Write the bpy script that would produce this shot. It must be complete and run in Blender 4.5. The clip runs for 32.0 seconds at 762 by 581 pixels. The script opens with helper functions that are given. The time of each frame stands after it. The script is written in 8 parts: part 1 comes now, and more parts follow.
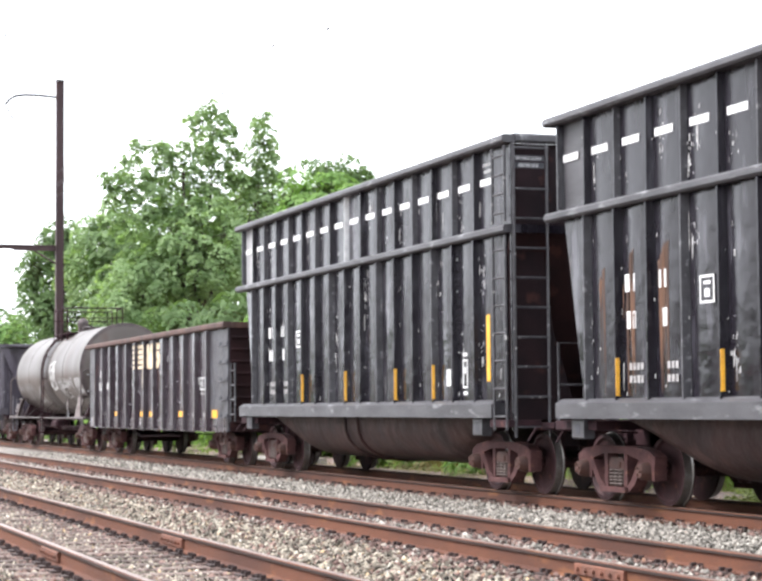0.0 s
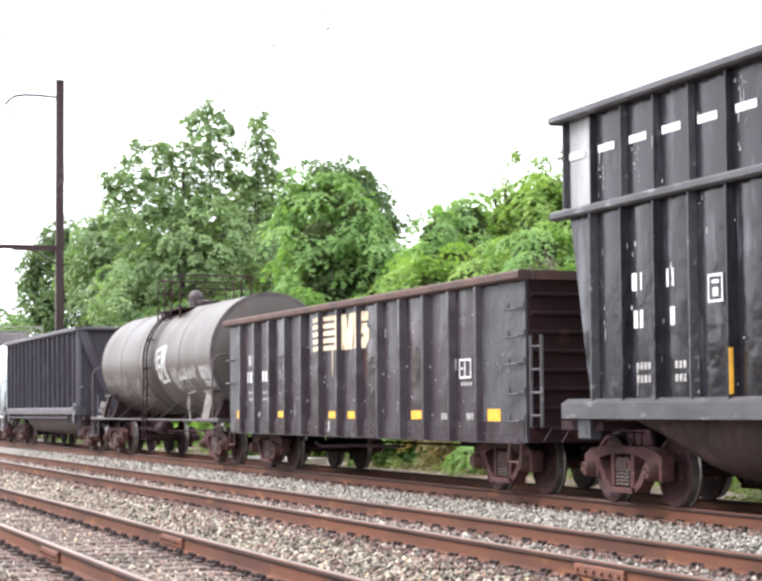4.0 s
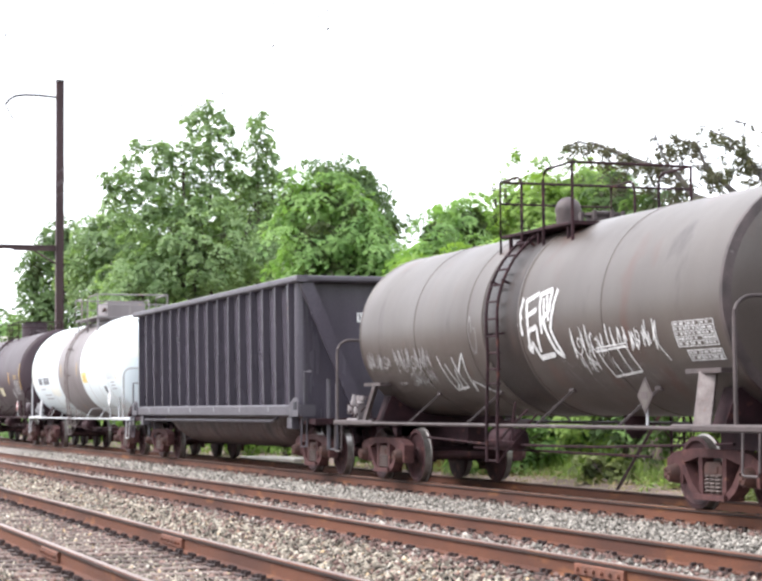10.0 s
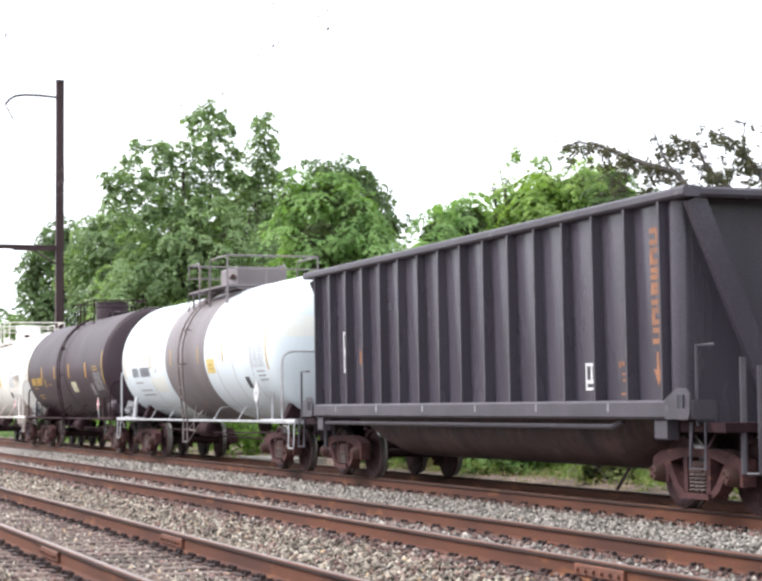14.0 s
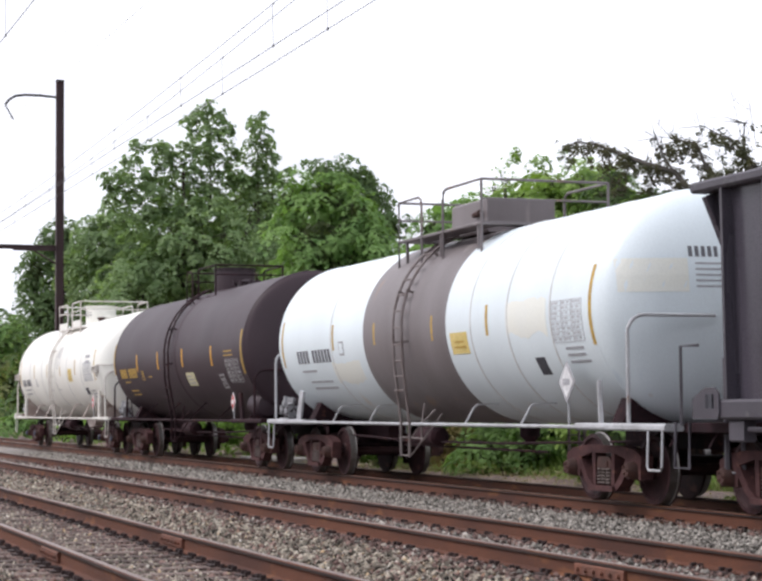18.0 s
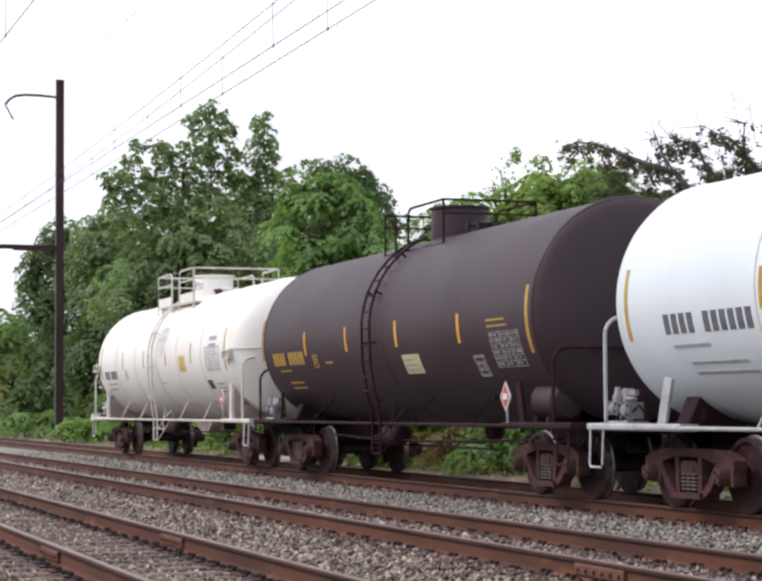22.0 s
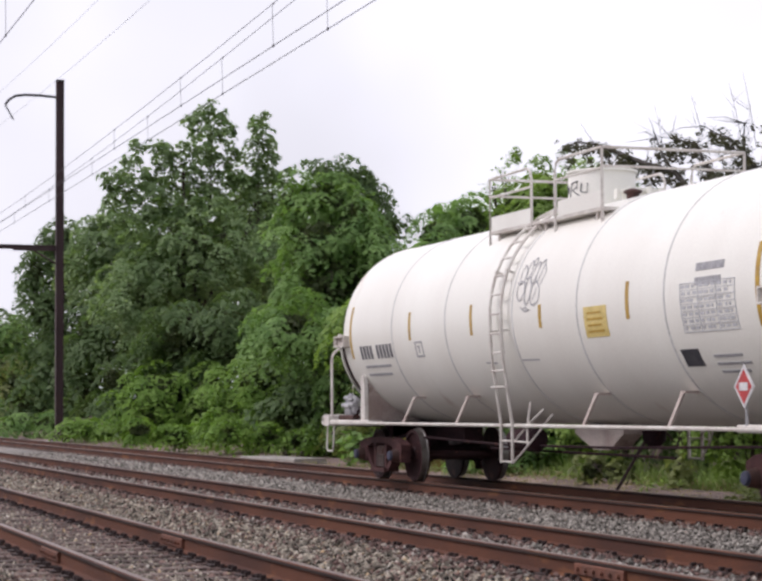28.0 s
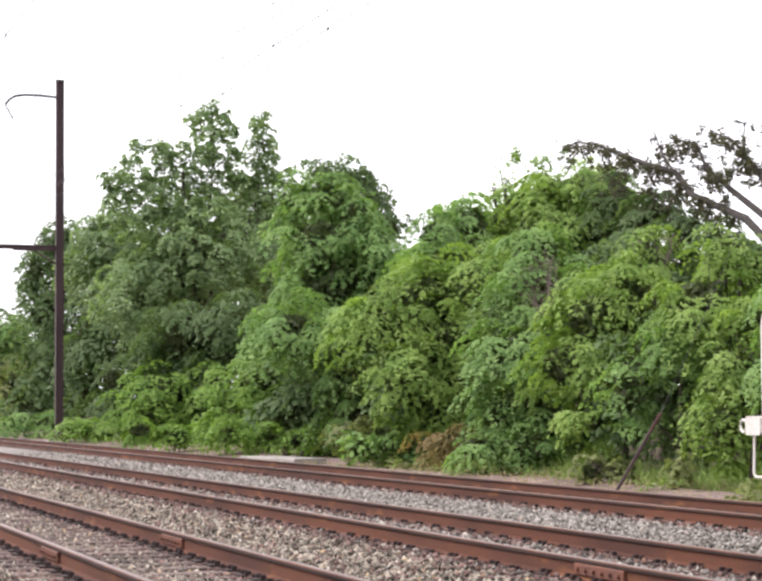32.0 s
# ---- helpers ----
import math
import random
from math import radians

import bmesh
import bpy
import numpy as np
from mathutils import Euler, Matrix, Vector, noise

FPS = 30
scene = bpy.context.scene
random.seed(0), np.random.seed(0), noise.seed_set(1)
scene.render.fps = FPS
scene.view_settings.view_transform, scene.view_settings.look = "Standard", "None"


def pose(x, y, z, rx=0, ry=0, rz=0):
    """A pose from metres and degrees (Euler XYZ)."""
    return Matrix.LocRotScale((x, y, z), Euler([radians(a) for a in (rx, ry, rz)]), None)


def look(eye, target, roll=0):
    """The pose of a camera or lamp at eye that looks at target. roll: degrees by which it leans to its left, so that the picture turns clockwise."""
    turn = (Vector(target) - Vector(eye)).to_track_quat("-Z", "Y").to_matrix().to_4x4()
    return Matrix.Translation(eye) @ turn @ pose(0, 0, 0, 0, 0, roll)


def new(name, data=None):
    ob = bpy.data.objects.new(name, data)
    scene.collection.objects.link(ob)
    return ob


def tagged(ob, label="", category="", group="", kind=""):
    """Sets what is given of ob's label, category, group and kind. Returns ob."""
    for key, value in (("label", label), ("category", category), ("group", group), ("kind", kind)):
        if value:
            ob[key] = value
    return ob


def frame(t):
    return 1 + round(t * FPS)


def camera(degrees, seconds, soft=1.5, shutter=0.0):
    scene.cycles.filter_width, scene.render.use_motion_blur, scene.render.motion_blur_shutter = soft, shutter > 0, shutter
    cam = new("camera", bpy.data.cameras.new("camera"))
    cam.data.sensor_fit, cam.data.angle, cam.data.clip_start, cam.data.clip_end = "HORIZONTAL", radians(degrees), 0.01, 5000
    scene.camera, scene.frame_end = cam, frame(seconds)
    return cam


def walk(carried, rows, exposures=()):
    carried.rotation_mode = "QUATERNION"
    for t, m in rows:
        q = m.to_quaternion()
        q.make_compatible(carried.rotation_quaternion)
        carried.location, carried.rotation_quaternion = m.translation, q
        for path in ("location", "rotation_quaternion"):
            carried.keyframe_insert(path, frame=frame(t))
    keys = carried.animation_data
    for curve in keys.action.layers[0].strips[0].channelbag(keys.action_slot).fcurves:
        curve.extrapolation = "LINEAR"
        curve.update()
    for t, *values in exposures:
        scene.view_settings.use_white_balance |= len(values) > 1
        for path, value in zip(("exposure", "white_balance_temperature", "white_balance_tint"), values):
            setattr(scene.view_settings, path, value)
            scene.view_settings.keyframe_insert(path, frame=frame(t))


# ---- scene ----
# The eye stands on the near side of three tracks that run along x; the train rolls towards +x on the far one.
EYE = Vector((0.0, 0.0, 1.302))
AHEAD = Vector((-0.93917, 0.33779, 0.06211))
cam = camera(23.0, 32.0, soft=2.8)
VIEW = look(EYE, EYE + AHEAD * 20, -0.44)
walk(cam, [(0.0, VIEW), (32.0, VIEW)],
     exposures=[(0.0, 1.00, 6420, 13), (3.0, 1.03, 6420, 13), (6.0, 0.83, 6420, 14), (10.0, 0.83, 6400, 14), (12.5, 0.76, 6390, 14), (13.0, 0.60, 6390, 14), (14.0, 0.50, 6380, 15), (17.0, -0.26, 6400, 17), (20.0, -0.36, 6400, 18), (25.0, -0.52, 6450, 20), (28.5, -0.71, 6450, 22), (30.0, -0.73, 6450, 22), (31.0, -0.16, 6550, 20), (32.0, 0.24, 6650, 20)])

# ---- overcast sky and a wide, weak sun ----
SUN_HIGH, SUN_ROUND = radians(47), radians(205)
world = bpy.data.worlds.new("sky")
scene.world = world
world.use_nodes = True
wn, wl = world.node_tree.nodes, world.node_tree.links
sky = wn.new("ShaderNodeTexSky")
sky.sky_type, sky.sun_disc = "NISHITA", False
sky.sun_elevation, sky.sun_rotation, sky.dust_density = SUN_HIGH, SUN_ROUND, 4.0
wtc, wnoise = wn.new("ShaderNodeTexCoord"), wn.new("ShaderNodeTexNoise")
wnoise.inputs["Scale"].default_value, wnoise.inputs["Detail"].default_value = 2.2, 5.0
wl.new(wtc.outputs["Generated"], wnoise.inputs["Vector"])
wramp = wn.new("ShaderNodeMapRange")
wramp.inputs["From Min"].default_value, wramp.inputs["From Max"].default_value = 0.3, 0.6
wramp.inputs["To Min"].default_value, wramp.inputs["To Max"].default_value = 0.72, 0.97
wl.new(wnoise.outputs["Fac"], wramp.inputs["Value"])
wmix = wn.new("ShaderNodeMix")
wmix.data_type = "RGBA"
wmix.inputs[7].default_value = (11.9, 12.5, 12.95, 1)
wl.new(wramp.outputs["Result"], wmix.inputs[0])
wl.new(sky.outputs["Color"], wmix.inputs[6])
wbroad = wn.new("ShaderNodeTexNoise")
wbroad.inputs["Scale"].default_value, wbroad.inputs["Detail"].default_value = 3.1, 3.0
wl.new(wtc.outputs["Generated"], wbroad.inputs["Vector"])
wtone = wn.new("ShaderNodeMapRange")
wtone.inputs["From Min"].default_value, wtone.inputs["From Max"].default_value = 0.36, 0.60
wtone.inputs["To Min"].default_value, wtone.inputs["To Max"].default_value = 0.86, 1.10
wl.new(wbroad.outputs["Fac"], wtone.inputs["Value"])
wshade = wn.new("ShaderNodeVectorMath")
wshade.operation = "SCALE"
wl.new(wmix.outputs[2], wshade.inputs[0])
wl.new(wtone.outputs["Result"], wshade.inputs["Scale"])
back = wn["Background"]
back.inputs["Strength"].default_value = 0.129
wl.new(wshade.outputs["Vector"], back.inputs["Color"])
sun = new("sun", bpy.data.lights.new("sun", "SUN"))
sun.data.energy, sun.data.angle, sun.data.color = 2.9, radians(25), (1.0, 0.97, 0.92)
sun.matrix_world = look((0, 0, 60), Vector((0, 0, 60)) - Vector((math.sin(SUN_ROUND) * math.cos(SUN_HIGH), math.cos(SUN_ROUND) * math.cos(SUN_HIGH), math.sin(SUN_HIGH))))


# ---- materials ----
def mixed(nodes, links, fac, a, b, kind="MIX"):
    n = nodes.new("ShaderNodeMix")
    n.data_type, n.blend_type = "RGBA", kind
    for socket, value in ((n.inputs[0], fac), (n.inputs[6], a), (n.inputs[7], b)):
        if isinstance(value, bpy.types.NodeSocket):
            links.new(value, socket)
        elif isinstance(value, (int, float)):
            socket.default_value = value
        else:
            socket.default_value = (*value, 1)
    return n.outputs[2]


def ranged(nodes, links, value, a, b, c=0.0, d=1.0):
    n = nodes.new("ShaderNodeMapRange")
    links.new(value, n.inputs["Value"])
    for key, x in (("From Min", a), ("From Max", b), ("To Min", c), ("To Max", d)):
        n.inputs[key].default_value = x
    return n.outputs["Result"]


def mat(name, col, col2=None, rough=0.6, metal=0.0, scale=2.0, stretch=(1, 1, 1), amount=1.0, fine=45.0, bump=0.2,
        rust=None, rust_at=0.6, vary=0.0, island=False, second=None, second_at=0.62, pits=0.0, specular=0.5, gloss_streaks=0.0, grainy=0.2):
    """A surface with broad stains (col to col2), fine grain, and one or two kinds of wear (rust, second) in patches."""
    m = bpy.data.materials.new(name)
    m.use_nodes = True
    nodes, links = m.node_tree.nodes, m.node_tree.links
    out = nodes["Principled BSDF"]
    tc, mp = nodes.new("ShaderNodeTexCoord"), nodes.new("ShaderNodeMapping")
    mp.inputs["Scale"].default_value = stretch
    links.new(tc.outputs["Object"], mp.inputs["Vector"])

    def noisy(sc, detail=5.0, shift=0.0, plain=False):
        n = nodes.new("ShaderNodeTexNoise")
        n.inputs["Scale"].default_value, n.inputs["Detail"].default_value = sc, detail
        src = tc.outputs["Object"] if plain else mp.outputs["Vector"]
        if shift:
            add = nodes.new("ShaderNodeVectorMath")
            links.new(src, add.inputs[0])
            add.inputs[1].default_value = (shift, shift * 1.7, shift * 0.6)
            src = add.outputs[0]
        links.new(src, n.inputs["Vector"])
        return n.outputs["Fac"]

    colour = mixed(nodes, links, ranged(nodes, links, noisy(scale), 0.34, 0.66, 0, amount), col, col2 or [x * 0.7 for x in col])
    grain = noisy(fine, 4.0, plain=True)
    colour = mixed(nodes, links, 1.0, colour, mixed(nodes, links, ranged(nodes, links, grain, 0.3, 0.7), (1 - grainy,) * 3, (1 + grainy * 0.9,) * 3), "MULTIPLY")
    roughness = ranged(nodes, links, grain, 0.3, 0.7, max(rough - 0.08, 0.02), min(rough + 0.1, 1))
    for wear, at, sc, shift in ((rust, rust_at, scale * 1.6, 7.3), (second, second_at, scale * 2.3, 19.1)):
        if wear:
            colour = mixed(nodes, links, ranged(nodes, links, noisy(sc, 8.0, shift), at, at + 0.1), colour, wear)
    if vary:
        hsv = nodes.new("ShaderNodeHueSaturation")
        rnd = nodes.new("ShaderNodeNewGeometry").outputs["Random Per Island"] if island else nodes.new("ShaderNodeObjectInfo").outputs["Random"]
        links.new(ranged(nodes, links, rnd, 0, 1, 1 - vary, 1 + vary), hsv.inputs["Value"])
        links.new(colour, hsv.inputs["Color"])
        colour = hsv.outputs["Color"]
    links.new(colour, out.inputs["Base Color"])
    if gloss_streaks:
        roughness = ranged(nodes, links, noisy(scale * 1.5, 4.0, 31.7), 0.36, 0.64, max(rough - gloss_streaks, 0.05), min(rough + gloss_streaks, 1))
    links.new(roughness, out.inputs["Roughness"])
    out.inputs["Metallic"].default_value = metal
    out.inputs["Specular IOR Level"].default_value = specular
    if bump:
        b = nodes.new("ShaderNodeBump")
        b.inputs["Strength"].default_value, b.inputs["Distance"].default_value = bump, 0.02
        links.new(grain, b.inputs["Height"])
        if pits:
            b2 = nodes.new("ShaderNodeBump")
            b2.inputs["Strength"].default_value, b2.inputs["Distance"].default_value = pits, 0.08
            links.new(noisy(scale * 1.3, 3.0, 3.1, plain=True), b2.inputs["Height"])
            links.new(b.outputs["Normal"], b2.inputs["Normal"])
            b = b2
        links.new(b.outputs["Normal"], out.inputs["Normal"])
    return m


def leafy(name, dark, light, warm, gloss=0.45):
    """Leaves: each one its own green, with light passing through."""
    m = bpy.data.materials.new(name)
    m.use_nodes = True
    nodes, links = m.node_tree.nodes, m.node_tree.links
    out, surface = nodes["Material Output"], nodes["Principled BSDF"]
    geo, tc, n = nodes.new("ShaderNodeNewGeometry"), nodes.new("ShaderNodeTexCoord"), nodes.new("ShaderNodeTexNoise")
    n.inputs["Scale"].default_value = 0.55
    links.new(tc.outputs["Object"], n.inputs["Vector"])
    rnd = geo.outputs["Random Per Island"]
    tuft = nodes.new("ShaderNodeTexNoise")
    tuft.inputs["Scale"].default_value, tuft.inputs["Detail"].default_value = 1.7, 2.0
    links.new(tc.outputs["Object"], tuft.inputs["Vector"])
    c = mixed(nodes, links, ranged(nodes, links, tuft.outputs["Fac"], 0.36, 0.64), dark, light)
    c = mixed(nodes, links, 1.0, c, mixed(nodes, links, rnd, (0.82, 0.82, 0.82), (1.18, 1.18, 1.18)), "MULTIPLY")
    c = mixed(nodes, links, ranged(nodes, links, n.outputs["Fac"], 0.42, 0.68, 0, 0.75), c, warm)
    links.new(c, surface.inputs["Base Color"])
    surface.inputs["Roughness"].default_value = gloss
    surface.inputs["Specular IOR Level"].default_value = 0.12
    t, mixer = nodes.new("ShaderNodeBsdfTranslucent"), nodes.new("ShaderNodeMixShader")
    links.new(mixed(nodes, links, 1.0, c, (1.25, 1.38, 0.68), "MULTIPLY"), t.inputs["Color"])
    mixer.inputs[0].default_value = 0.38
    links.new(surface.outputs[0], mixer.inputs[1])
    links.new(t.outputs[0], mixer.inputs[2])
    links.new(mixer.outputs[0], out.inputs["Surface"])
    return m


STREAK = (1.0, 1.0, 0.16)
M = {
    # coal_black's grey patches: dusty scuffs plus gloss highlights put into the colour
    "coal_black": mat("coal_black", (0.0085, 0.0070, 0.0105), (0.015, 0.013, 0.018), 0.22, 0.0, 1.9, (1.0, 1.0, 0.22), rust=(0.066, 0.064, 0.076), rust_at=0.59, second=(0.070, 0.030, 0.020), second_at=0.70, bump=0.04, pits=0.26, specular=0.36, gloss_streaks=0.10),
    "coal_rail": mat("coal_rail", (0.068, 0.066, 0.073), (0.034, 0.032, 0.037), 0.45, 0.1, 5.0, (0.3, 1, 1), rust=(0.19, 0.19, 0.20), rust_at=0.60),
    "ladder_steel": mat("ladder_steel", (0.050, 0.048, 0.054), (0.022, 0.020, 0.024), 0.5, 0.1, 6.0, rust=(0.42, 0.41, 0.40), rust_at=0.64),
    "worn_grey": mat("worn_grey", (0.36, 0.36, 0.37), (0.20, 0.20, 0.21), 0.5, 0.0, 1.5, STREAK, rust=(0.46, 0.46, 0.47), rust_at=0.60),
    "belly": mat("belly", (0.060, 0.031, 0.029), (0.026, 0.015, 0.016), 0.5, 0.0, 1.7, (1, 1, 0.8), rust=(0.070, 0.038, 0.035), rust_at=0.56, second=(0.10, 0.075, 0.072), second_at=0.68, pits=0.6, specular=0.25),
    "gondola": mat("gondola", (0.024, 0.016, 0.021), (0.036, 0.027, 0.034), 0.26, 0.0, 1.2, STREAK, rust=(0.066, 0.060, 0.072), rust_at=0.61, second=(0.075, 0.028, 0.022), second_at=0.66, bump=0.05, pits=0.35, specular=0.28, gloss_streaks=0.12),
    "gondola_rail": mat("gondola_rail", (0.105, 0.058, 0.048), (0.062, 0.040, 0.038), 0.7, 0.1, 2.0, specular=0.3),
    "gondola_patch": mat("gondola_patch", (0.050, 0.050, 0.060), (0.028, 0.025, 0.031), 0.45, 0.1, 1.6, rust=(0.022, 0.018, 0.020), rust_at=0.56, second=(0.13, 0.13, 0.145), second_at=0.64, pits=0.5),
    "tank_brown": mat("tank_brown", (0.088, 0.074, 0.066), (0.062, 0.049, 0.044), 0.40, 0.0, 0.7, (1, 1, 0.4), rust=(0.076, 0.042, 0.034), rust_at=0.58, second=(0.038, 0.026, 0.023), second_at=0.61, specular=0.42, gloss_streaks=0.04, bump=0.03, grainy=0.06),
    "grey_hopper": mat("grey_hopper", (0.076, 0.067, 0.085), (0.056, 0.050, 0.063), 0.24, 0.0, 1.3, STREAK, rust=(0.062, 0.055, 0.066), rust_at=0.64, second=(0.080, 0.040, 0.033), second_at=0.73, bump=0.05, pits=0.06, specular=0.42, gloss_streaks=0.06),
    "hopper_rail": mat("hopper_rail", (0.076, 0.068, 0.082), (0.054, 0.048, 0.059), 0.5, 0.1, 2.0, rust=(0.11, 0.105, 0.11), rust_at=0.64),
    "tank_white": mat("tank_white", (0.72, 0.80, 0.83), (0.66, 0.735, 0.765), 0.38, 0.0, 0.8, STREAK, rust=(0.68, 0.66, 0.60), rust_at=0.66, bump=0.03, grainy=0.04),
    "tank_band": mat("tank_band", (0.20, 0.178, 0.182), (0.145, 0.125, 0.127), 0.5, 0.0, 1.0, STREAK, rust=(0.29, 0.265, 0.255), rust_at=0.64, second=(0.25, 0.17, 0.13), second_at=0.63, bump=0.03, grainy=0.05),
    "tank_black": mat("tank_black", (0.053, 0.035, 0.042), (0.040, 0.026, 0.032), 0.48, 0.0, 0.5, rust=(0.062, 0.042, 0.049), rust_at=0.66, specular=0.25, gloss_streaks=0.02, bump=0.03, grainy=0.05),
    "tank_cream": mat("tank_cream", (0.84, 0.84, 0.78), (0.78, 0.77, 0.71), 0.38, 0.0, 0.8, STREAK, rust=(0.62, 0.55, 0.49), rust_at=0.66, second=(0.50, 0.40, 0.34), second_at=0.74, bump=0.03, grainy=0.04),
    "cream_steel": mat("cream_steel", (0.70, 0.68, 0.63), (0.55, 0.50, 0.46), 0.5, 0.0, 3.0, rust=(0.26, 0.16, 0.11), rust_at=0.70),
    "cream_web": mat("cream_web", (0.52, 0.45, 0.41), (0.36, 0.28, 0.25), 0.6, 0.0, 2.0, rust=(0.16, 0.09, 0.065), rust_at=0.60),
    "white_steel": mat("white_steel", (0.48, 0.49, 0.51), (0.34, 0.34, 0.35), 0.5, 0.1, 3.0, rust=(0.2, 0.13, 0.1), rust_at=0.68),
    "band_steel": mat("band_steel", (0.21, 0.18, 0.175), (0.13, 0.10, 0.095), 0.6, 0.0, 4.0, rust=(0.16, 0.10, 0.08), rust_at=0.62),
    "grime": mat("grime", (0.040, 0.018, 0.022), (0.022, 0.012, 0.015), 0.75, 0.1, 4.0, rust=(0.090, 0.038, 0.032), rust_at=0.62, specular=0.15),
    "truck_steel": mat("truck_steel", (0.094, 0.044, 0.043), (0.050, 0.024, 0.025), 0.75, 0.0, 5.0, rust=(0.145, 0.070, 0.055), rust_at=0.62, specular=0.15),
    "wheel": mat("wheel", (0.054, 0.024, 0.026), (0.031, 0.015, 0.017), 0.6, 0.1, 4.0, rust=(0.115, 0.050, 0.042), rust_at=0.6, specular=0.2),
    "bearing": mat("bearing", (0.085, 0.036, 0.028), (0.05, 0.026, 0.022), 0.7, 0.2, 9.0),
    "yellow": mat("yellow", (0.75, 0.38, 0.02), (0.62, 0.30, 0.02), 0.45, 0.0, 6.0, bump=0.0),
    "notice_yellow": mat("notice_yellow", (0.70, 0.56, 0.22), (0.58, 0.45, 0.15), 0.5, 0.0, 8.0, bump=0.0),
    "gold": mat("gold", (0.50, 0.32, 0.05), (0.38, 0.23, 0.045), 0.5, 0.0, 8.0, bump=0.0),
    "paint_white": mat("paint_white", (0.72, 0.72, 0.72), (0.52, 0.52, 0.53), 0.6, 0.0, 9.0, bump=0.05),
    "faded_white": mat("faded_white", (0.38, 0.37, 0.37), (0.20, 0.19, 0.19), 0.7, 0.0, 12.0, bump=0.05),
    "logo_cream": mat("logo_cream", (0.66, 0.56, 0.42), (0.50, 0.38, 0.25), 0.6, 0.0, 4.0, bump=0.05, rust=(0.28, 0.13, 0.07), rust_at=0.66),
    "ink": mat("ink", (0.035, 0.035, 0.045), (0.06, 0.06, 0.07), 0.6, 0.0, 9.0, bump=0.0),
    "ink_soft": mat("ink_soft", (0.10, 0.10, 0.115), (0.15, 0.15, 0.165), 0.6, 0.0, 9.0, bump=0.0),
    "pale_ink": mat("pale_ink", (0.30, 0.30, 0.32), (0.40, 0.40, 0.42), 0.6, 0.0, 9.0, bump=0.0),
    "orange": mat("orange", (0.34, 0.145, 0.065), (0.20, 0.095, 0.058), 0.6, 0.0, 7.0, bump=0.05, rust=(0.07, 0.058, 0.06), rust_at=0.62),
    "seam_grey": mat("seam_grey", (0.64, 0.65, 0.64), (0.50, 0.50, 0.49), 0.6, 0.0, 3.0, bump=0.03),
    "cap_blue": mat("cap_blue", (0.05, 0.055, 0.10), (0.03, 0.032, 0.055), 0.5, 0.0, 12.0, bump=0.05),
    "red": mat("red", (0.50, 0.05, 0.05), (0.40, 0.05, 0.05), 0.5, 0.0, 6.0, bump=0.0),
    "chalk": mat("chalk", (0.62, 0.62, 0.62), (0.40, 0.40, 0.40), 0.8, 0.0, 14.0, bump=0.0),
    "chalk_dull": mat("chalk_dull", (0.50, 0.50, 0.50), (0.34, 0.33, 0.33), 0.8, 0.0, 14.0, bump=0.0),
    "chalk_thin": mat("chalk_thin", (0.22, 0.20, 0.20), (0.12, 0.10, 0.10), 0.8, 0.0, 14.0, bump=0.0),
    "rail_rust": mat("rail_rust", (0.128, 0.052, 0.031), (0.074, 0.033, 0.024), 0.7, 0.0, 2.0, (0.3, 1, 1), rust=(0.19, 0.082, 0.038), rust_at=0.60, specular=0.2),
    "rail_head": mat("rail_head", (0.20, 0.145, 0.12), (0.14, 0.085, 0.066), 0.4, 0.3, 3.0, (0.3, 1, 1), bump=0.05),
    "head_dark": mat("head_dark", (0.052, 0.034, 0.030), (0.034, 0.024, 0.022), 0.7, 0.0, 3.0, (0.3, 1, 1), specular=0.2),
    "joint_rust": mat("joint_rust", (0.17, 0.065, 0.04), (0.11, 0.05, 0.035), 0.8, 0.1, 6.0),
    "tie": mat("tie", (0.185, 0.145, 0.126), (0.070, 0.048, 0.044), 0.85, 0.0, 3.0, (0.6, 6, 2), vary=0.35, bump=0.5, specular=0.2),
    "tread": mat("tread", (0.30, 0.29, 0.28), (0.20, 0.18, 0.17), 0.35, 0.8, 6.0, bump=0.02),
    "tank_bluegrey": mat("tank_bluegrey", (0.72, 0.80, 0.83), (0.66, 0.735, 0.765), 0.38, 0.0, 0.9, STREAK, rust=(0.50, 0.60, 0.68), rust_at=0.65, second=(0.50, 0.42, 0.37), second_at=0.71, bump=0.03, grainy=0.04),
    "touch_up": mat("touch_up", (0.75, 0.76, 0.69), (0.73, 0.75, 0.70), 0.45, 0.0, 1.5, bump=0.02, grainy=0.05),
    "stencil_grey": mat("stencil_grey", (0.46, 0.47, 0.49), (0.54, 0.55, 0.57), 0.6, 0.0, 9.0, bump=0.0),
    "tie_plate": mat("tie_plate", (0.045, 0.026, 0.024), (0.028, 0.018, 0.017), 0.8, 0.2, 6.0),
    "stone_tan": mat("stone_tan", (0.275, 0.248, 0.200), (0.125, 0.104, 0.084), 0.85, 0.0, 5.0, vary=0.92, island=True, fine=80, rust=(0.29, 0.20, 0.105), rust_at=0.60, second=(0.45, 0.43, 0.39), second_at=0.62, specular=0.2),
    "stone_grey": mat("stone_grey", (0.280, 0.262, 0.234), (0.160, 0.146, 0.130), 0.85, 0.0, 5.0, vary=0.8, island=True, fine=80, rust=(0.225, 0.155, 0.112), rust_at=0.63, specular=0.15),
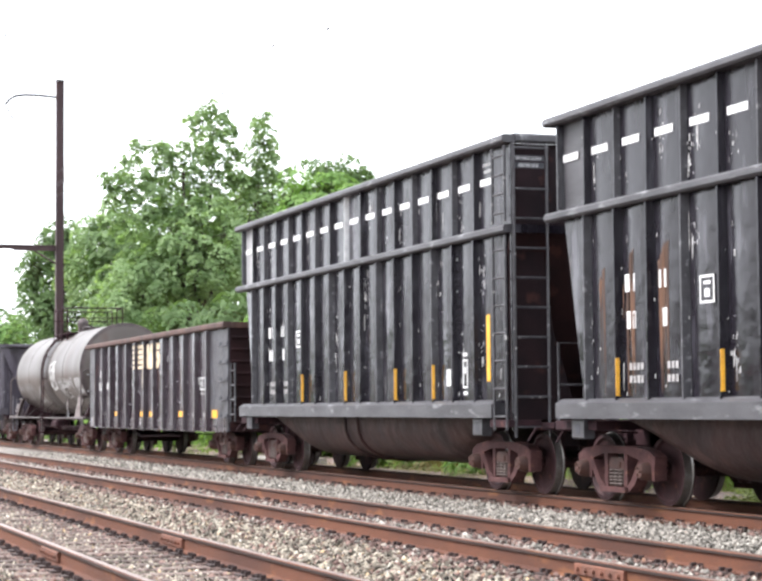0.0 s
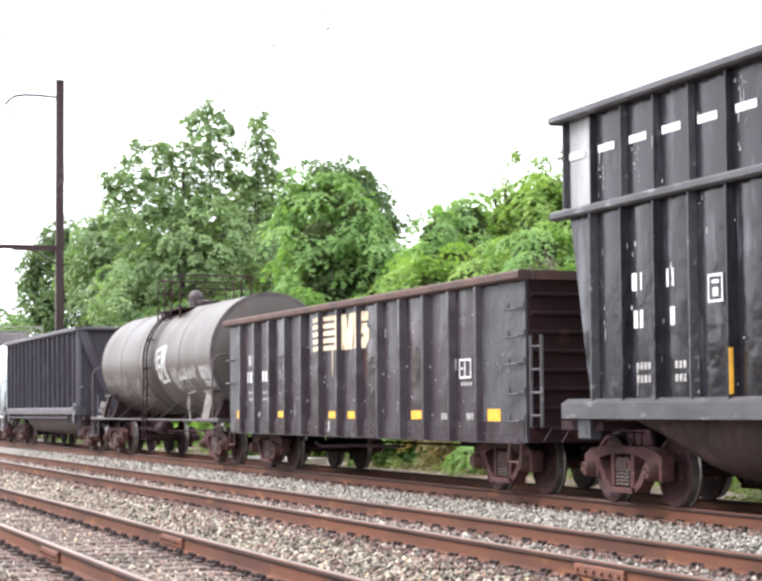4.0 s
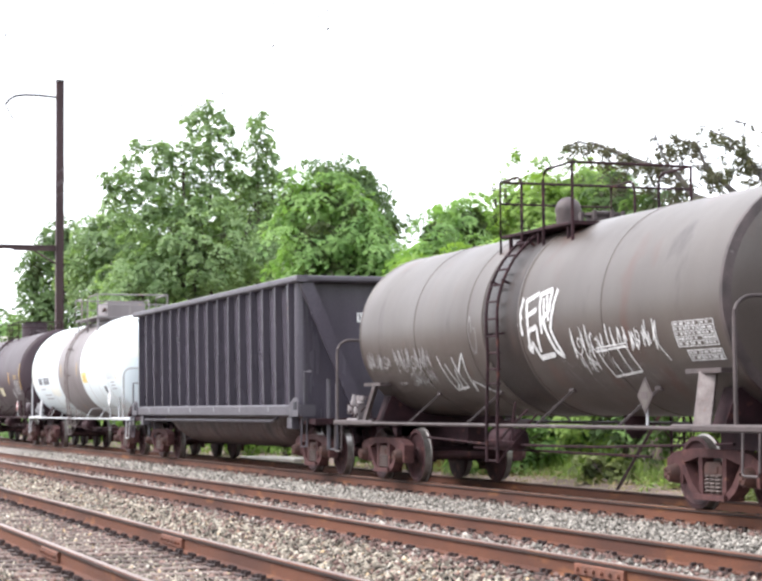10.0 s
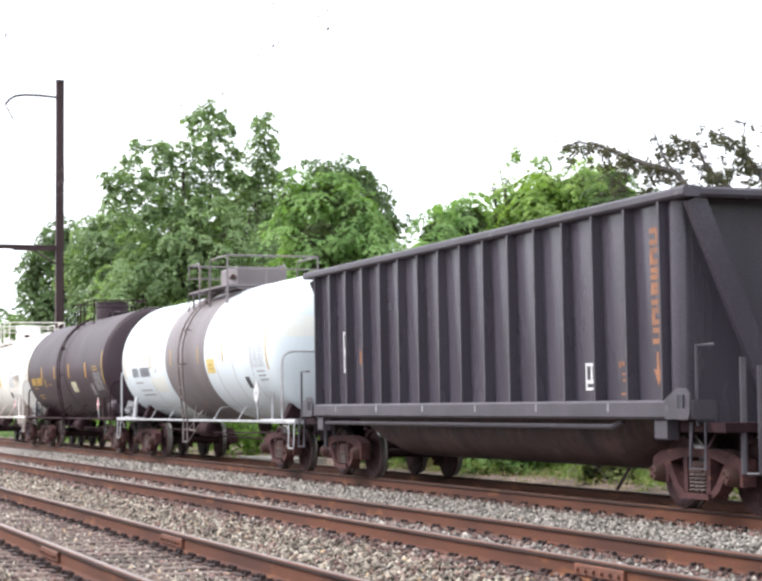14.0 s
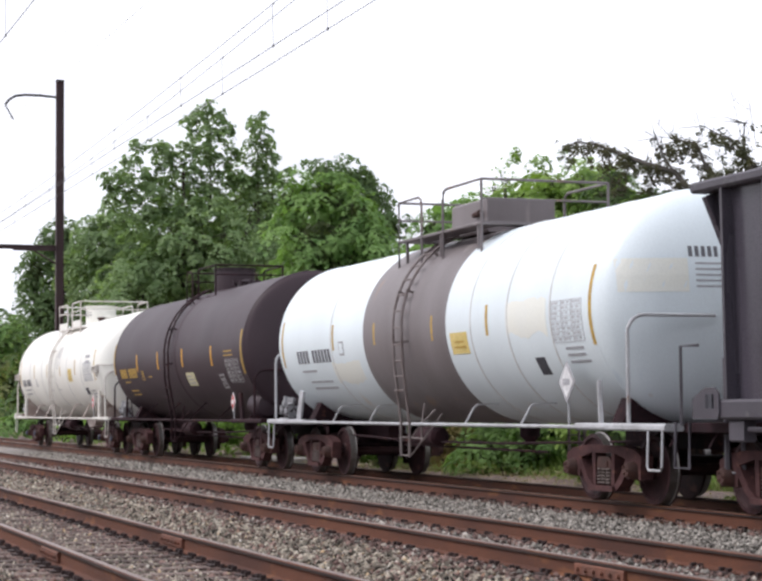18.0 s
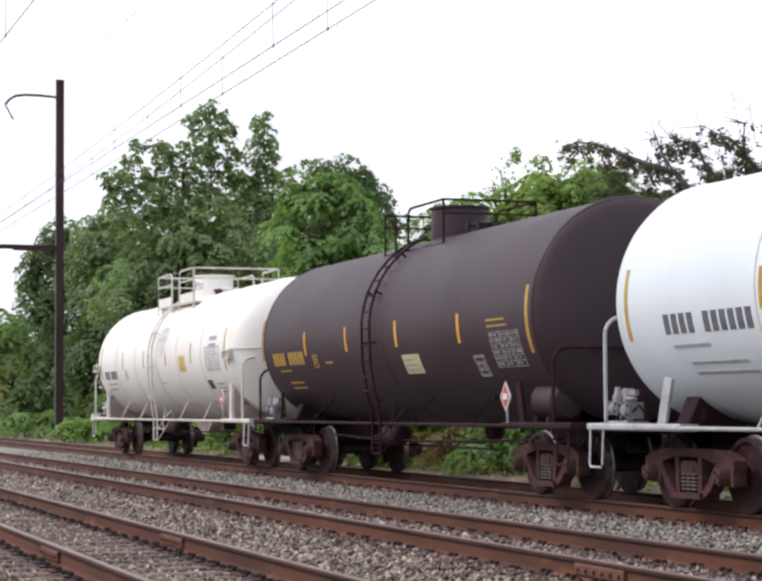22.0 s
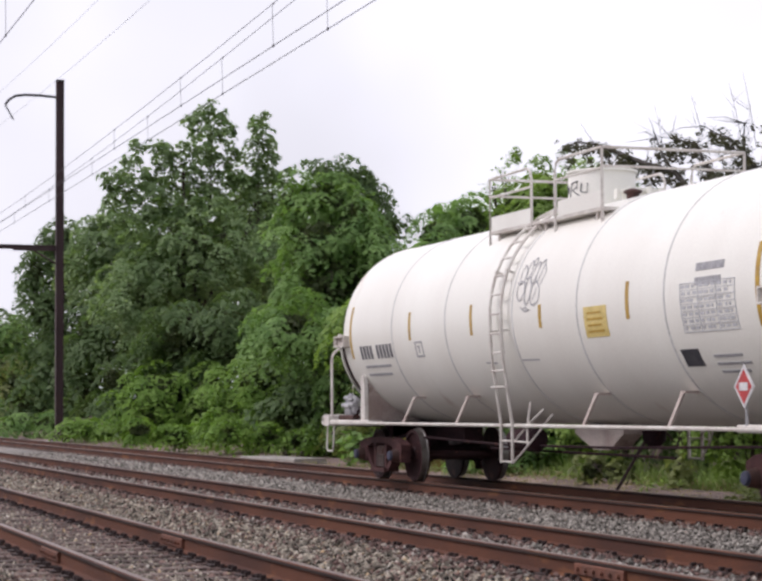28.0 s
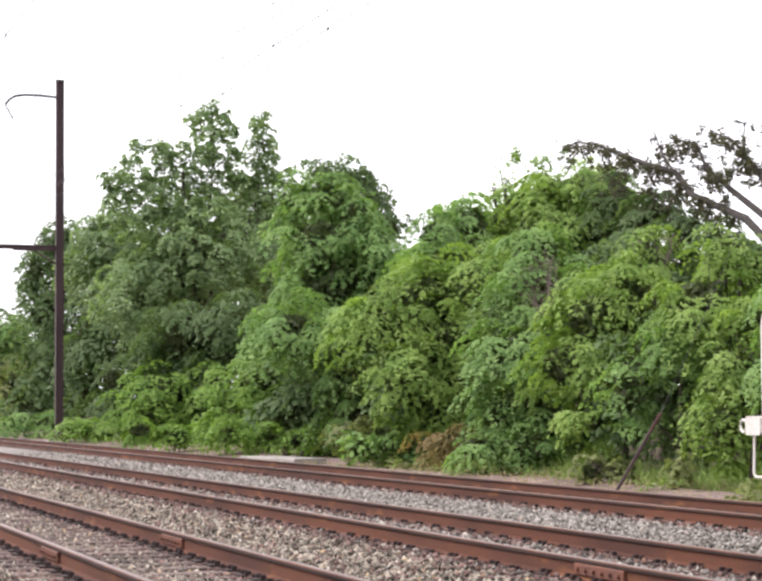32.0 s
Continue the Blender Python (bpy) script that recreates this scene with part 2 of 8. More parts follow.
    "stone_stained": mat("stone_stained", (0.190, 0.124, 0.106), (0.093, 0.060, 0.054), 0.85, 0.0, 5.0, vary=0.7, island=True, fine=80, rust=(0.255, 0.145, 0.092), rust_at=0.62, specular=0.2),
    "brown_steel": mat("brown_steel", (0.080, 0.060, 0.060), (0.046, 0.035, 0.035), 0.6, 0.1, 4.0, rust=(0.17, 0.155, 0.15), rust_at=0.68),
    "scratch": mat("scratch", (0.50, 0.50, 0.50), (0.26, 0.25, 0.25), 0.7, 0.0, 20.0, bump=0.0),
    "end_black": mat("end_black", (0.020, 0.011, 0.013), (0.012, 0.008, 0.010), 0.6, 0.0, 1.6, rust=(0.045, 0.020, 0.018), rust_at=0.62, specular=0.1),
    "end_maroon": mat("end_maroon", (0.030, 0.014, 0.015), (0.019, 0.011, 0.012), 0.6, 0.0, 1.6, rust=(0.055, 0.024, 0.021), rust_at=0.62, specular=0.1),
    "spring_steel": mat("spring_steel", (0.17, 0.130, 0.118), (0.09, 0.066, 0.06), 0.6, 0.2, 8.0),
    "spill": mat("spill", (0.020, 0.015, 0.015), (0.036, 0.027, 0.025), 0.42, 0.0, 1.6, (1, 1, 0.2), rust=(0.050, 0.034, 0.028), rust_at=0.6, specular=0.3, bump=0.03, grainy=0.05),
    "concrete": mat("concrete", (0.36, 0.34, 0.31), (0.26, 0.245, 0.225), 0.85, 0.0, 2.0),
    "pole_steel": mat("pole_steel", (0.082, 0.052, 0.055), (0.058, 0.036, 0.040), 0.6, 0.1, 1.2, STREAK, rust=(0.105, 0.052, 0.045), rust_at=0.62, specular=0.3),
    "pole_top": mat("pole_top", (0.085, 0.085, 0.092), (0.06, 0.06, 0.066), 0.6, 0.3, 2.0),
    "cable": mat("cable", (0.10, 0.09, 0.105), (0.07, 0.065, 0.075), 0.5, 0.5, 3.0, bump=0.0),
    "porcelain": mat("porcelain", (0.33, 0.32, 0.31), (0.22, 0.2, 0.2), 0.35, 0.0, 5.0, bump=0.0),
    "bark": mat("bark", (0.085, 0.065, 0.052), (0.05, 0.04, 0.033), 0.9, 0.0, 4.0, (1, 1, 0.3), bump=0.6),
    "dry_twig": mat("dry_twig", (0.235, 0.180, 0.160), (0.14, 0.105, 0.095), 0.9, 0.0, 4.0, bump=0.4),
    "dead_wood": mat("dead_wood", (0.060, 0.052, 0.046), (0.036, 0.032, 0.028), 0.9, 0.0, 4.0, (1, 1, 0.3), bump=0.5),
    "notice_pale": mat("notice_pale", (0.62, 0.58, 0.36), (0.52, 0.47, 0.28), 0.5, 0.0, 8.0, bump=0.0),
    "strap_paint": mat("strap_paint", (0.19, 0.16, 0.155), (0.11, 0.085, 0.082), 0.6, 0.0, 5.0, rust=(0.12, 0.065, 0.05), rust_at=0.62),
    "rust_run": mat("rust_run", (0.125, 0.062, 0.036), (0.060, 0.036, 0.028), 0.7, 0.0, 9.0, (1, 1, 0.15), rust=(0.20, 0.13, 0.10), rust_at=0.62, specular=0.25),
    "old_wood": mat("old_wood", (0.075, 0.055, 0.045), (0.05, 0.038, 0.032), 0.9, 0.0, 4.0, (1, 1, 0.2), bump=0.5),
}
LEAF = {
    "poplar": leafy("leaf_poplar", (0.140, 0.220, 0.098), (0.305, 0.400, 0.222), (0.225, 0.318, 0.152), 0.5),
    "dusk": leafy("leaf_dusk", (0.078, 0.132, 0.056), (0.155, 0.226, 0.106), (0.126, 0.192, 0.080), 0.55),
    "fern": leafy("leaf_fern", (0.122, 0.224, 0.074), (0.265, 0.398, 0.156), (0.215, 0.343, 0.110), 0.6),
    "lime": leafy("leaf_lime", (0.148, 0.245, 0.064), (0.295, 0.410, 0.128), (0.250, 0.365, 0.092), 0.6),
    "bright": leafy("leaf_bright", (0.125, 0.232, 0.048), (0.245, 0.380, 0.098), (0.208, 0.340, 0.070), 0.55),
    "olive": leafy("leaf_olive", (0.145, 0.175, 0.075), (0.245, 0.275, 0.125), (0.220, 0.250, 0.100)),
    "rusty": leafy("leaf_rusty", (0.20, 0.15, 0.07), (0.32, 0.23, 0.11), (0.21, 0.21, 0.08)),
    "withered": leafy("leaf_withered", (0.070, 0.064, 0.052), (0.130, 0.118, 0.092), (0.092, 0.104, 0.062)),
    # dark green for the crown's inside: shade between the tufts as leaf colour
    "gap_shade": leafy("leaf_gap_shade", (0.062, 0.082, 0.040), (0.105, 0.128, 0.062), (0.075, 0.105, 0.046)),
    "meadow": leafy("leaf_meadow", (0.20, 0.285, 0.095), (0.32, 0.42, 0.17), (0.29, 0.38, 0.14)),
    "straw": leafy("leaf_straw", (0.30, 0.24, 0.16), (0.42, 0.35, 0.25), (0.24, 0.24, 0.13)),
}


def ground_mat(name, a, b, c, d, size):
    """Loose ground: pebbles or litter of the given size over broad stains of four tones."""
    m = mat(name, a, b, 0.9, 0.0, 0.5, fine=30, bump=0.3, rust=c, rust_at=0.55, second=d, second_at=0.6)
    nodes, links = m.node_tree.nodes, m.node_tree.links
    tc, v = nodes.new("ShaderNodeTexCoord"), nodes.new("ShaderNodeTexVoronoi")
    v.inputs["Scale"].default_value = 1 / size
    links.new(tc.outputs["Object"], v.inputs["Vector"])
    bump = nodes.new("ShaderNodeBump")
    bump.inputs["Strength"].default_value, bump.inputs["Distance"].default_value = 0.9, size * 0.6
    links.new(v.outputs["Distance"], bump.inputs["Height"])
    out = nodes["Principled BSDF"]
    links.new(bump.outputs["Normal"], out.inputs["Normal"])
    base = out.inputs["Base Color"].links[0].from_socket
    cells = mixed(nodes, links, 1.0, (0.45, 0.45, 0.45), v.outputs["Color"], "MIX")
    grey = nodes.new("ShaderNodeRGBToBW")
    links.new(cells, grey.inputs[0])
    tone = ranged(nodes, links, grey.outputs[0], 0.1, 0.9, 0.55, 1.45)
    hsv = nodes.new("ShaderNodeHueSaturation")
    links.new(base, hsv.inputs["Color"])
    links.new(tone, hsv.inputs["Value"])
    links.new(hsv.outputs["Color"], out.inputs["Base Color"])
    return m


M["bed_tan"] = ground_mat("bed_tan", (0.19, 0.16, 0.135), (0.11, 0.09, 0.078), (0.23, 0.18, 0.115), (0.13, 0.09, 0.07), 0.05)
M["bed_grey"] = ground_mat("bed_grey", (0.27, 0.25, 0.23), (0.19, 0.175, 0.16), (0.24, 0.20, 0.165), (0.15, 0.11, 0.085), 0.05)
M["earth"] = ground_mat("earth", (0.235, 0.170, 0.150), (0.150, 0.106, 0.092), (0.31, 0.225, 0.19), (0.10, 0.080, 0.065), 0.06)


# ---- mesh tools ----
class Geo:
    """Vertices and faces gathered from simple solids; becomes one mesh."""

    def __init__(self):
        self.v, self.f = [], []

    def add(self, verts, faces):
        n = len(self.v)
        self.v += [tuple(p) for p in verts]
        self.f += [tuple(i + n for i in f) for f in faces]
        return self

    def prism(self, poly, axis, a, b):
        n = len(poly)
        put = {"x": lambda p, q, t: (t, p, q), "y": lambda p, q, t: (p, t, q), "z": lambda p, q, t: (p, q, t)}[axis]
        verts = [put(p, q, a) for p, q in poly] + [put(p, q, b) for p, q in poly]
        faces = [tuple(range(n))[::-1], tuple(range(n, 2 * n))] + [(i, (i + 1) % n, n + (i + 1) % n, n + i) for i in range(n)]
        return self.add(verts, faces)

    def box(self, x0, x1, y0, y1, z0, z1, c=0.0):
        """A box; c cuts off the edges that run along its longest side."""
        if not c:
            return self.prism([(x0, y0), (x1, y0), (x1, y1), (x0, y1)], "z", z0, z1)
        spans = {"x": x1 - x0, "y": y1 - y0, "z": z1 - z0}
        axis = max(spans, key=spans.get)
        (p0, p1), (q0, q1), (a, b) = {"x": ((y0, y1), (z0, z1), (x0, x1)), "y": ((x0, x1), (z0, z1), (y0, y1)), "z": ((x0, x1), (y0, y1), (z0, z1))}[axis]
        poly = [(p0 + c, q0), (p1 - c, q0), (p1, q0 + c), (p1, q1 - c), (p1 - c, q1), (p0 + c, q1), (p0, q1 - c), (p0, q0 + c)]
        return self.prism(poly, axis, a, b)

    def tube(self, pts, r, n=8, taper=None):
        pts = [Vector(p) for p in pts]
        rings, up = [], Vector((0.31, 0.17, 0.93)).normalized()
        for i, p in enumerate(pts):
            d = (pts[min(i + 1, len(pts) - 1)] - pts[max(i - 1, 0)]).normalized()
            s = d.cross(up)
            if s.length < 1e-3:
                s = d.cross(Vector((1, 0, 0)))
            s.normalize()
            t = s.cross(d)
            k = r if taper is None else r + (taper - r) * i / (len(pts) - 1)
            rings.append([p + (s * math.cos(a) + t * math.sin(a)) * k for a in (2 * math.pi * j / n for j in range(n))])
        verts = [v for ring in rings for v in ring]
        faces = [(i * n + j, i * n + (j + 1) % n, (i + 1) * n + (j + 1) % n, (i + 1) * n + j) for i in range(len(pts) - 1) for j in range(n)]
        faces += [tuple(range(n))[::-1], tuple(range((len(pts) - 1) * n, len(pts) * n))]
        return self.add(verts, faces)

    def beam(self, p0, p1, w, h):
        """A flat bar from p0 to p1: w across (level), h deep."""
        p0, p1 = Vector(p0), Vector(p1)
        d = (p1 - p0).normalized()
        s = d.cross(Vector((0, 0, 1)))
        s = Vector((0, 1, 0)) if s.length < 1e-3 else s.normalized()
        t = s.cross(d)
        q = [s * (w / 2) * a + t * (h / 2) * b for a, b in ((-1, -1), (1, -1), (1, 1), (-1, 1))]
        return self.add([p0 + k for k in q] + [p1 + k for k in q], [(3, 2, 1, 0), (4, 5, 6, 7), (0, 1, 5, 4), (1, 2, 6, 5), (2, 3, 7, 6), (3, 0, 4, 7)])

    def lathe(self, profile, axis, at, n=32):
        """A turned body: (along, radius) pairs round an axis 'x', 'y' or 'z' through the point at."""
        put = {"x": lambda a, c, s: (a, c, s), "y": lambda a, c, s: (s, a, c), "z": lambda a, c, s: (c, s, a)}[axis]
        verts, faces, m = [], [], len(profile)
        for a, r in profile:
            for j in range(n):
                w = 2 * math.pi * j / n
                p = put(a, r * math.cos(w), r * math.sin(w))
                verts.append((p[0] + at[0], p[1] + at[1], p[2] + at[2]))
        for i in range(m - 1):
            faces += [(i * n + j, i * n + (j + 1) % n, (i + 1) * n + (j + 1) % n, (i + 1) * n + j) for j in range(n)]
        faces += [tuple(range(n))[::-1], tuple(range((m - 1) * n, m * n))]
        return self.add(verts, faces)


def meshed(name, geo, material, smooth=35):
    me = bpy.data.meshes.new(name)
    me.from_pydata(geo.v, [], geo.f)
    me.materials.append(material)
    if smooth:
        me.shade_smooth()
        me.set_sharp_from_angle(angle=radians(smooth))
    me.update()
    return me


def part(name, geo, material, parent=None, label="", at=(0, 0, 0), smooth=35):
    """One mesh object, under a thing or under a part."""
    ob = new(name, geo if isinstance(geo, bpy.types.Mesh) else meshed(name, geo, material, smooth))
    ob.parent = parent
    ob.location = at
    if label:
        ob["label"] = label
    return ob


def words(name, text, height, material, parent, at, turn):
    """Painted words as a thin mesh, centred at a place and turned to face outward."""
    curve = bpy.data.curves.new(name, "FONT")
    curve.body, curve.size, curve.align_x, curve.extrude = text, height * 1.4, "CENTER", 0.002
    holder = bpy.data.objects.new(name, curve)
    me = bpy.data.meshes.new_from_object(holder)
    bpy.data.objects.remove(holder)
    me.materials.clear()
    me.materials.append(material)
    ob = part(name, me, material, parent, 'painted words "%s"' % text, at)
    ob.rotation_euler, ob.scale = turn, (0.78, 1, 1)
    return ob


def thing(name, label, category, at=(0, 0, 0), group="", kind=""):
    ob = new(name)
    ob.location = at
    ob.empty_display_size = 0.3
    return tagged(ob, label, category, group, kind)


def many_quads(name, verts, material):
    """A mesh of loose four-cornered faces from an (n, 4, 3) array."""
    n = len(verts)
    me = bpy.data.meshes.new(name)
    me.vertices.add(n * 4)
    me.vertices.foreach_set("co", np.ascontiguousarray(verts, dtype=np.float32).ravel())
    me.loops.add(n * 4)
    me.loops.foreach_set("vertex_index", np.arange(n * 4, dtype=np.int32))
    me.polygons.add(n)
    me.polygons.foreach_set("loop_start", np.arange(0, n * 4, 4, dtype=np.int32))
    me.update(calc_edges=True)
    me.materials.append(material)
    return me


def many_tris(name, verts, tris, material):
    """A mesh from (v, 3) vertices and (t, 3) triangles."""
    me = bpy.data.meshes.new(name)
    me.vertices.add(len(verts))
    me.vertices.foreach_set("co", np.ascontiguousarray(verts, dtype=np.float32).ravel())
    me.loops.add(len(tris) * 3)
    me.loops.foreach_set("vertex_index", np.ascontiguousarray(tris, dtype=np.int32).ravel())
    me.polygons.add(len(tris))
    me.polygons.foreach_set("loop_start", np.arange(0, len(tris) * 3, 3, dtype=np.int32))
    me.update(calc_edges=True)
    me.materials.append(material)
    return me


# ---- the plan across the tracks: y of each near rail, gauge between rail centres ----
GAUGE = 1.507
TRACKS = {"track_near": 3.181, "track_middle": 7.081, "track_far": 11.667}
YC = TRACKS["track_far"] + GAUGE / 2
rng = np.random.default_rng(7)


# ---- ground and tracks ----
def setting(name, geo, material, label, category, smooth=0):
    return tagged(part(name, geo, material, None, "", smooth=smooth), label, category, kind="structure")


def build_ground():
    g = Geo()
    xs = [-900, -400, -250, -160, -110, -80, -60, -45, -35, -28, -20, -10, 20, 120, 500]
    ys = [-400, -60, -12, -4, 14.0, 15.3, 16.4, 17.5, 19, 20, 22, 25, 29, 40, 90, 500]
    verts = [(x, y, -0.46 + (0.10 * math.sin(x * 0.31 + y) + 0.12 if 15 < y < 20 else 0.0) + (0.22 * min(y - 20, 9.0) if y > 20 else 0.0)) for x in xs for y in ys]
    n = len(ys)
    g.add(verts, [(i * n + j, (i + 1) * n + j, (i + 1) * n + j + 1, i * n + j + 1) for i in range(len(xs) - 1) for j in range(n - 1)])
    setting("ground", g, M["earth"], "brown earth with litter and thin weeds beside the tracks", "ground")
    g = Geo().prism([(-1.0, -0.6), (5.75, -0.6), (5.75, -0.215), (5.4, -0.215), (5.25, -0.285), (2.65, -0.285), (2.5, -0.215), (0.6, -0.215)], "x", -420, 60)
    setting("ballast_bed", g, M["bed_tan"], "brownish tan crushed stone between the near rails", "ballast")
    g = Geo().prism([(5.75, -0.6), (16.4, -0.6), (15.2, -0.34), (14.0, -0.2), (5.75, -0.211)], "x", -420, 60)
    setting("ballast_bed", g, M["bed_grey"], "pale grey crushed stone ballast under two tracks", "ballast")


RAIL = [(-0.07, -0.185), (0.07, -0.185), (0.07, -0.172), (0.012, -0.155), (0.010, -0.05), (0.036, -0.038), (0.037, -0.012), (0.030, -0.003),
        (-0.030, -0.003), (-0.037, -0.012), (-0.036, -0.038), (-0.010, -0.05), (-0.012, -0.155), (-0.07, -0.172)]
HEAD = [(-0.030, -0.0028), (0.030, -0.0028), (0.022, 0.0), (-0.022, 0.0)]
JOINTS = {"track_near": ((-19.55, 1), (-18.3, 0)), "track_middle": ((-14.25, 0),), "track_far": ()}


def build_track(name, y):
    tr = thing(name, "railway track with rusty rails on wooden ties", "track", (0, y + GAUGE / 2, 0), kind="structure")
    for k in (0, 1):
        yy = (k - 0.5) * GAUGE
        rail = part("rail", Geo().prism([(p + yy, q) for p, q in RAIL], "x", -420, 60), M["rail_rust"], tr)
        part("running_surface", Geo().prism([(p + yy, q) for p, q in HEAD], "x", -420, 60), M["rail_head"], rail, "worn grey-brown rail top")
        part("head_side", Geo().prism([(yy - 0.037, -0.038), (yy - 0.034, -0.040), (yy - 0.035, -0.014), (yy - 0.0385, -0.016)], "x", -420, 60), M["head_dark"], rail, "dark strip along the side of the rail head", smooth=0)
        for x, which in JOINTS[name]:
            if which == k:
                g = Geo().box(x - 0.46, x + 0.46, yy - 0.045, yy - 0.012, -0.15, -0.045, 0.012)
                for i in range(6):
                    xx = x - 0.38 + 0.152 * i
                    g.lathe([(yy - 0.07, 0.02), (yy - 0.045, 0.02)], "y", (xx, 0, -0.095), 6)
                part("joint_bar", g, M["joint_rust"], rail, "rusty bolted joint bar")
    # wooden ties half sunk in the stone, steel plates and spikes on them
    tie = meshed("tie", Geo().box(-0.115, 0.115, -1.3, 1.3, -0.17, 0.0, 0.012), M["tie"], 0)
    plate = Geo()
    for yy in (-GAUGE / 2, GAUGE / 2):
        plate.box(-0.10, 0.10, yy - 0.18, yy + 0.18, 0.0, 0.018)
        for sx in (-0.06, 0.06):
            for sy in (-0.09, 0.09):
                plate.box(sx - 0.018, sx + 0.018, yy + sy * 1.1 - 0.025, yy + sy * 1.1 + 0.025, 0.016, 0.055, 0.006)
        plate.box(0.125, 0.16, yy - 0.095, yy + 0.095, -0.035, 0.03, 0.01).box(-0.16, -0.125, yy - 0.095, yy + 0.095, -0.035, 0.03, 0.01)
    plate = meshed("tie_plate", plate, M["tie_plate"], 0)
    far = Geo()
    r = random.Random(name)
    for i in range(300):
        x = 4.0 - 0.535 * i + r.uniform(-0.02, 0.02)
        if x > -52:
            t = part("tie", tie, None, tr, at=(x, r.uniform(-0.04, 0.04), -0.197 + r.uniform(-0.006, 0.004)))
            t.rotation_euler = (0, 0, r.uniform(-0.02, 0.02))
            part("tie_plate", plate, None, t)
        else:
            far.box(x - 0.115, x + 0.115, -1.3, 1.3, -0.3, -0.203)
            for yy in (-GAUGE / 2, GAUGE / 2):
                far.box(x - 0.1, x + 0.1, yy - 0.17, yy + 0.17, -0.203, -0.15)
    tagged(part("ties_beyond", far, M["tie"], tr, smooth=0), kind="stuff")


def build_stones():
    """Loose stones lying on the beds, where the eye is near enough to tell them apart."""
    phi = np.array([(1, 0, 0), (-1, 0, 0), (0, 1, 0), (0, -1, 0), (0, 0, 1), (0, 0, -1)], float)
    tri = np.array([(0, 2, 4), (2, 1, 4), (1, 3, 4), (3, 0, 4), (2, 0, 5), (1, 2, 5), (3, 1, 5), (0, 3, 5)])

    def scatter(name, label, y0, y1, per, material, z):
        area = [(x, x + 1.0) for x in np.arange(-64, -9, 1.0)]
        pts = []
        for a, b in area:
            mid = -(a + b) / 2
            lo, hi = max(y0, mid * 0.125), min(y1, mid * 0.66 + 0.6)
            if hi > lo:
                k = int(per * (hi - lo) * (1.0 if mid < 32 else (0.6 if mid < 45 else 0.35)))
                pts.append(np.stack([rng.uniform(a, b, k), rng.uniform(lo, hi, k), np.full(k, float(mid))], 1))
        p = np.concatenate(pts)
        keep = np.ones(len(p), bool)
        for y in TRACKS.values():
            for yy in (y, y + GAUGE):
                keep &= abs(p[:, 1] - yy) > 0.085
            on_tie = (abs(p[:, 1] - y - GAUGE / 2) < 1.25) & (abs((p[:, 0] - 4.0 + 0.2675) % 0.535 - 0.2675) < 0.12)
            keep &= ~on_tie | (rng.uniform(0, 1, len(p)) < (0.70 if y < 5 else 0.30))
        p = p[keep]
        n = len(p)
        size = rng.uniform(0.017, 0.042, (n, 1, 1)) * np.where(p[:, 2] > 45, 1.5, np.where(p[:, 2] > 32, 1.2, 1.0))[:, None, None]
        v = phi[None] * size * rng.uniform(0.6, 1.35, (n, 6, 1)) + rng.normal(0, 0.25, (n, 6, 3)) * size
        a = rng.uniform(0, 2 * np.pi, n)
        c, s = np.cos(a)[:, None], np.sin(a)[:, None]
        v = np.stack([v[..., 0] * c - v[..., 1] * s, v[..., 0] * s + v[..., 1] * c, v[..., 2] * 0.8], -1)
        # in the cribs between the ties the stone lies lower
        low = np.where(rng.uniform(0, 1, n) < 0.3, 0.012, 0.0)
        crib = np.where(abs(p[:, 1] - TRACKS["track_near"] - GAUGE / 2) < 1.32, -0.022, 0.0)
        v += np.stack([p[:, 0], p[:, 1], z + crib + low + rng.uniform(-0.006, 0.016, n)], -1)[:, None]
        # rust and grease stain the stones close to the rails
        near_rail = np.min([abs(p[:, 1] - y - o) for y in TRACKS.values() for o in (0.0, GAUGE)], axis=0)
        stained = (near_rail < rng.uniform(0.10, 0.60, n)) | ((p[:, 1] < 6.75) & (rng.uniform(0, 1, n) < 0.22))
        for pick, mm, text in ((~stained, material, label), (stained, M["stone_stained"], "rust-stained ballast stones along the rails")):
            w = v[pick]
            faces = tri[None] + (np.arange(len(w)) * 6)[:, None, None]
            ob = new(name, many_tris(name, w.reshape(-1, 3), faces.reshape(-1, 3), mm))
            tagged(ob, text, "ballast stones", kind="stuff")

    scatter("ballast_stones", "tan and brown crushed ballast stones", 1.4, 6.75, 430, M["stone_tan"], -0.212)
    scatter("ballast_stones", "pale grey crushed ballast stones", 6.75, 14.2, 430, M["stone_grey"], -0.205)


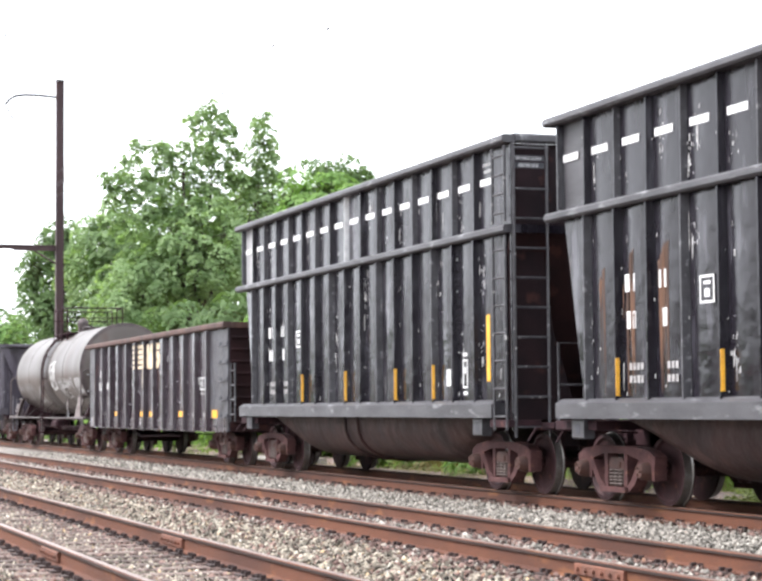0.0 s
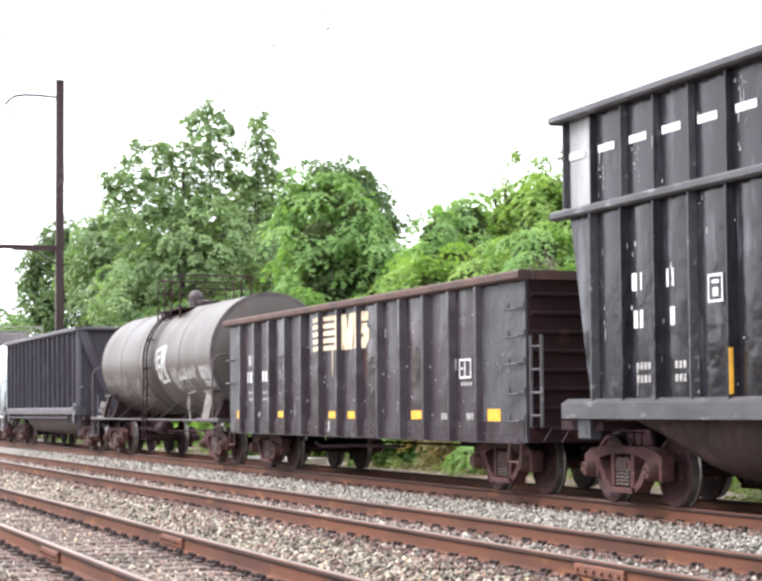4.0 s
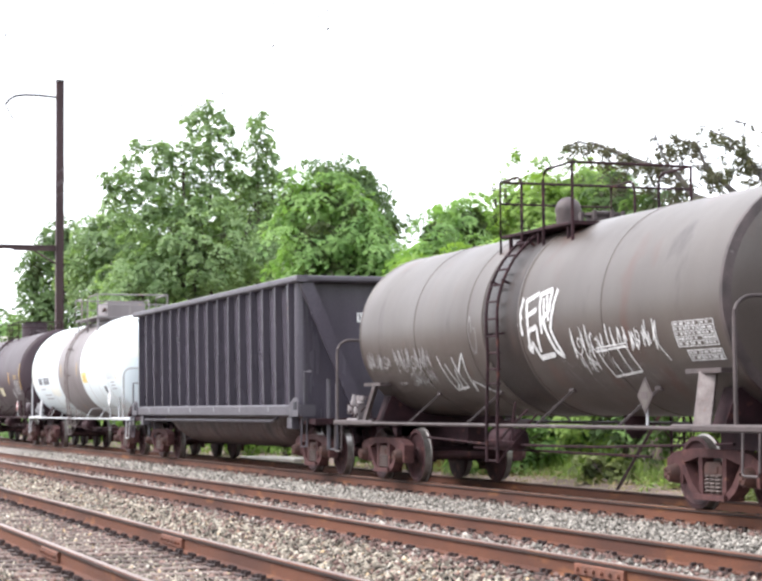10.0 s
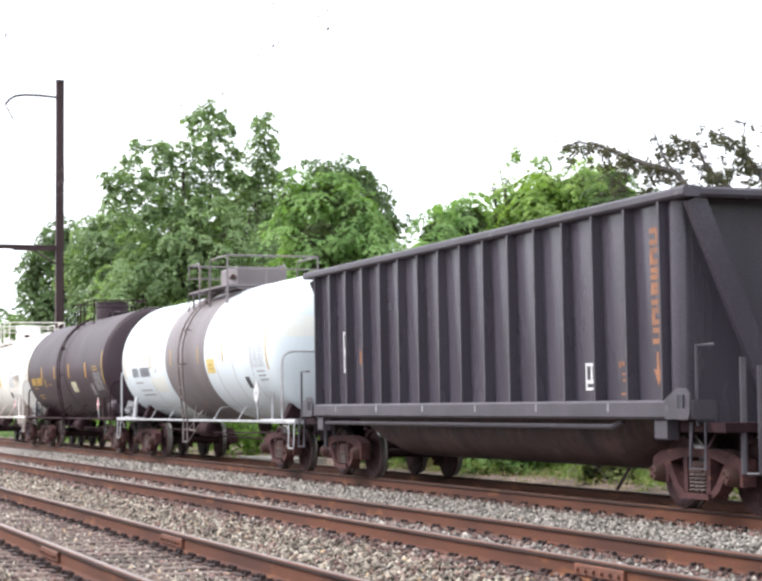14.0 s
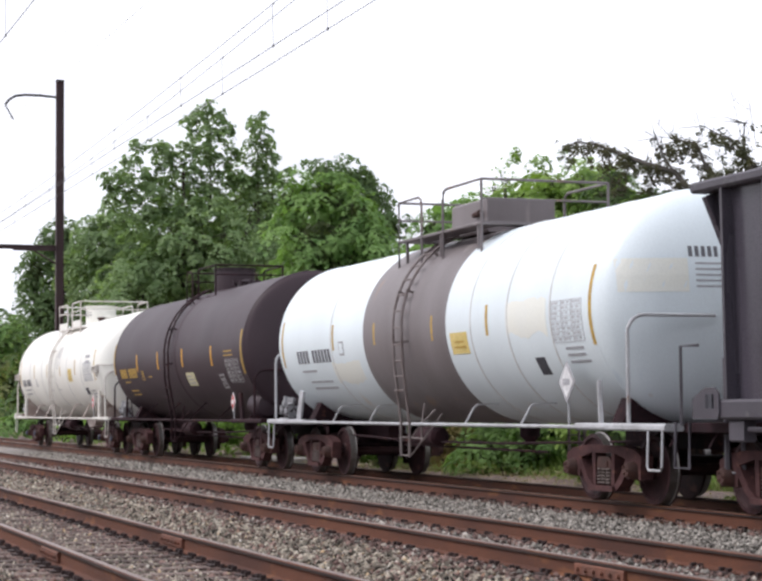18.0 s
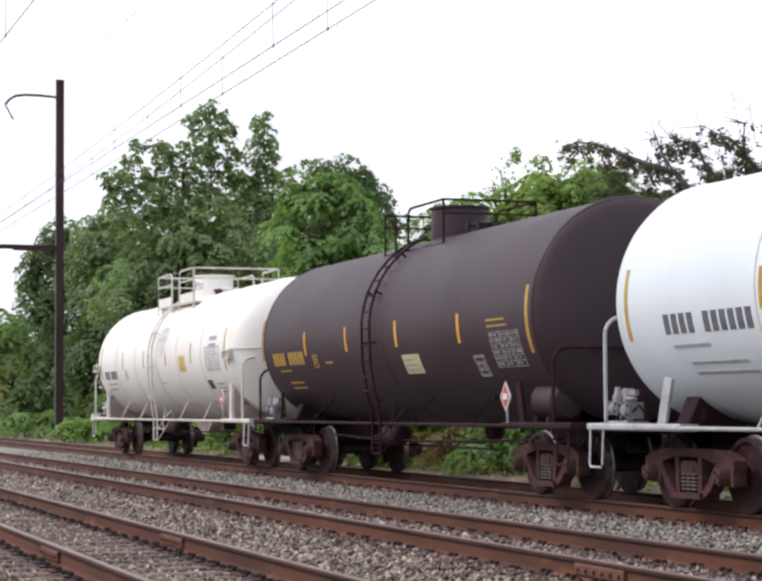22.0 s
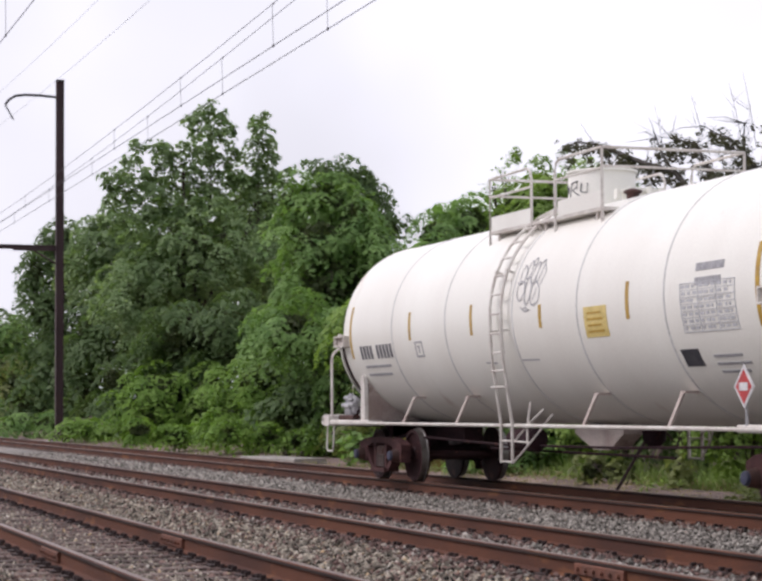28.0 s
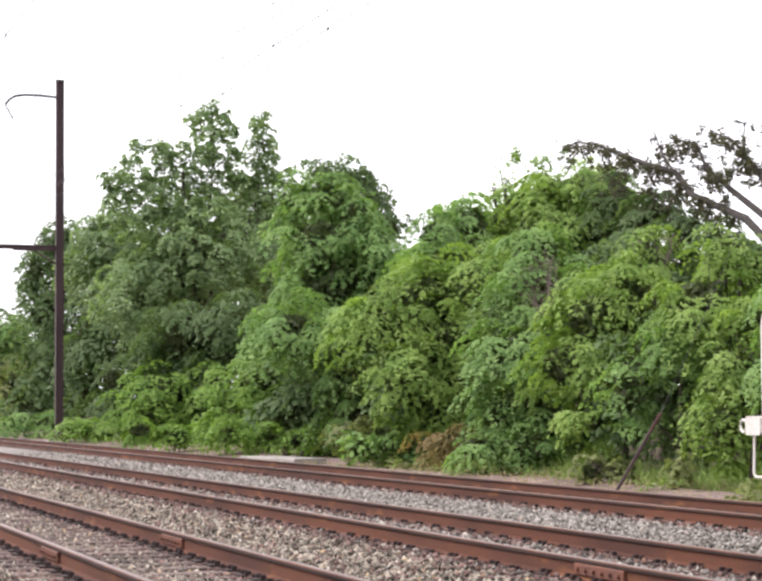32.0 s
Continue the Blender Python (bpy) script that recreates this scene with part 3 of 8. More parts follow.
# ---- overhead line ----
def build_pole():
    x, y, top = -96.8, 17.1, 18.4
    pole = thing("catenary_pole", "tall brown steel catenary pole on a concrete footing", "catenary pole", (x, y, -0.4))
    g = Geo().box(-0.17, 0.17, -0.195, -0.17, 0.55, top + 0.4).box(-0.17, 0.17, 0.17, 0.195, 0.55, top + 0.4).box(-0.012, 0.012, -0.17, 0.17, 0.55, top + 0.4)
    mast = part("mast", g, M["pole_steel"], pole)
    part("cap", Geo().box(-0.19, 0.19, -0.21, 0.21, top + 0.4, top + 0.46, 0.02), M["pole_top"], mast)
    g = Geo().prism([(-0.42, 0.0), (0.42, 0.0), (0.42, 0.25), (0.22, 0.58), (-0.22, 0.58), (-0.42, 0.25)], "y", -0.42, 0.42)
    part("footing", g, M["pole_steel"], pole, "flared steel base")
    part("foundation", Geo().box(-0.6, 0.6, -0.6, 0.6, -0.3, 0.12, 0.05), M["concrete"], pole, "weathered concrete foundation")
    g = Geo().box(-0.10, 0.10, -15.5, -0.17, 10.15, 10.20).box(-0.10, 0.10, -15.5, -0.17, 9.98, 10.03).box(-0.012, 0.012, -15.5, -0.17, 10.03, 10.15)
    g.box(-0.07, 0.07, -2.4, -0.17, 9.90, 9.98)
    part("cross_beam", g, M["pole_steel"], pole)
    g = Geo().tube([(0, -0.1, 9.2), (0, -1.3, 9.9)], 0.05, 6)
    part("knee_brace", g, M["pole_steel"], pole)
    for yy in (-4.6, -9.3, -13.2):
        g = Geo().tube([(0, yy, 9.98), (0, yy, 9.7)], 0.025, 6)
        for i in range(4):
            g.lathe([(9.35 + i * 0.09, 0.03), (9.38 + i * 0.09, 0.11), (9.40 + i * 0.09, 0.03)], "z", (0, yy, 0), 10)
        part("hanger_insulator", g, M["porcelain"], pole)
    arm = [(0, -0.15, 17.95), (0, -1.0, 18.0), (0, -1.8, 18.0), (0, -2.3, 17.92), (0, -2.65, 17.7), (0, -2.82, 17.45)]
    part("bracket_arm", Geo().tube(arm, 0.07, 8), M["pole_top"], pole, "curved grey bracket arm")
    g = Geo()
    for i in range(6):
        p = Vector((0, -2.80 + 0.07 * i, 17.35 - 0.12 * i))
        g.lathe([(-0.03, 0.03), (0, 0.085), (0.03, 0.03)], "z", p, 10)
    g.tube([(0, -2.82, 17.45), (0, -2.38, 16.65)], 0.025, 6)
    part("string_insulator", g, M["pole_top"], pole)


def build_wires():
    """Contact wires with their sagging messengers and droppers, over the near and the middle track."""
    def sag(x, low, at, k):
        return low + k * (x - at) ** 2

    for y, z, low, at, k, x0, step, label in (
            (7.74, 6.60, 6.86, -54, 0.00047, -26.1, 5.70, "thin contact wire with droppers over the middle track"),
            (8.12, 6.60, 6.88, -54, 0.00060, -30.4, 5.70, "thin auxiliary wire with droppers over the middle track"),
            (3.91, 6.60, 7.0, -50, 0.0006, -26.5, 6.0, "thin contact wire with droppers over the near track")):
        w = thing("overhead_wire", label, "overhead wire", (0, y, 0), group="overhead wires")
        xs = list(range(-190, 41, 5))
        part("contact_wire", Geo().tube([(x, 0, z) for x in xs], 0.0065, 5), M["cable"], w)
        part("messenger_wire", Geo().tube([(x, 0, sag(x, low, at, k)) for x in xs], 0.0055, 5), M["cable"], w)
        for i in range(-9, 20):
            x = x0 - step * i
            if -150 < x < 35:
                g = Geo().tube([(x, 0, z), (x - 0.05, 0, sag(x, low, at, k))], 0.004, 5)
                g.box(x - 0.018, x + 0.018, -0.01, 0.01, z - 0.02, z + 0.02).box(x - 0.015, x + 0.015, -0.01, 0.01, sag(x, low, at, k) - 0.015, sag(x, low, at, k) + 0.015)
                part("dropper", g, M["cable"], w)
    for dy, dz in ((14.35, 16.25), (13.9, 17.6)):
        w = thing("feeder_wire", "very thin feeder wire high beside the tracks", "overhead wire", (0, dy, 0), group="feeder wires")
        part("strand", Geo().tube([(x, 0, dz + 0.00035 * ((x + 50) ** 2 - 46.8 ** 2)) for x in range(-190, 41, 5)], 0.006, 5), M["cable"], w)


def build_verge():
    slab = tagged(part("concrete_slab", Geo().box(-2.4, 1.9, -0.55, 0.55, 0, 0.2, 0.03), M["concrete"], None, at=(-56.2, 17.0, -0.44)),
                  "weathered concrete slab lying beside the track", "slab")
    slab.rotation_euler = (0, 0, 0.12)
    for x, y, h, lean in ((-67.8, 19.0, 1.0, 0.05), (-61.2, 18.6, 0.7, -0.08)):
        g = Geo().lathe([(0, 0.13), (0.1, 0.12), (h * 0.7, 0.11), (h, 0.08)], "z", (0, 0, 0), 9)
        p = tagged(part("post", g, M["old_wood"], None, at=(x, y, -0.42)), "short weathered wooden post in the weeds", "post", group="wooden posts")
        p.rotation_euler = (lean, lean, 0)
    a, b = Vector((-29.70, 14.93, -0.38)), Vector((-28.68, 15.4, 1.16))
    guy = thing("guy_wire", "dark guy wire with a thick lower guard, anchored beside the track", "guy wire", a)
    part("guard", Geo().tube([(0, 0, 0), b - a], 0.03, 8), M["pole_steel"], guy)
    part("strand", Geo().tube([b - a, Vector((-28.15, 15.87, 2.60)) - a, Vector((-27.2, 16.2, 4.35)) - a, Vector((-25.4, 16.8, 7.8)) - a], 0.005, 6), M["cable"], guy)


# ---- rolling stock: running gear ----
WHEEL_R = 0.457
SPINNING = []
CARS = []


def truck_meshes():
    """Meshes of one freight truck, shared by all."""
    m = {}
    g = Geo()
    for s in (-1, 1):
        prof = [(s * 0.655, 0.12), (s * 0.665, 0.30), (s * 0.66, 0.38), (s * 0.672, 0.482), (s * 0.700, 0.485), (s * 0.712, 0.460), (s * 0.815, 0.452),
                (s * 0.822, 0.40), (s * 0.79, 0.375), (s * 0.765, 0.28), (s * 0.79, 0.15), (s * 0.82, 0.13), (s * 0.82, 0.085)]
        g.lathe(prof, "y", (0, 0, 0), 40)
    g.lathe([(-0.98, 0.075), (0.98, 0.075)], "y", (0, 0, 0), 14)
    m["wheelset"] = meshed("wheelset", g, M["wheel"])
    m["wheelset"].materials.append(M["tread"])
    for face in m["wheelset"].polygons:
        if 0.445 < math.hypot(face.center.x, face.center.z) < 0.475 and abs(face.center.y) > 0.7:
            face.material_index = 1
    g = Geo()
    y0, y1 = -0.09, 0.09
    top = [(-1.10, 0.52), (-1.10, 0.64), (-0.92, 0.72), (-0.55, 0.765), (0.55, 0.765), (0.92, 0.72), (1.10, 0.64), (1.10, 0.52), (0.76, 0.575), (0.34, 0.665), (-0.34, 0.665), (-0.76, 0.575)]
    g.prism(top, "y", y0, y1)
    for s in (-1, 1):
        def f(pts):
            return [(s * p, q) for p, q in pts][::s]
        g.prism(f([(0.80, 0.60), (0.68, 0.61), (0.46, 0.34), (0.28, 0.22), (0.36, 0.16), (0.55, 0.28)]), "y", y0, y1)
        g.prism(f([(0.24, 0.67), (0.33, 0.67), (0.32, 0.27), (0.23, 0.22)]), "y", y0 * 0.9, y1 * 0.9)
        g.prism(f([(1.08, 0.56), (1.00, 0.56), (1.02, 0.34), (1.09, 0.34)]), "y", y0, y1)
        g.prism(f([(0.79, 0.60), (0.68, 0.60), (0.70, 0.34), (0.77, 0.34)]), "y", y0, y1)
        g.box(min(s * 0.79, s * 1.0), max(s * 0.79, s * 1.0), y0, y1, 0.55, 0.63)
    g.prism([(-0.36, 0.16), (0.36, 0.16), (0.36, 0.23), (-0.36, 0.23)], "y", -0.14, 0.14)
    m["side_frame"] = meshed("side_frame", g, M["truck_steel"], 25)
    g = Geo()
    g.tube([(0.055 * math.cos(k * math.pi / 4), 0.055 * math.sin(k * math.pi / 4), 0.232 + 0.225 * k / 40) for k in range(41)], 0.014, 5)
    m["coil_spring"] = meshed("coil_spring", g, M["spring_steel"])
    g = Geo().lathe([(-0.17, 0.03), (-0.17, 0.085), (-0.14, 0.10), (-0.04, 0.125), (0.05, 0.135), (0.09, 0.135)], "y", (0, 0, 0), 16)
    for j in range(3):
        w = 2 * math.pi * j / 3
        g.lathe([(-0.195, 0.018), (-0.16, 0.018)], "y", (0.05 * math.cos(w), 0, 0.05 * math.sin(w)), 6)
    m["bolster_end"] = meshed("bolster_end", Geo().prism([(-0.21, 0.455), (0.21, 0.455), (0.21, 0.56), (0.16, 0.615), (-0.16, 0.615), (-0.21, 0.56)], "y", -0.07, 0.10).box(-0.12, 0.12, -0.085, -0.06, 0.48, 0.56), M["bearing"], 25)
    m["bearing"] = meshed("bearing", g, M["bearing"])
    m["bearing_cover"] = meshed("bearing_cover", Geo().lathe([(-0.215, 0.02), (-0.21, 0.075), (-0.19, 0.088), (-0.16, 0.088)], "y", (0, 0, 0), 16), M["cap_blue"])
    g = Geo().box(-0.20, 0.20, -1.00, 1.00, 0.44, 0.61, 0.04).lathe([(0.6, 0.2), (0.72, 0.18)], "z", (0, 0, 0), 16)
    g.box(-0.9, 0.9, -0.5, -0.44, 0.34, 0.44).box(-0.9, 0.9, 0.44, 0.5, 0.34, 0.44)
    for s in (-1, 1):
        g.beam((s * 0.40, -0.72, 0.42), (s * 0.40, 0.72, 0.42), 0.09, 0.12)
        for yy in (-0.735, 0.735):
            g.box(min(s * 0.36, s * 0.43), max(s * 0.36, s * 0.43), yy - 0.05, yy + 0.05, 0.32, 0.56)
    m["truck"] = meshed("truck", g, M["grime"], 30)
    return m


TRUCK = truck_meshes()


def add_truck(car, x):
    t = part("truck", TRUCK["truck"], None, car, at=(x, 0, 0))
    for s in (-1, 1):
        part("side_frame", TRUCK["side_frame"], None, t, at=(0, s * 1.02, 0))
        part("bolster_end", TRUCK["bolster_end"], None, t, "rust-red bolster end", at=(0, s * 1.02, 0)).rotation_euler = (0, 0, 0 if s < 0 else math.pi)
        for dx in (-0.13, 0.0, 0.13):
            part("coil_spring", TRUCK["coil_spring"], None, t, at=(dx, s * 1.06, 0))
        b = part("bearing", TRUCK["bearing"], None, t, "round rust-red bearing cap", at=(s * 0.889, -1.06, WHEEL_R))
        b2 = part("bearing", TRUCK["bearing"], None, t, "round rust-red bearing cap", at=(s * 0.889, 1.06, WHEEL_R))
        b2.rotation_euler = (0, 0, math.pi)
        SPINNING.append(part("wheelset", TRUCK["wheelset"], None, t, at=(s * 0.889, 0, WHEEL_R)))
    return t


def freight_car(name, label, u, trucks, blue=False):
    car = thing(name, label, "freight car", (u, YC, 0), group="freight train")
    CARS.append((car, u))
    for x in trucks:
        truck = add_truck(car, x)
        if blue:
            for dx in (-0.889, 0.889):
                part("bearing_cover", TRUCK["bearing_cover"], None, truck, "blue bearing cover", at=(dx, -1.06, WHEEL_R))
    return car


def coupler(car, x, s, material):
    """Draft gear and knuckle at the car's end x, pointing to s."""
    g = Geo().box(min(x - s * 0.9, x), max(x - s * 0.9, x), -0.17, 0.17, 0.72, 1.02, 0.03)
    g.box(min(x, x + s * 0.35), max(x, x + s * 0.35), -0.07, 0.07, 0.80, 0.94, 0.02)
    g.box(min(x + s * 0.28, x + s * 0.46), max(x + s * 0.28, x + s * 0.46), -0.17, 0.13, 0.74, 1.0, 0.04)
    part("coupler", g, material, car)
    g = Geo().tube([(x, -0.35, 0.85), (x + s * 0.15, -0.36, 0.62), (x + s * 0.32, -0.33, 0.52), (x + s * 0.45, -0.28, 0.62)], 0.025, 7)
    part("air_hose", g, M["grime"], car, "black rubber air hose")
    g = Geo().tube([(x - s * 0.1, -0.2, 0.92), (x - s * 0.05, -1.3, 0.98), (x - s * 0.05, -1.42, 0.80)], 0.017, 6)
    part("uncoupling_lever", g, material, car)


def ladder(car, x0, x1, y, z0, z1, rungs, material, name="ladder", bar=0.025):
    g = Geo()
    for xy in ((x0, y), (x1, y)) if not isinstance(y, tuple) else ((x0, y[0]), (x1, y[1])):
        g.tube([(xy[0], xy[1], z0), (xy[0], xy[1], z1)], bar, 6)
    ya, yb = (y, y) if not isinstance(y, tuple) else y
    for i in range(rungs):
        z = z0 + (z1 - z0) * (i + 0.5) / rungs
        g.tube([(x0, ya, z), (x1, yb, z)], bar * 0.75, 6)
    return part(name, g, material, car)


def marks(car, specs, y, material, name="marking", label=""):
    """Painted bars on a flat side at y: (x0, x1, z0, z1) each; big ones one by one, small stencils joined."""
    small = Geo()
    for x0, x1, z0, z1 in specs:
        if z1 - z0 > 0.13 or x1 - x0 > 0.3:
            part(name, Geo().box(x0, x1, y - 0.004, y, z0, z1), material, car, label, smooth=0)
        else:
            small.box(x0, x1, y - 0.004, y, z0, z1)
    if small.v:
        tagged(part("small_" + name, small, material, car, label, smooth=0), kind="stuff")


def letters(x0, z0, n, w, h, gap, r, thin=0.02):
    """Bars of the size of n characters."""
    return [(x0 + i * (w + gap), x0 + i * (w + gap) + w, z0 + r.uniform(0, 0.02) * h, z0 + h) for i in range(n)]


def bulged(x0, x1, z0, z1, y, depth):
    """A sheet between two ribs, bowed out a little by its load."""
    xs = [x0 + (x1 - x0) * k / 6 for k in range(7)]
    ys = [y + depth * math.sin(math.pi * k / 6) for k in range(7)]
    g = Geo()
    front = [(x, yy, z) for z in (z0, z1) for x, yy in zip(xs, ys)]
    back = [(x, y - math.copysign(0.004, depth), z) for z in (z0, z1) for x in (x0, x1)]
    n = 7
    faces = [(k, k + 1, n + k + 1, n + k) for k in range(6)]
    faces += [(14, 15, 17, 16), (0, 7, 16, 14), (6, 15, 17, 13), tuple(range(7)) + (15, 14), tuple(range(7, 14)) + (17, 16)]
    return g.add(front + back, faces)


def rib(car, x, w, y_in, y_out, z0, z1, material, side=-1):
    a, b = side * y_in, side * y_out
    return part("rib", Geo().prism([(x - w, a), (x - w * 0.45, b), (x + w * 0.45, b), (x + w, a)][::side], "z", z0, z1), material, car, smooth=0)


def tub(car, x0, x1, drop, half, ztop, zlow, material, seam=None):
    """The rounded belly of a hopper between the trucks, with sloping ends."""
    n, rows = 14, []
    for k in (0.0, 0.35, 0.7, 0.9, 1.0):
        rows.append((x0 + drop * k, ztop + (zlow - ztop) * (1 - (1 - k) ** 1.6)))
    rows += [(x0 + x1 - x, z) for x, z in rows[::-1]]
    verts, faces = [], []
    for x, z in rows:
        for j in range(n + 1):
            w = math.pi * j / n
            verts.append((x, -half * math.copysign(abs(math.cos(w)) ** 0.7, math.cos(w)), ztop + (z - ztop - 0.02) * math.sin(w) ** 0.75))
    for i in range(len(rows) - 1):
        faces += [(i * (n + 1) + j, i * (n + 1) + j + 1, (i + 1) * (n + 1) + j + 1, (i + 1) * (n + 1) + j) for j in range(n)]
    part("belly", Geo().add(verts, faces), material, car, "rounded rusty brown belly", smooth=50)
    for x in seam or ():
        g = Geo()
        pts = [(x, -(half + 0.012) * math.copysign(abs(math.cos(w)) ** 0.7, math.cos(w)), ztop + (zlow - ztop - 0.035) * math.sin(w) ** 0.75) for w in (math.pi * j / n for j in range(n + 1))]
        part("belly_band", g.tube(pts, 0.03, 5), material, car)


def underframe(car, half, material, rail=True):
    """Centre sill, brake gear and pipes under a car."""
    part("centre_sill", Geo().box(-half, half, -0.17, 0.17, 0.70, 1.02), material, car)
    r = random.Random(int(half * 100))
    g = Geo().lathe([(-0.55, 0.12), (-0.5, 0.2), (0.45, 0.2), (0.5, 0.12)], "x", (1.2, 0.55, 0.78), 14)
    part("brake_reservoir", g, material, car)
    g = Geo()
    g.tube([(-half * 0.6, -0.7, 0.78), (-0.8, -0.72, 0.72), (0.4, -0.66, 0.78), (half * 0.6, -0.7, 0.8)], 0.02, 6)
    g.tube([(-half * 0.5, 0.4, 0.6), (half * 0.5, 0.4, 0.62)], 0.022, 6)
    part("brake_pipe", g, material, car)


# ---- tall ribbed coal hoppers ----
def coal_hopper(u, first):
    L, R = 7.25, 7.54  # how far the trailing and the leading end lie from the middle
    car = freight_car("coal_hopper", "tall black ribbed coal hopper with white dashes and a round belly", u, (-6.1, 6.1))
    body, rail_m = M["coal_black"], M["coal_rail"]
    r = random.Random(u)
    top, mid, low = 5.12, 3.86, 1.36
    left_low, right_low = -L + 1.0, R - 0.35
    for s in (-1, 1):
        y0, y1 = sorted((s * 1.47, s * 1.44))
        part("side_wall", Geo().prism([(left_low, low), (right_low, low), (right_low, mid), (R - 0.12, mid), (R - 0.12, top), (-L + 0.25, top), (-L + 0.25, mid), (-L + 0.46, mid - 0.05)], "y", y0, y1), body, car, smooth=0)
        for i in range(15):
            xa = -L + 1.25 + 0.872 * i
            part("panel", bulged(xa + 0.02, xa + 0.842, low, mid - 0.06, s * 1.472, s * 0.032), body, car)
            part("panel", bulged(xa + 0.02, xa + 0.842, mid + 0.1, top, s * 1.472, s * 0.012), body, car)
        ya, yb = sorted((s * 1.42, s * 1.66))
        part("top_rail", Geo().box(-L + 0.17, R, ya, yb, top, top + 0.12, 0.03), rail_m, car)
        ya, yb = sorted((s * 1.47, s * 1.64))
        part("mid_rail", Geo().box(-L + 0.15, R - 0.04, ya, yb, mid - 0.05, mid + 0.07, 0.03), rail_m, car)
        ya, yb = sorted((s * 1.30, s * 1.64))
        part("side_sill", Geo().prism([(ya, 1.13), (yb, 1.13), (yb, 1.33), (yb - 0.10 if s > 0 else yb, 1.39), (ya if s > 0 else ya + 0.10, 1.39), (ya, 1.33)], "x", -L + 0.45, R - 0.54), rail_m, car, smooth=0)
        for i in range(16):
            x = -L + 1.25 + 0.872 * i
            if x < R - 0.9:
                rib(car, x, 0.024, 1.47, 1.560, mid + 0.07, top, M["paint_white"] if first and i == 7 and s < 0 else rail_m if i % 2 else body, s)
                rib(car, x, 0.036, 1.47, 1.585, low, mid - 0.05, body if i % 3 else rail_m, s)
        rib(car, -L + 0.44, 0.045, 1.47, 1.565, mid + 0.1, top, body, s)
    # end walls: upright above, sloping in below on the trailing end
    part("end_wall", Geo().box(R - 0.16, R - 0.12, -1.44, 1.44, mid, top), M["end_black"], car, smooth=0)
    part("slope_sheet", Geo().prism([(R - 0.22, mid), (R - 0.14, mid), (R - 1.55, 1.2), (R - 1.63, 1.2)], "y", -1.44, 1.44), M["end_maroon"], car, "dark rusty sheet sloping in under the end", smooth=0)
    for s in (-1, 1):
        part("corner_plate", Geo().prism([(s * 1.43, 1.1), (s * 0.35, 1.1), (s * 0.74, 2.4), (s * 0.92, mid), (s * 1.43, mid)][::s], "x", R - 0.34, R - 0.30), M["end_black"], car, "dark plate closing the lower corner", smooth=0)
        part("corner_post", Geo().box(R - 0.10, R - 0.04, *sorted((s * 1.46, s * 1.51)), 0.95, top, 0.01), body, car)
    part("end_wall", Geo().box(-L + 0.40, -L + 0.44, -1.44, 1.44, mid, top), body, car, smooth=0)
    part("slope_sheet", Geo().prism([(-L + 0.42, mid), (-L + 0.50, mid), (left_low + 1.0, 1.3), (left_low + 0.92, 1.3)], "y", -1.44, 1.44), M["end_black"], car, smooth=0)
    for s in (-1, 1):
        part("corner_panel", Geo().box(-L + 0.25, -L + 1.18, *sorted((s * 1.476, s * 1.470)), mid + 0.1, top), M["worn_grey"] if first else rail_m, car, "pale worn corner panel" if first else "grey worn corner panel", smooth=0)
    part("end_rail", Geo().box(R - 0.14, R + 0.02, -1.45, 1.45, top, top + 0.14, 0.03), rail_m, car)
    part("end_rail", Geo().box(-L + 0.17, -L + 0.42, -1.42, 1.42, top + 0.01, top + 0.13, 0.03), rail_m, car)
    part("end_rail", Geo().box(R - 0.12, R - 0.04, -1.47, 1.47, mid - 0.05, mid + 0.07), body, car)
    part("coal_load", Geo().box(-L + 0.46, R - 0.2, -1.43, 1.43, 4.6, 4.66), M["coal_black"], car, "dark load below the rim")
    tub(car, -L + 1.65, 5.7, 2.0, 1.22, 1.14, 0.36, M["belly"], (-0.9, -0.2) if first else (-1.6,))
    # ladders on the leading corner
    ladder(car, R - 0.46, R - 0.01, -1.62, 0.95, mid - 0.1, 7, M["ladder_steel"], bar=0.022)
    ladder(car, R - 0.46, R - 0.01, -1.62, mid + 0.1, top - 0.05, 4, M["ladder_steel"], bar=0.022)
    stile = part("end_ladder", Geo().tube([(R + 0.03, -1.5, 0.85), (R + 0.03, -1.5, top)], 0.024, 6), M["ladder_steel"], car)
    part("stile", Geo().tube([(R + 0.03, -0.97, 0.85), (R + 0.03, -0.97, top)], 0.02, 6), rail_m, stile)
    for z in [1.0 + i * 0.43 for i in range(9)] + [5.04]:
        part("rung", Geo().tube([(R + 0.03, -1.5, z), (R + 0.03, -0.94, z)], 0.02, 6), M["ladder_steel"], stile)
    g = Geo().box(6.95, 8.0, -1.1, 1.1, 0.98, 1.06).box(6.9, R + 0.04, -1.62, -1.1, 1.0, 1.10)
    part("end_platform", g, M["grime"], car)
    part("end_platform", Geo().box(-L + 0.15, -L + 1.4, -1.5, 1.5, 0.98, 1.10), M["grime"], car)
    g = Geo().tube([(7.85, -0.95, 1.05), (7.85, -0.95, 2.2), (7.85, -0.55, 2.2), (7.85, -0.55, 1.05)], 0.022, 6).tube([(7.85, -0.95, 1.6), (7.85, -0.55, 1.6)], 0.018, 6)
    part("grab_rail", g, rail_m, car)
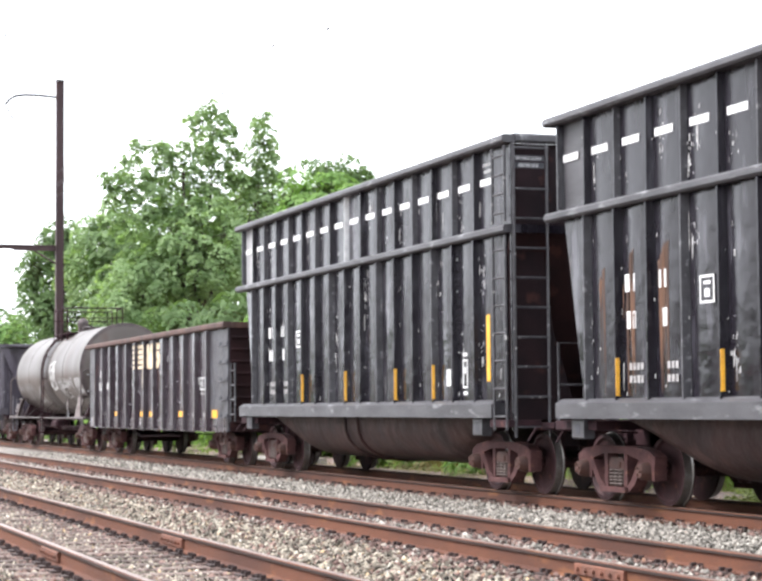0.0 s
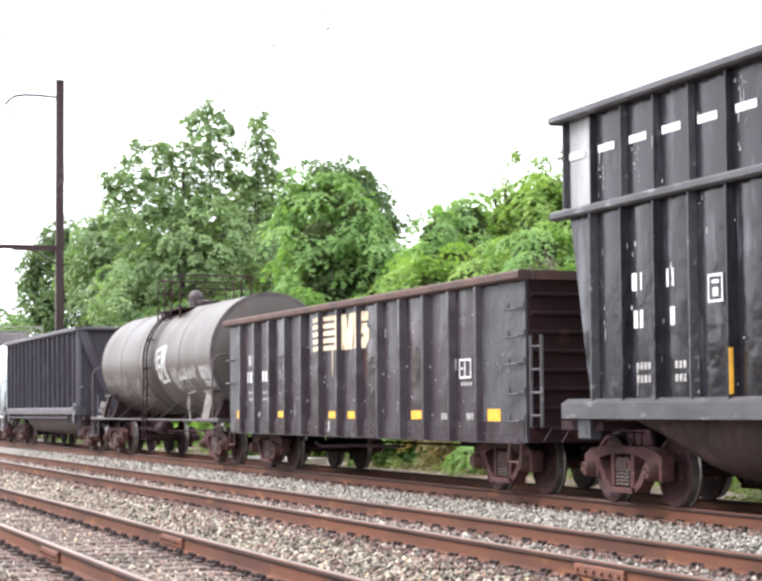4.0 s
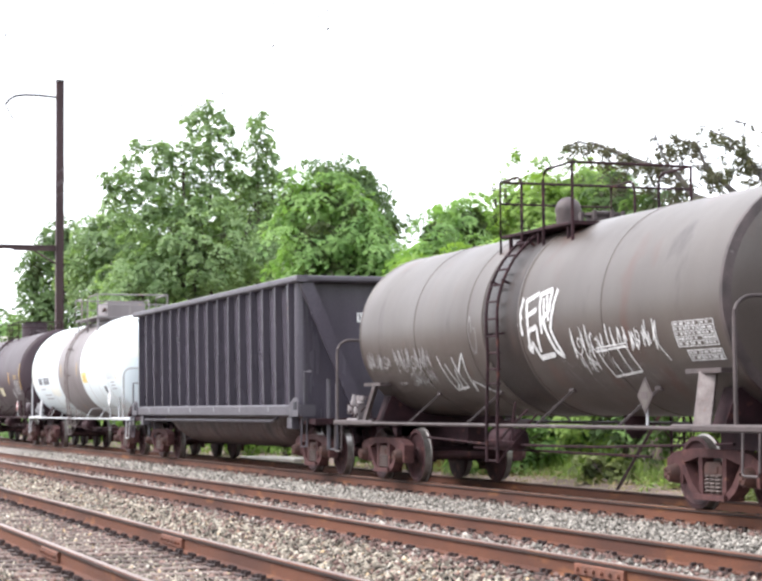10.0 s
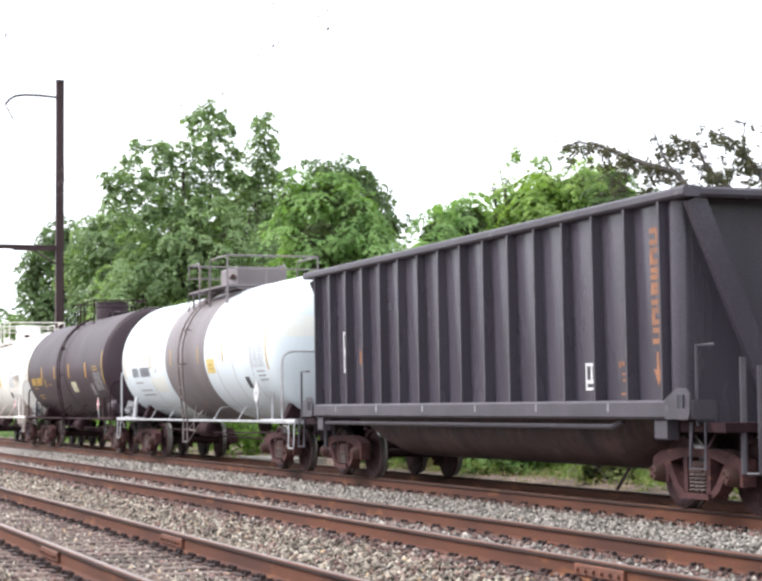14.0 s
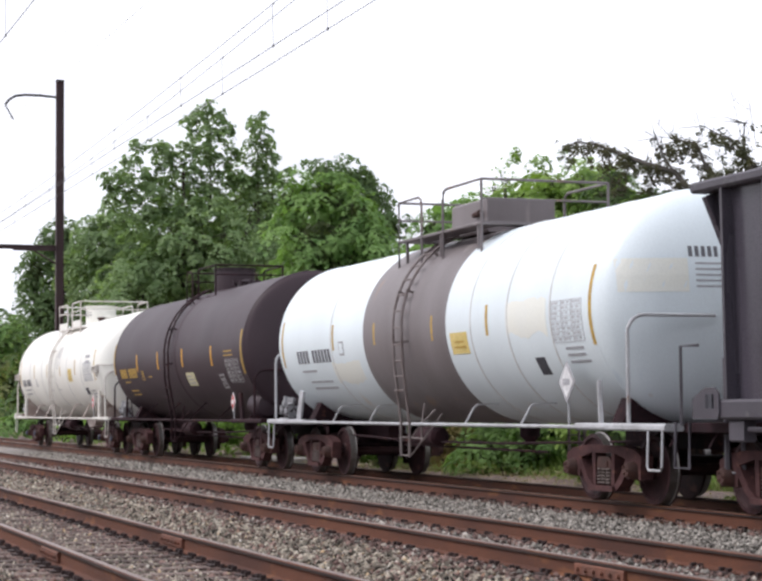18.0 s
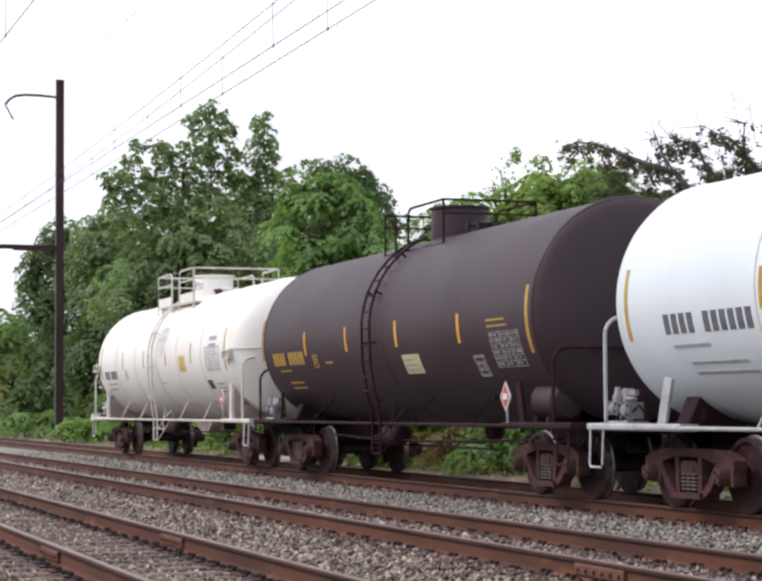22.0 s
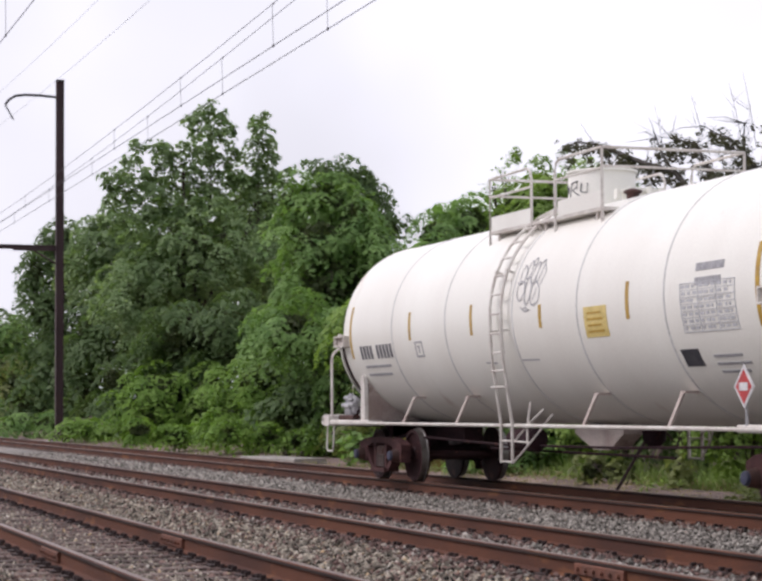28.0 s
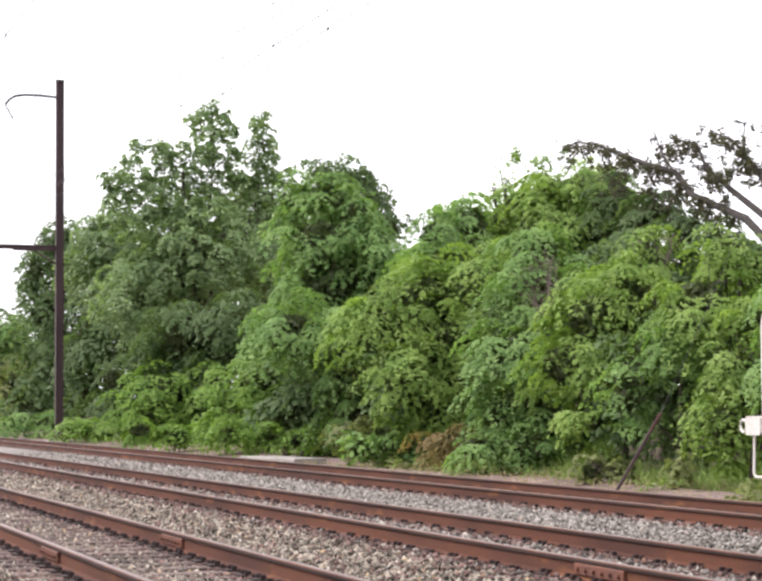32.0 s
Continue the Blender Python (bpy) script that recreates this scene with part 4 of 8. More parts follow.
    for x in (-L + 0.85, 6.15):
        g = Geo().box(x - 0.06, x + 0.30, -1.56, -1.40, 0.86, 1.13, 0.02)
        part("jack_pad", g, rail_m, car)
        part("jack_hole", Geo().box(x + 0.06, x + 0.18, -1.565, -1.555, 0.92, 1.06), M["ink"], car)
    # hand brake housing and wheel on the trailing end
    brake = part("hand_brake", Geo().box(-L + 0.42, -L + 0.62, -1.15, -0.55, 1.45, 2.35, 0.04).box(-L + 0.50, -L + 0.56, -0.95, -0.75, 1.08, 1.45), M["grime"], car, "dark hand brake housing")
    rim = [(-L + 0.36, -0.85 + 0.24 * math.cos(w), 1.95 + 0.24 * math.sin(w)) for w in (2 * math.pi * k / 16 for k in range(17))]
    part("brake_wheel", Geo().tube(rim, 0.018, 6), M["truck_steel"], brake)
    for k in range(3):
        w = 2 * math.pi * k / 3
        part("wheel_spoke", Geo().tube([(-L + 0.40, -0.85, 1.95), (-L + 0.36, -0.85 + 0.24 * math.cos(w), 1.95 + 0.24 * math.sin(w))], 0.013, 5), M["truck_steel"], brake)
    part("brake_chain", Geo().tube([(-L + 0.5, -0.8, 1.5), (-L + 0.55, -0.9, 1.2), (-L + 0.75, -1.0, 1.08)], 0.015, 5), M["grime"], brake)
    coupler(car, 7.85, 1, M["grime"])
    coupler(car, -L - 0.05, -1, M["grime"])
    underframe(car, 6.9, M["grime"])
    # white dashes, yellow reflectors, lettering as bars
    for i in range(17):
        x = -L + 0.388 + 0.872 * i
        if x + 0.55 < R - 0.1:
            marks(car, [(x + 0.10, x + 0.56, 4.60, 4.70)], -1.487, M["paint_white"], "dash")
    for k, z0, z1 in ((4, 1.42, 1.94), (7, 1.42, 1.95), (10, 1.42, 1.94), (12, 1.42, 1.96)) if first else ((1, 1.42, 1.90), (4, 1.45, 1.93), (7, 1.42, 1.95), (10, 1.42, 1.95)):
        x = -L + 1.25 + 0.872 * k
        part("reflector", Geo().prism([(x + 0.045, -1.548), (x + 0.055, -1.548), (x + 0.044, -1.592), (x + 0.032, -1.592)], "z", z0, z1), M["yellow"], car, "yellow reflector strip on a rib", smooth=0)
    if first:
        part("reflector", Geo().box(6.54, 6.67, -1.508, -1.502, 1.67, 2.66), M["yellow"], car, "long yellow reflector strip", smooth=0)
    marks(car, [(-4.96, -4.83, 2.73, 2.95), (-4.74, -4.70, 2.73, 2.95), (-4.06, -4.01, 2.73, 2.95), (-3.93, -3.88, 2.73, 2.95), (-4.92, -4.82, 2.26, 2.48), (-4.76, -4.68, 2.26, 2.48), (-3.98, -3.87, 2.26, 2.48)], -1.5055, M["paint_white"], "letter", "white painted character")
    marks(car, [(x, x + 0.07, z, z + 0.09) for x in (-4.87, -4.77, -4.67, -4.57, -3.88, -3.78, -3.68) for z in (1.58, 1.74)], -1.5055, M["faded_white"], "lettering", "small white lettering")
    marks(car, [(-3.07, -3.04, 2.48, 2.81), (-2.76, -2.73, 2.48, 2.81), (-3.04, -2.76, 2.78, 2.81), (-3.04, -2.76, 2.48, 2.51), (-2.96, -2.84, 2.55, 2.65), (-2.98, -2.82, 2.70, 2.74)], -1.5055, M["paint_white"], "stencil", "small framed white stencil")
    if first:
        marks(car, [(4.93, 5.10, 1.62, 1.88)] + [(5.60, 5.63, 1.58, 2.02), (5.76, 5.79, 1.58, 2.02), (5.63, 5.76, 1.99, 2.02), (5.63, 5.76, 1.58, 1.61), (5.66, 5.73, 1.80, 1.90), (5.60, 5.78, 2.07, 2.12), (5.62, 5.78, 1.48, 1.53)], -1.5055, M["paint_white"], "lettering")
        for z, text in ((4.885, "DO NOT LOAD"), (4.78, "ABOVE LINE")):
            part("sign_band", Geo().box(R - 0.118, R - 0.114, -1.45, -0.94, z - 0.014, z + 0.070), M["ink"], car, smooth=0)
            words("sign_lettering", text, 0.054, M["paint_white"], car, (R - 0.111, -1.195, z), (math.pi / 2, 0, math.pi / 2))
            words("sign_lettering", text, 0.050, M["paint_white"], car, (6.62, -1.489, z), (math.pi / 2, 0, 0))
    if not first:
        # rust has run down from the lettering
        g = Geo()
        for mid_x, spread, n in ((-4.80, 0.16, 15), (-3.95, 0.13, 12), (-5.62, 0.07, 4)):
            for k in range(n):
                x, w, z1 = mid_x + r.gauss(0, 0.6) * spread, r.uniform(0.010, 0.045), r.uniform(2.3, 3.25)
                z0 = max(1.42, z1 - r.uniform(0.4, 1.7))
                y = -1.505 - 0.0004 * k
                g.add([(x - w, y, z1), (x + w, y, z1 + 0.05), (x + w * 0.5, y, (z0 + z1) / 2), (x + w * 0.25, y, z0), (x - w * 0.2, y, z0 + 0.04), (x - w * 0.6, y, (z0 + z1) / 2)], [(5, 4, 3, 2, 1, 0)])
        tagged(part("rust_streak", g, M["rust_run"], car, "rust run down from the lettering", smooth=0), kind="stuff")
    # scuffs and drips of pale paint
    sc = []
    for i in range(340):
        x, z = r.uniform(left_low, right_low), 1.45 + 3.5 * r.uniform(0, 1) ** 1.25
        h = r.uniform(0.12, 0.5) if i < 40 else r.uniform(0.012, 0.09)
        sc.append((x, x + (r.uniform(0.006, 0.018) if i < 40 else r.uniform(0.008, 0.03)), z - h, z))
    # thicker where chutes have scraped: clusters of flecks and hairlines
    for k in range(26):
        cx, cz, upper = r.uniform(left_low, right_low), r.uniform(1.6, 3.6), k % 2
        cz = r.uniform(4.15, 4.95) if upper else cz
        for i in range(r.randint(8, 22)):
            x, z = cx + r.gauss(0, 0.07), cz + r.gauss(0, 0.20)
            h = r.uniform(0.08, 0.30) if i % 5 == 0 else r.uniform(0.012, 0.06)
            if z - h > 1.42 and z < 5.08:
                sc.append((x, x + r.uniform(0.006, 0.022), z - h, z))
    g = Geo()
    for x0, x1, z0, z1 in sc:
        across = ((x0 + R - 1.27) % 0.872) / 0.822
        upper = z0 > mid + 0.12
        if not 0.03 < across < 0.95 or (z1 > mid - 0.08 and not upper):
            continue
        y = -1.4745 - (0.012 if upper else 0.032) * math.sin(math.pi * across)
        g.prism([(x0, z0), (x1, z0 + 0.02), (x1 + r.uniform(-0.01, 0.02), z1), (x0, z1 - 0.03)] if z1 - z0 > 0.09 else [(x0, z0), (x1, z0 + 0.004), (x1 - 0.003, z1), (x0 + 0.004, z1 - 0.003)], "y", y, y + 0.003)
    tagged(part("scuff_pattern", g, M["scratch"], car, "pale scratches and drips", smooth=0), kind="stuff")
    return car


def rib_gondola(u):
    """Rust-brown ribbed gondola with a cream emblem."""
    L, R = 8.2, 7.85  # how far the trailing and the leading end lie from the middle
    car = freight_car("gondola", "rusty black ribbed gondola with a worn cream emblem and yellow reflectors", u, (-6.6, 6.05))
    m, r = M["gondola"], random.Random(3)
    z0, z1 = 0.78, 3.10
    for s in (-1, 1):
        a, b = sorted((s * 1.47, s * 1.44))
        part("side_wall", Geo().box(-L + 0.05, R, a, b, z0, z1), m, car, smooth=0)
        a, b = sorted((s * 1.40, s * 1.62))
        part("top_rail", Geo().box(-L - 0.15, R + 0.02, a, b, z1, z1 + 0.14, 0.03), M["gondola_rail"], car)
        a, b = sorted((s * 1.46, s * 1.50))
        part("bottom_plate", Geo().box(-L + 0.3, R - 0.1, a, b, z0 - 0.02, z0 + 0.30), m, car, smooth=0)
        for i in range(13):
            rib(car, -7.11 + 1.105 * i, 0.10, 1.47, 1.575, z0, z1, m, s)
            if i < 12:
                xa = -7.11 + 1.105 * i
                part("panel", bulged(xa + 0.09, xa + 1.015, z0 + 0.29, z1, s * 1.472, s * 0.012), m, car)
    g = Geo()
    for i in range(12):
        for k in range(3):
            for zz in (0.88, 0.99):
                g.lathe([(-1.512, 0.020), (-1.50, 0.026)], "y", (-6.80 + 1.105 * i + 0.22 * k, 0, zz), 6)
    for k in range(8):
        g.lathe([(-1.512, 0.018), (-1.49, 0.024)], "y", (6.32 + 0.19 * k, 0, 0.90), 6)
    tagged(part("rivet_row", g, M["ink"], car), kind="stuff")
    part("corner_plate", Geo().box(-L + 0.03, -L + 0.95, -1.49, -1.471, z0, z1 - 0.02), M["gondola_patch"], car, "scuffed grey corner plate", smooth=0)
    part("corner_plate", Geo().box(R - 1.62, R - 0.02, -1.49, -1.471, z0, z1 - 0.02), M["gondola_patch"], car, "scuffed grey corner plate", smooth=0)
    for x in (-L + 0.03, R - 0.03):
        part("end_wall", Geo().box(x - 0.03, x + 0.03, -1.44, 1.44, z0, z1), M["end_maroon"], car, smooth=0)
        for i in range(8):
            z = z0 + 0.18 + i * 0.27
            part("end_rib", Geo().box(x - 0.08, x + 0.08, -1.42, 1.42, z, z + 0.07, 0.02), M["end_maroon"], car)
        part("end_rail", Geo().box(x - 0.08, x + 0.08, -1.40, 1.40, z1, z1 + 0.13), M["gondola_rail"], car)
    part("floor", Geo().box(-L + 0.1, R - 0.1, -1.43, 1.43, 1.0, 1.06), m, car, smooth=0)
    ladder(car, R + 0.06, R + 0.42, -1.45, 1.0, 2.3, 4, M["coal_rail"], "end_ladder")
    for z in (1.85, 2.35):
        g = Geo()
        g.tube([(-L - 0.05, -1.50, z), (-L + 0.02, -1.58, z), (-L + 0.30, -1.58, z), (-L + 0.34, -1.49, z)], 0.016, 6)
        part("grab_iron", g, M["coal_rail"], car)
    for z in (1.09, 1.48, 1.91, 2.30, 2.70):
        iron = part("grab_iron", Geo().tube([(7.18, -1.49, z + 0.03), (7.20, -1.56, z), (7.46, -1.56, z - 0.015), (7.70, -1.56, z), (7.74, -1.49, z + 0.03)], 0.014, 6), M["coal_rail"], car)
        for x in (7.19, 7.73):
            part("bolt_plate", Geo().box(x - 0.06, x + 0.06, -1.505, -1.49, z - 0.01, z + 0.09), M["ink"], iron)
    for x in (-L + 0.25, R - 0.4):
        g = Geo().tube([(x - 0.2, -1.5, 0.8), (x - 0.2, -1.52, 0.5), (x + 0.2, -1.52, 0.5), (x + 0.2, -1.5, 0.8)], 0.018, 6)
        part("step", g, M["gondola_rail"], car, "rusty stirrup step")
    coupler(car, L + 0.1, 1, M["grime"])
    coupler(car, -L - 0.1, -1, M["grime"])
    underframe(car, 7.8, M["grime"])
    g = Geo().tube([(-3.2, -1.1, 0.62), (-2.6, -1.15, 0.55), (-0.4, -1.1, 0.60), (1.8, -1.1, 0.62)], 0.03, 6)
    part("brake_rod", g, M["grime"], car)
    for x0, x1, z, h in ((-7.56, -7.17, 1.03, 0.22), (-4.40, -3.96, 1.11, 0.12), (-1.10, -0.66, 1.10, 0.13), (0.0, 0.49, 1.10, 0.13), (3.26, 3.77, 1.10, 0.14), (6.43, 6.90, 0.99, 0.27)):
        part("reflector", Geo().box(x0, x1, -1.514 if abs(x0) < 6 else -1.496, -1.501 if abs(x0) < 6 else -1.4905, z, z + h), M["yellow"], car, smooth=0)
    # emblem: stripes that run into slanted blocks, painted over the ribs as well
    for i in range(5):
        z = 2.37 + i * 0.138
        marks(car, [(-2.10, -1.74, z, z + 0.085)], -1.489, M["logo_cream"], "emblem_dash", "worn cream dash")
        marks(car, [(-1.46, -0.58 + 0.02 * i, z, z + 0.085)], -1.489, M["logo_cream"], "emblem_stripe", "worn cream stripe")
        marks(car, [(-1.625, -1.545, z, z + 0.085)], -1.5755, M["logo_cream"], "emblem_dash", "worn cream dash")
    for pts in ([(-0.77, 2.35), (-0.35, 2.35), (-0.21, 2.72), (-0.23, 3.0), (-0.55, 3.0)], [(-0.27, 2.35), (0.19, 2.35), (0.33, 3.0), (0.05, 3.0), (-0.05, 2.66), (-0.13, 3.0), (-0.21, 3.0)],
                [(0.27, 2.35), (0.91, 2.35), (1.09, 2.48), (1.11, 2.68), (0.99, 2.74), (1.09, 2.88), (1.09, 3.0), (0.49, 3.0), (0.37, 2.86), (0.39, 2.62)]):
        part("emblem_block", Geo().prism(pts, "y", -1.4885, -1.4705), M["logo_cream"], car, "worn cream painted block", smooth=0)
    for x in (-0.48, 0.625):
        part("emblem_block", Geo().box(x - 0.04, x + 0.04, -1.579, -1.5755, 2.36, 2.99), M["logo_cream"], car, "worn cream painted block", smooth=0)
    for x0, x1, z0, z1 in ((0.33, 0.81, 2.55, 2.61), (0.66, 1.11, 2.79, 2.83)):
        part("emblem_gap", Geo().box(x0, x1, -1.4895, -1.4885, z0, z1), m, car, smooth=0)
    part("paint_run", Geo().prism([(-0.96, 2.36), (-0.90, 2.36), (-0.92, 2.0), (-0.945, 1.86)], "y", -1.489, -1.4705), M["logo_cream"], car, "cream paint run down", smooth=0)
    marks(car, [(-6.63, -6.58, 2.20, 2.42), (-6.52, -6.47, 2.20, 2.42), (-6.36, -6.22, 2.20, 2.42), (-6.73, -6.67, 1.84, 2.07), (-6.54, -6.40, 1.84, 2.07), (-6.27, -6.23, 1.84, 2.07), (-5.60, -5.48, 1.85, 2.07), (-5.38, -5.26, 1.85, 2.07), (-5.15, -5.10, 1.85, 2.07)], -1.489, M["paint_white"], "letter", "white painted character")
    marks(car, [(x, x + 0.14, z, z + 0.05) for x in (-6.65, -6.45, -5.55, -5.35) for z in (1.46, 1.60)] + [(x, x + 0.1, 1.12, 1.22) for x in (-6.2, -6.05, -5.9)], -1.489, M["faded_white"], "lettering", "small faded lettering")
    marks(car, [(5.34, 5.37, 1.73, 2.03), (5.78, 5.81, 1.73, 2.03), (5.37, 5.78, 2.0, 2.03), (5.37, 5.78, 1.73, 1.76), (5.55, 5.58, 1.76, 2.0), (5.40, 5.50, 1.87, 1.90)], -1.4965, M["paint_white"], "stencil", "white framed stencil")
    marks(car, [(x, x + 0.08, 1.62, 1.67) for x in (5.38, 5.5, 5.62, 5.74)] + [(4.55 + 0.1 * i, 4.62 + 0.1 * i, 1.1, 1.2) for i in range(4)] + [(5.6 + 0.1 * i, 5.67 + 0.1 * i, 1.1, 1.2) for i in range(3)], -1.489, M["faded_white"], "lettering")
    marks(car, [(-1.14, -1.09, 0.88, 1.05), (-1.18, -1.05, 0.86, 0.90)], -1.502, M["paint_white"], "lettering")
    g = Geo()
    for i in range(150):
        x, z, h = r.uniform(-L + 0.1, R - 0.1), r.uniform(1.1, 2.7), r.uniform(0.05, 0.25) if i < 9 else r.uniform(0.010, 0.05)
        w = r.uniform(0.006, 0.014)
        g.prism([(x, z), (x + w, z), (x + w * 0.7, z + h), (x - 0.004, z + h)], "y", -1.492, -1.4705)
    tagged(part("scuff_pattern", g, M["scratch"], car, "pale scratches and drips", smooth=0), kind="stuff")
    return car


def slope_hopper(u):
    """Dark grey ribbed hopper with a braced, sloping end."""
    L = 7.5
    car = freight_car("ribbed_hopper", "dark grey ribbed hopper with braced ends and orange lettering", u, (-6.75, 6.75))
    m, rail_m = M["grey_hopper"], M["hopper_rail"]
    z0, z1 = 1.36, 3.76
    for s in (-1, 1):
        a, b = sorted((s * 1.46, s * 1.43))
        # the sides lean in towards the sill, so that the ribs are deeper below
        part("side_wall", Geo().prism([(s * 1.44, z0), (s * 1.41, z0), (s * 1.46, z1), (s * 1.49, z1)][::s], "x", -L + 0.40, L - 0.56), m, car, smooth=0)
        a, b = sorted((s * 1.40, s * 1.64))
        part("top_rail", Geo().box(-L, L, a, b, z1, z1 + 0.13, 0.03), rail_m, car)
        a, b = sorted((s * 1.30, s * 1.62))
        part("side_sill", Geo().box(-L + 0.05, L + 0.10, a, b, 1.13, 1.36, 0.03), rail_m, car)
        for i in range(16):
            x = -L + 0.66 + 0.911 * i
            web = part("rib", Geo().prism([(s * 1.43, z0), (s * 1.590, z0), (s * 1.610, z1), (s * 1.48, z1)][::s], "x", x - 0.016, x + 0.016), m, car, smooth=0)
            part("flange", Geo().prism([(s * 1.590, z0), (s * 1.602, z0), (s * 1.622, z1), (s * 1.610, z1)][::s], "x", x - 0.024, x + 0.024), rail_m, web, smooth=0)
        g = Geo().lathe([(z0, 0.15), (z1, 0.15)], "z", (L - 0.52, s * 1.38, 0), 16)
        part("corner_post", g, m, car)
    for s in (-1, 1):
        x = s * (L - 0.42)
        part("end_wall", Geo().box(min(x, x + s * 0.03), max(x, x + s * 0.03), -1.40, 1.40, 1.05, z1 + 0.10), m, car, smooth=0)
        part("end_rail", Geo().box(min(s * L - s * 0.12, s * L), max(s * L - s * 0.12, s * L), -1.40, 1.40, z1 + 0.005, z1 + 0.125, 0.03), rail_m, car)
        part("end_deck", Geo().box(min(x, s * L - s * 0.12), max(x, s * L - s * 0.12), -1.40, 1.40, z1 + 0.02, z1 + 0.06), m, car, smooth=0)
        for t in (-1, 1):
            g = Geo().beam((s * (L - 0.14), t * 1.42, z1), (s * (L - 0.12), t * 0.30, 1.15), 0.10, 0.26)
            part("end_brace", g, m, car)
        part("end_platform", Geo().box(min(s * (L - 0.5), s * (L + 0.55)), max(s * (L - 0.5), s * (L + 0.55)), -1.45, 1.45, 0.98, 1.09), M["grime"], car)
    tub(car, -L + 1.9, L - 1.3, 1.6, 1.2, 1.12, 0.45, M["belly"])
    part("side_pipe", Geo().tube([(-L + 1.0, -1.5, 1.02), (L - 2.2, -1.5, 1.03), (L - 2.0, -1.45, 1.1)], 0.035, 7), rail_m, car)
    for x in (-L + 0.75, L - 0.85):
        part("jack_pad", Geo().box(x - 0.10, x + 0.22, -1.56, -1.40, 0.88, 1.13, 0.02), rail_m, car)
    for x in (L + 0.30, -L - 0.25):
        g = Geo().tube([(x - 0.3, -1.50, 1.05), (x - 0.3, -1.50, 2.0), (x + 0.05, -1.46, 2.0)], 0.02, 6)
        part("grab_rail", g, rail_m, car)
        g = Geo().tube([(x + 0.15, -1.15, 0.5), (x + 0.15, -1.15, 1.85)], 0.04, 6).tube([(x + 0.35, -1.05, 0.5), (x + 0.35, -1.05, 1.75)], 0.03, 6).tube([(x + 0.15, -1.15, 0.5), (x + 0.35, -1.05, 0.5)], 0.02, 6)
        part("brake_staff", g, rail_m, car)
        g = Geo().tube([(x - 0.45, -1.5, 1.1), (x - 0.45, -1.52, 0.55), (x - 0.1, -1.52, 0.55), (x - 0.1, -1.5, 1.1)], 0.02, 6)
        part("step", g, rail_m, car)
    coupler(car, L + 0.15, 1, M["grime"])
    coupler(car, -L - 0.1, -1, M["grime"])
    underframe(car, 7.2, M["grime"])
    # plates and lettering on the leaning side
    def lean(z):
        return -1.44 - 0.05 * (z - z0) / (z1 - z0)

    def paint(name, x0, x1, za, zb, material, off, label=""):
        y = [lean(za) - off, lean(zb) - off]
        return part(name, Geo().add([(x0, y[0], za), (x1, y[0], za), (x1, y[1], zb), (x0, y[1], zb), (x0, y[0] + off, za), (x1, y[0] + off, za), (x1, y[1] + off, zb), (x0, y[1] + off, zb)],
                                    [(0, 1, 2, 3), (0, 4, 5, 1), (1, 5, 6, 2), (2, 6, 7, 3), (3, 7, 4, 0)]), material, car, label, smooth=0)

    paint("placard", -5.56, -5.06, 1.93, 2.68, M["paint_white"], 0.006, "white plate with dark marks")
    for x0, x1, za, zb in ((-5.50, -5.43, 2.36, 2.62), (-5.38, -5.33, 2.40, 2.62), (-5.27, -5.21, 2.36, 2.62), (-5.15, -5.10, 2.36, 2.62), (-5.50, -5.44, 1.99, 2.25), (-5.40, -5.32, 1.99, 2.25), (-5.24, -5.12, 1.99, 2.25)):
        paint("lettering", x0, x1, za, zb, M["ink"], 0.009)
    paint("placard", 4.45, 4.84, 1.50, 1.86, M["paint_white"], 0.006, "white plate with dark marks")
    for x0, x1, za, zb in ((4.50, 4.60, 1.64, 1.82), (4.66, 4.79, 1.64, 1.82), (4.50, 4.78, 1.54, 1.59)):
        paint("lettering", x0, x1, za, zb, M["ink"], 0.009)
    r = random.Random(61)
    za = 2.05
    for i, (tall, bars) in enumerate(((0.20, 2), (0.21, 2), (0.09, 1), (0.15, 2), (0.15, 2), (0.21, 2), (0.21, 2))):
        letter = paint("letter", 6.35, 6.58 if tall > 0.1 else 6.62, za, za + 0.065, M["orange"], 0.005, "faded orange painted character")
        if bars > 1:
            paint("stroke", 6.36, 6.58, za + tall - 0.065, za + tall, M["orange"], 0.005).parent = letter
            paint("stroke", 6.35 if i % 2 else 6.51, 6.43 if i % 2 else 6.58, za + 0.065, za + tall - 0.065, M["orange"], 0.005).parent = letter
        za += tall + 0.035
    paint("arrow", 6.44, 6.50, 1.72, 1.95, M["orange"], 0.005, "faded orange painted arrow shaft")
    part("arrow_head", Geo().add([(6.36, lean(1.72) - 0.006, 1.74), (6.47, lean(1.55) - 0.006, 1.53), (6.58, lean(1.72) - 0.006, 1.74)], [(0, 1, 2)]), M["orange"], car, "faded orange arrow head", smooth=0)
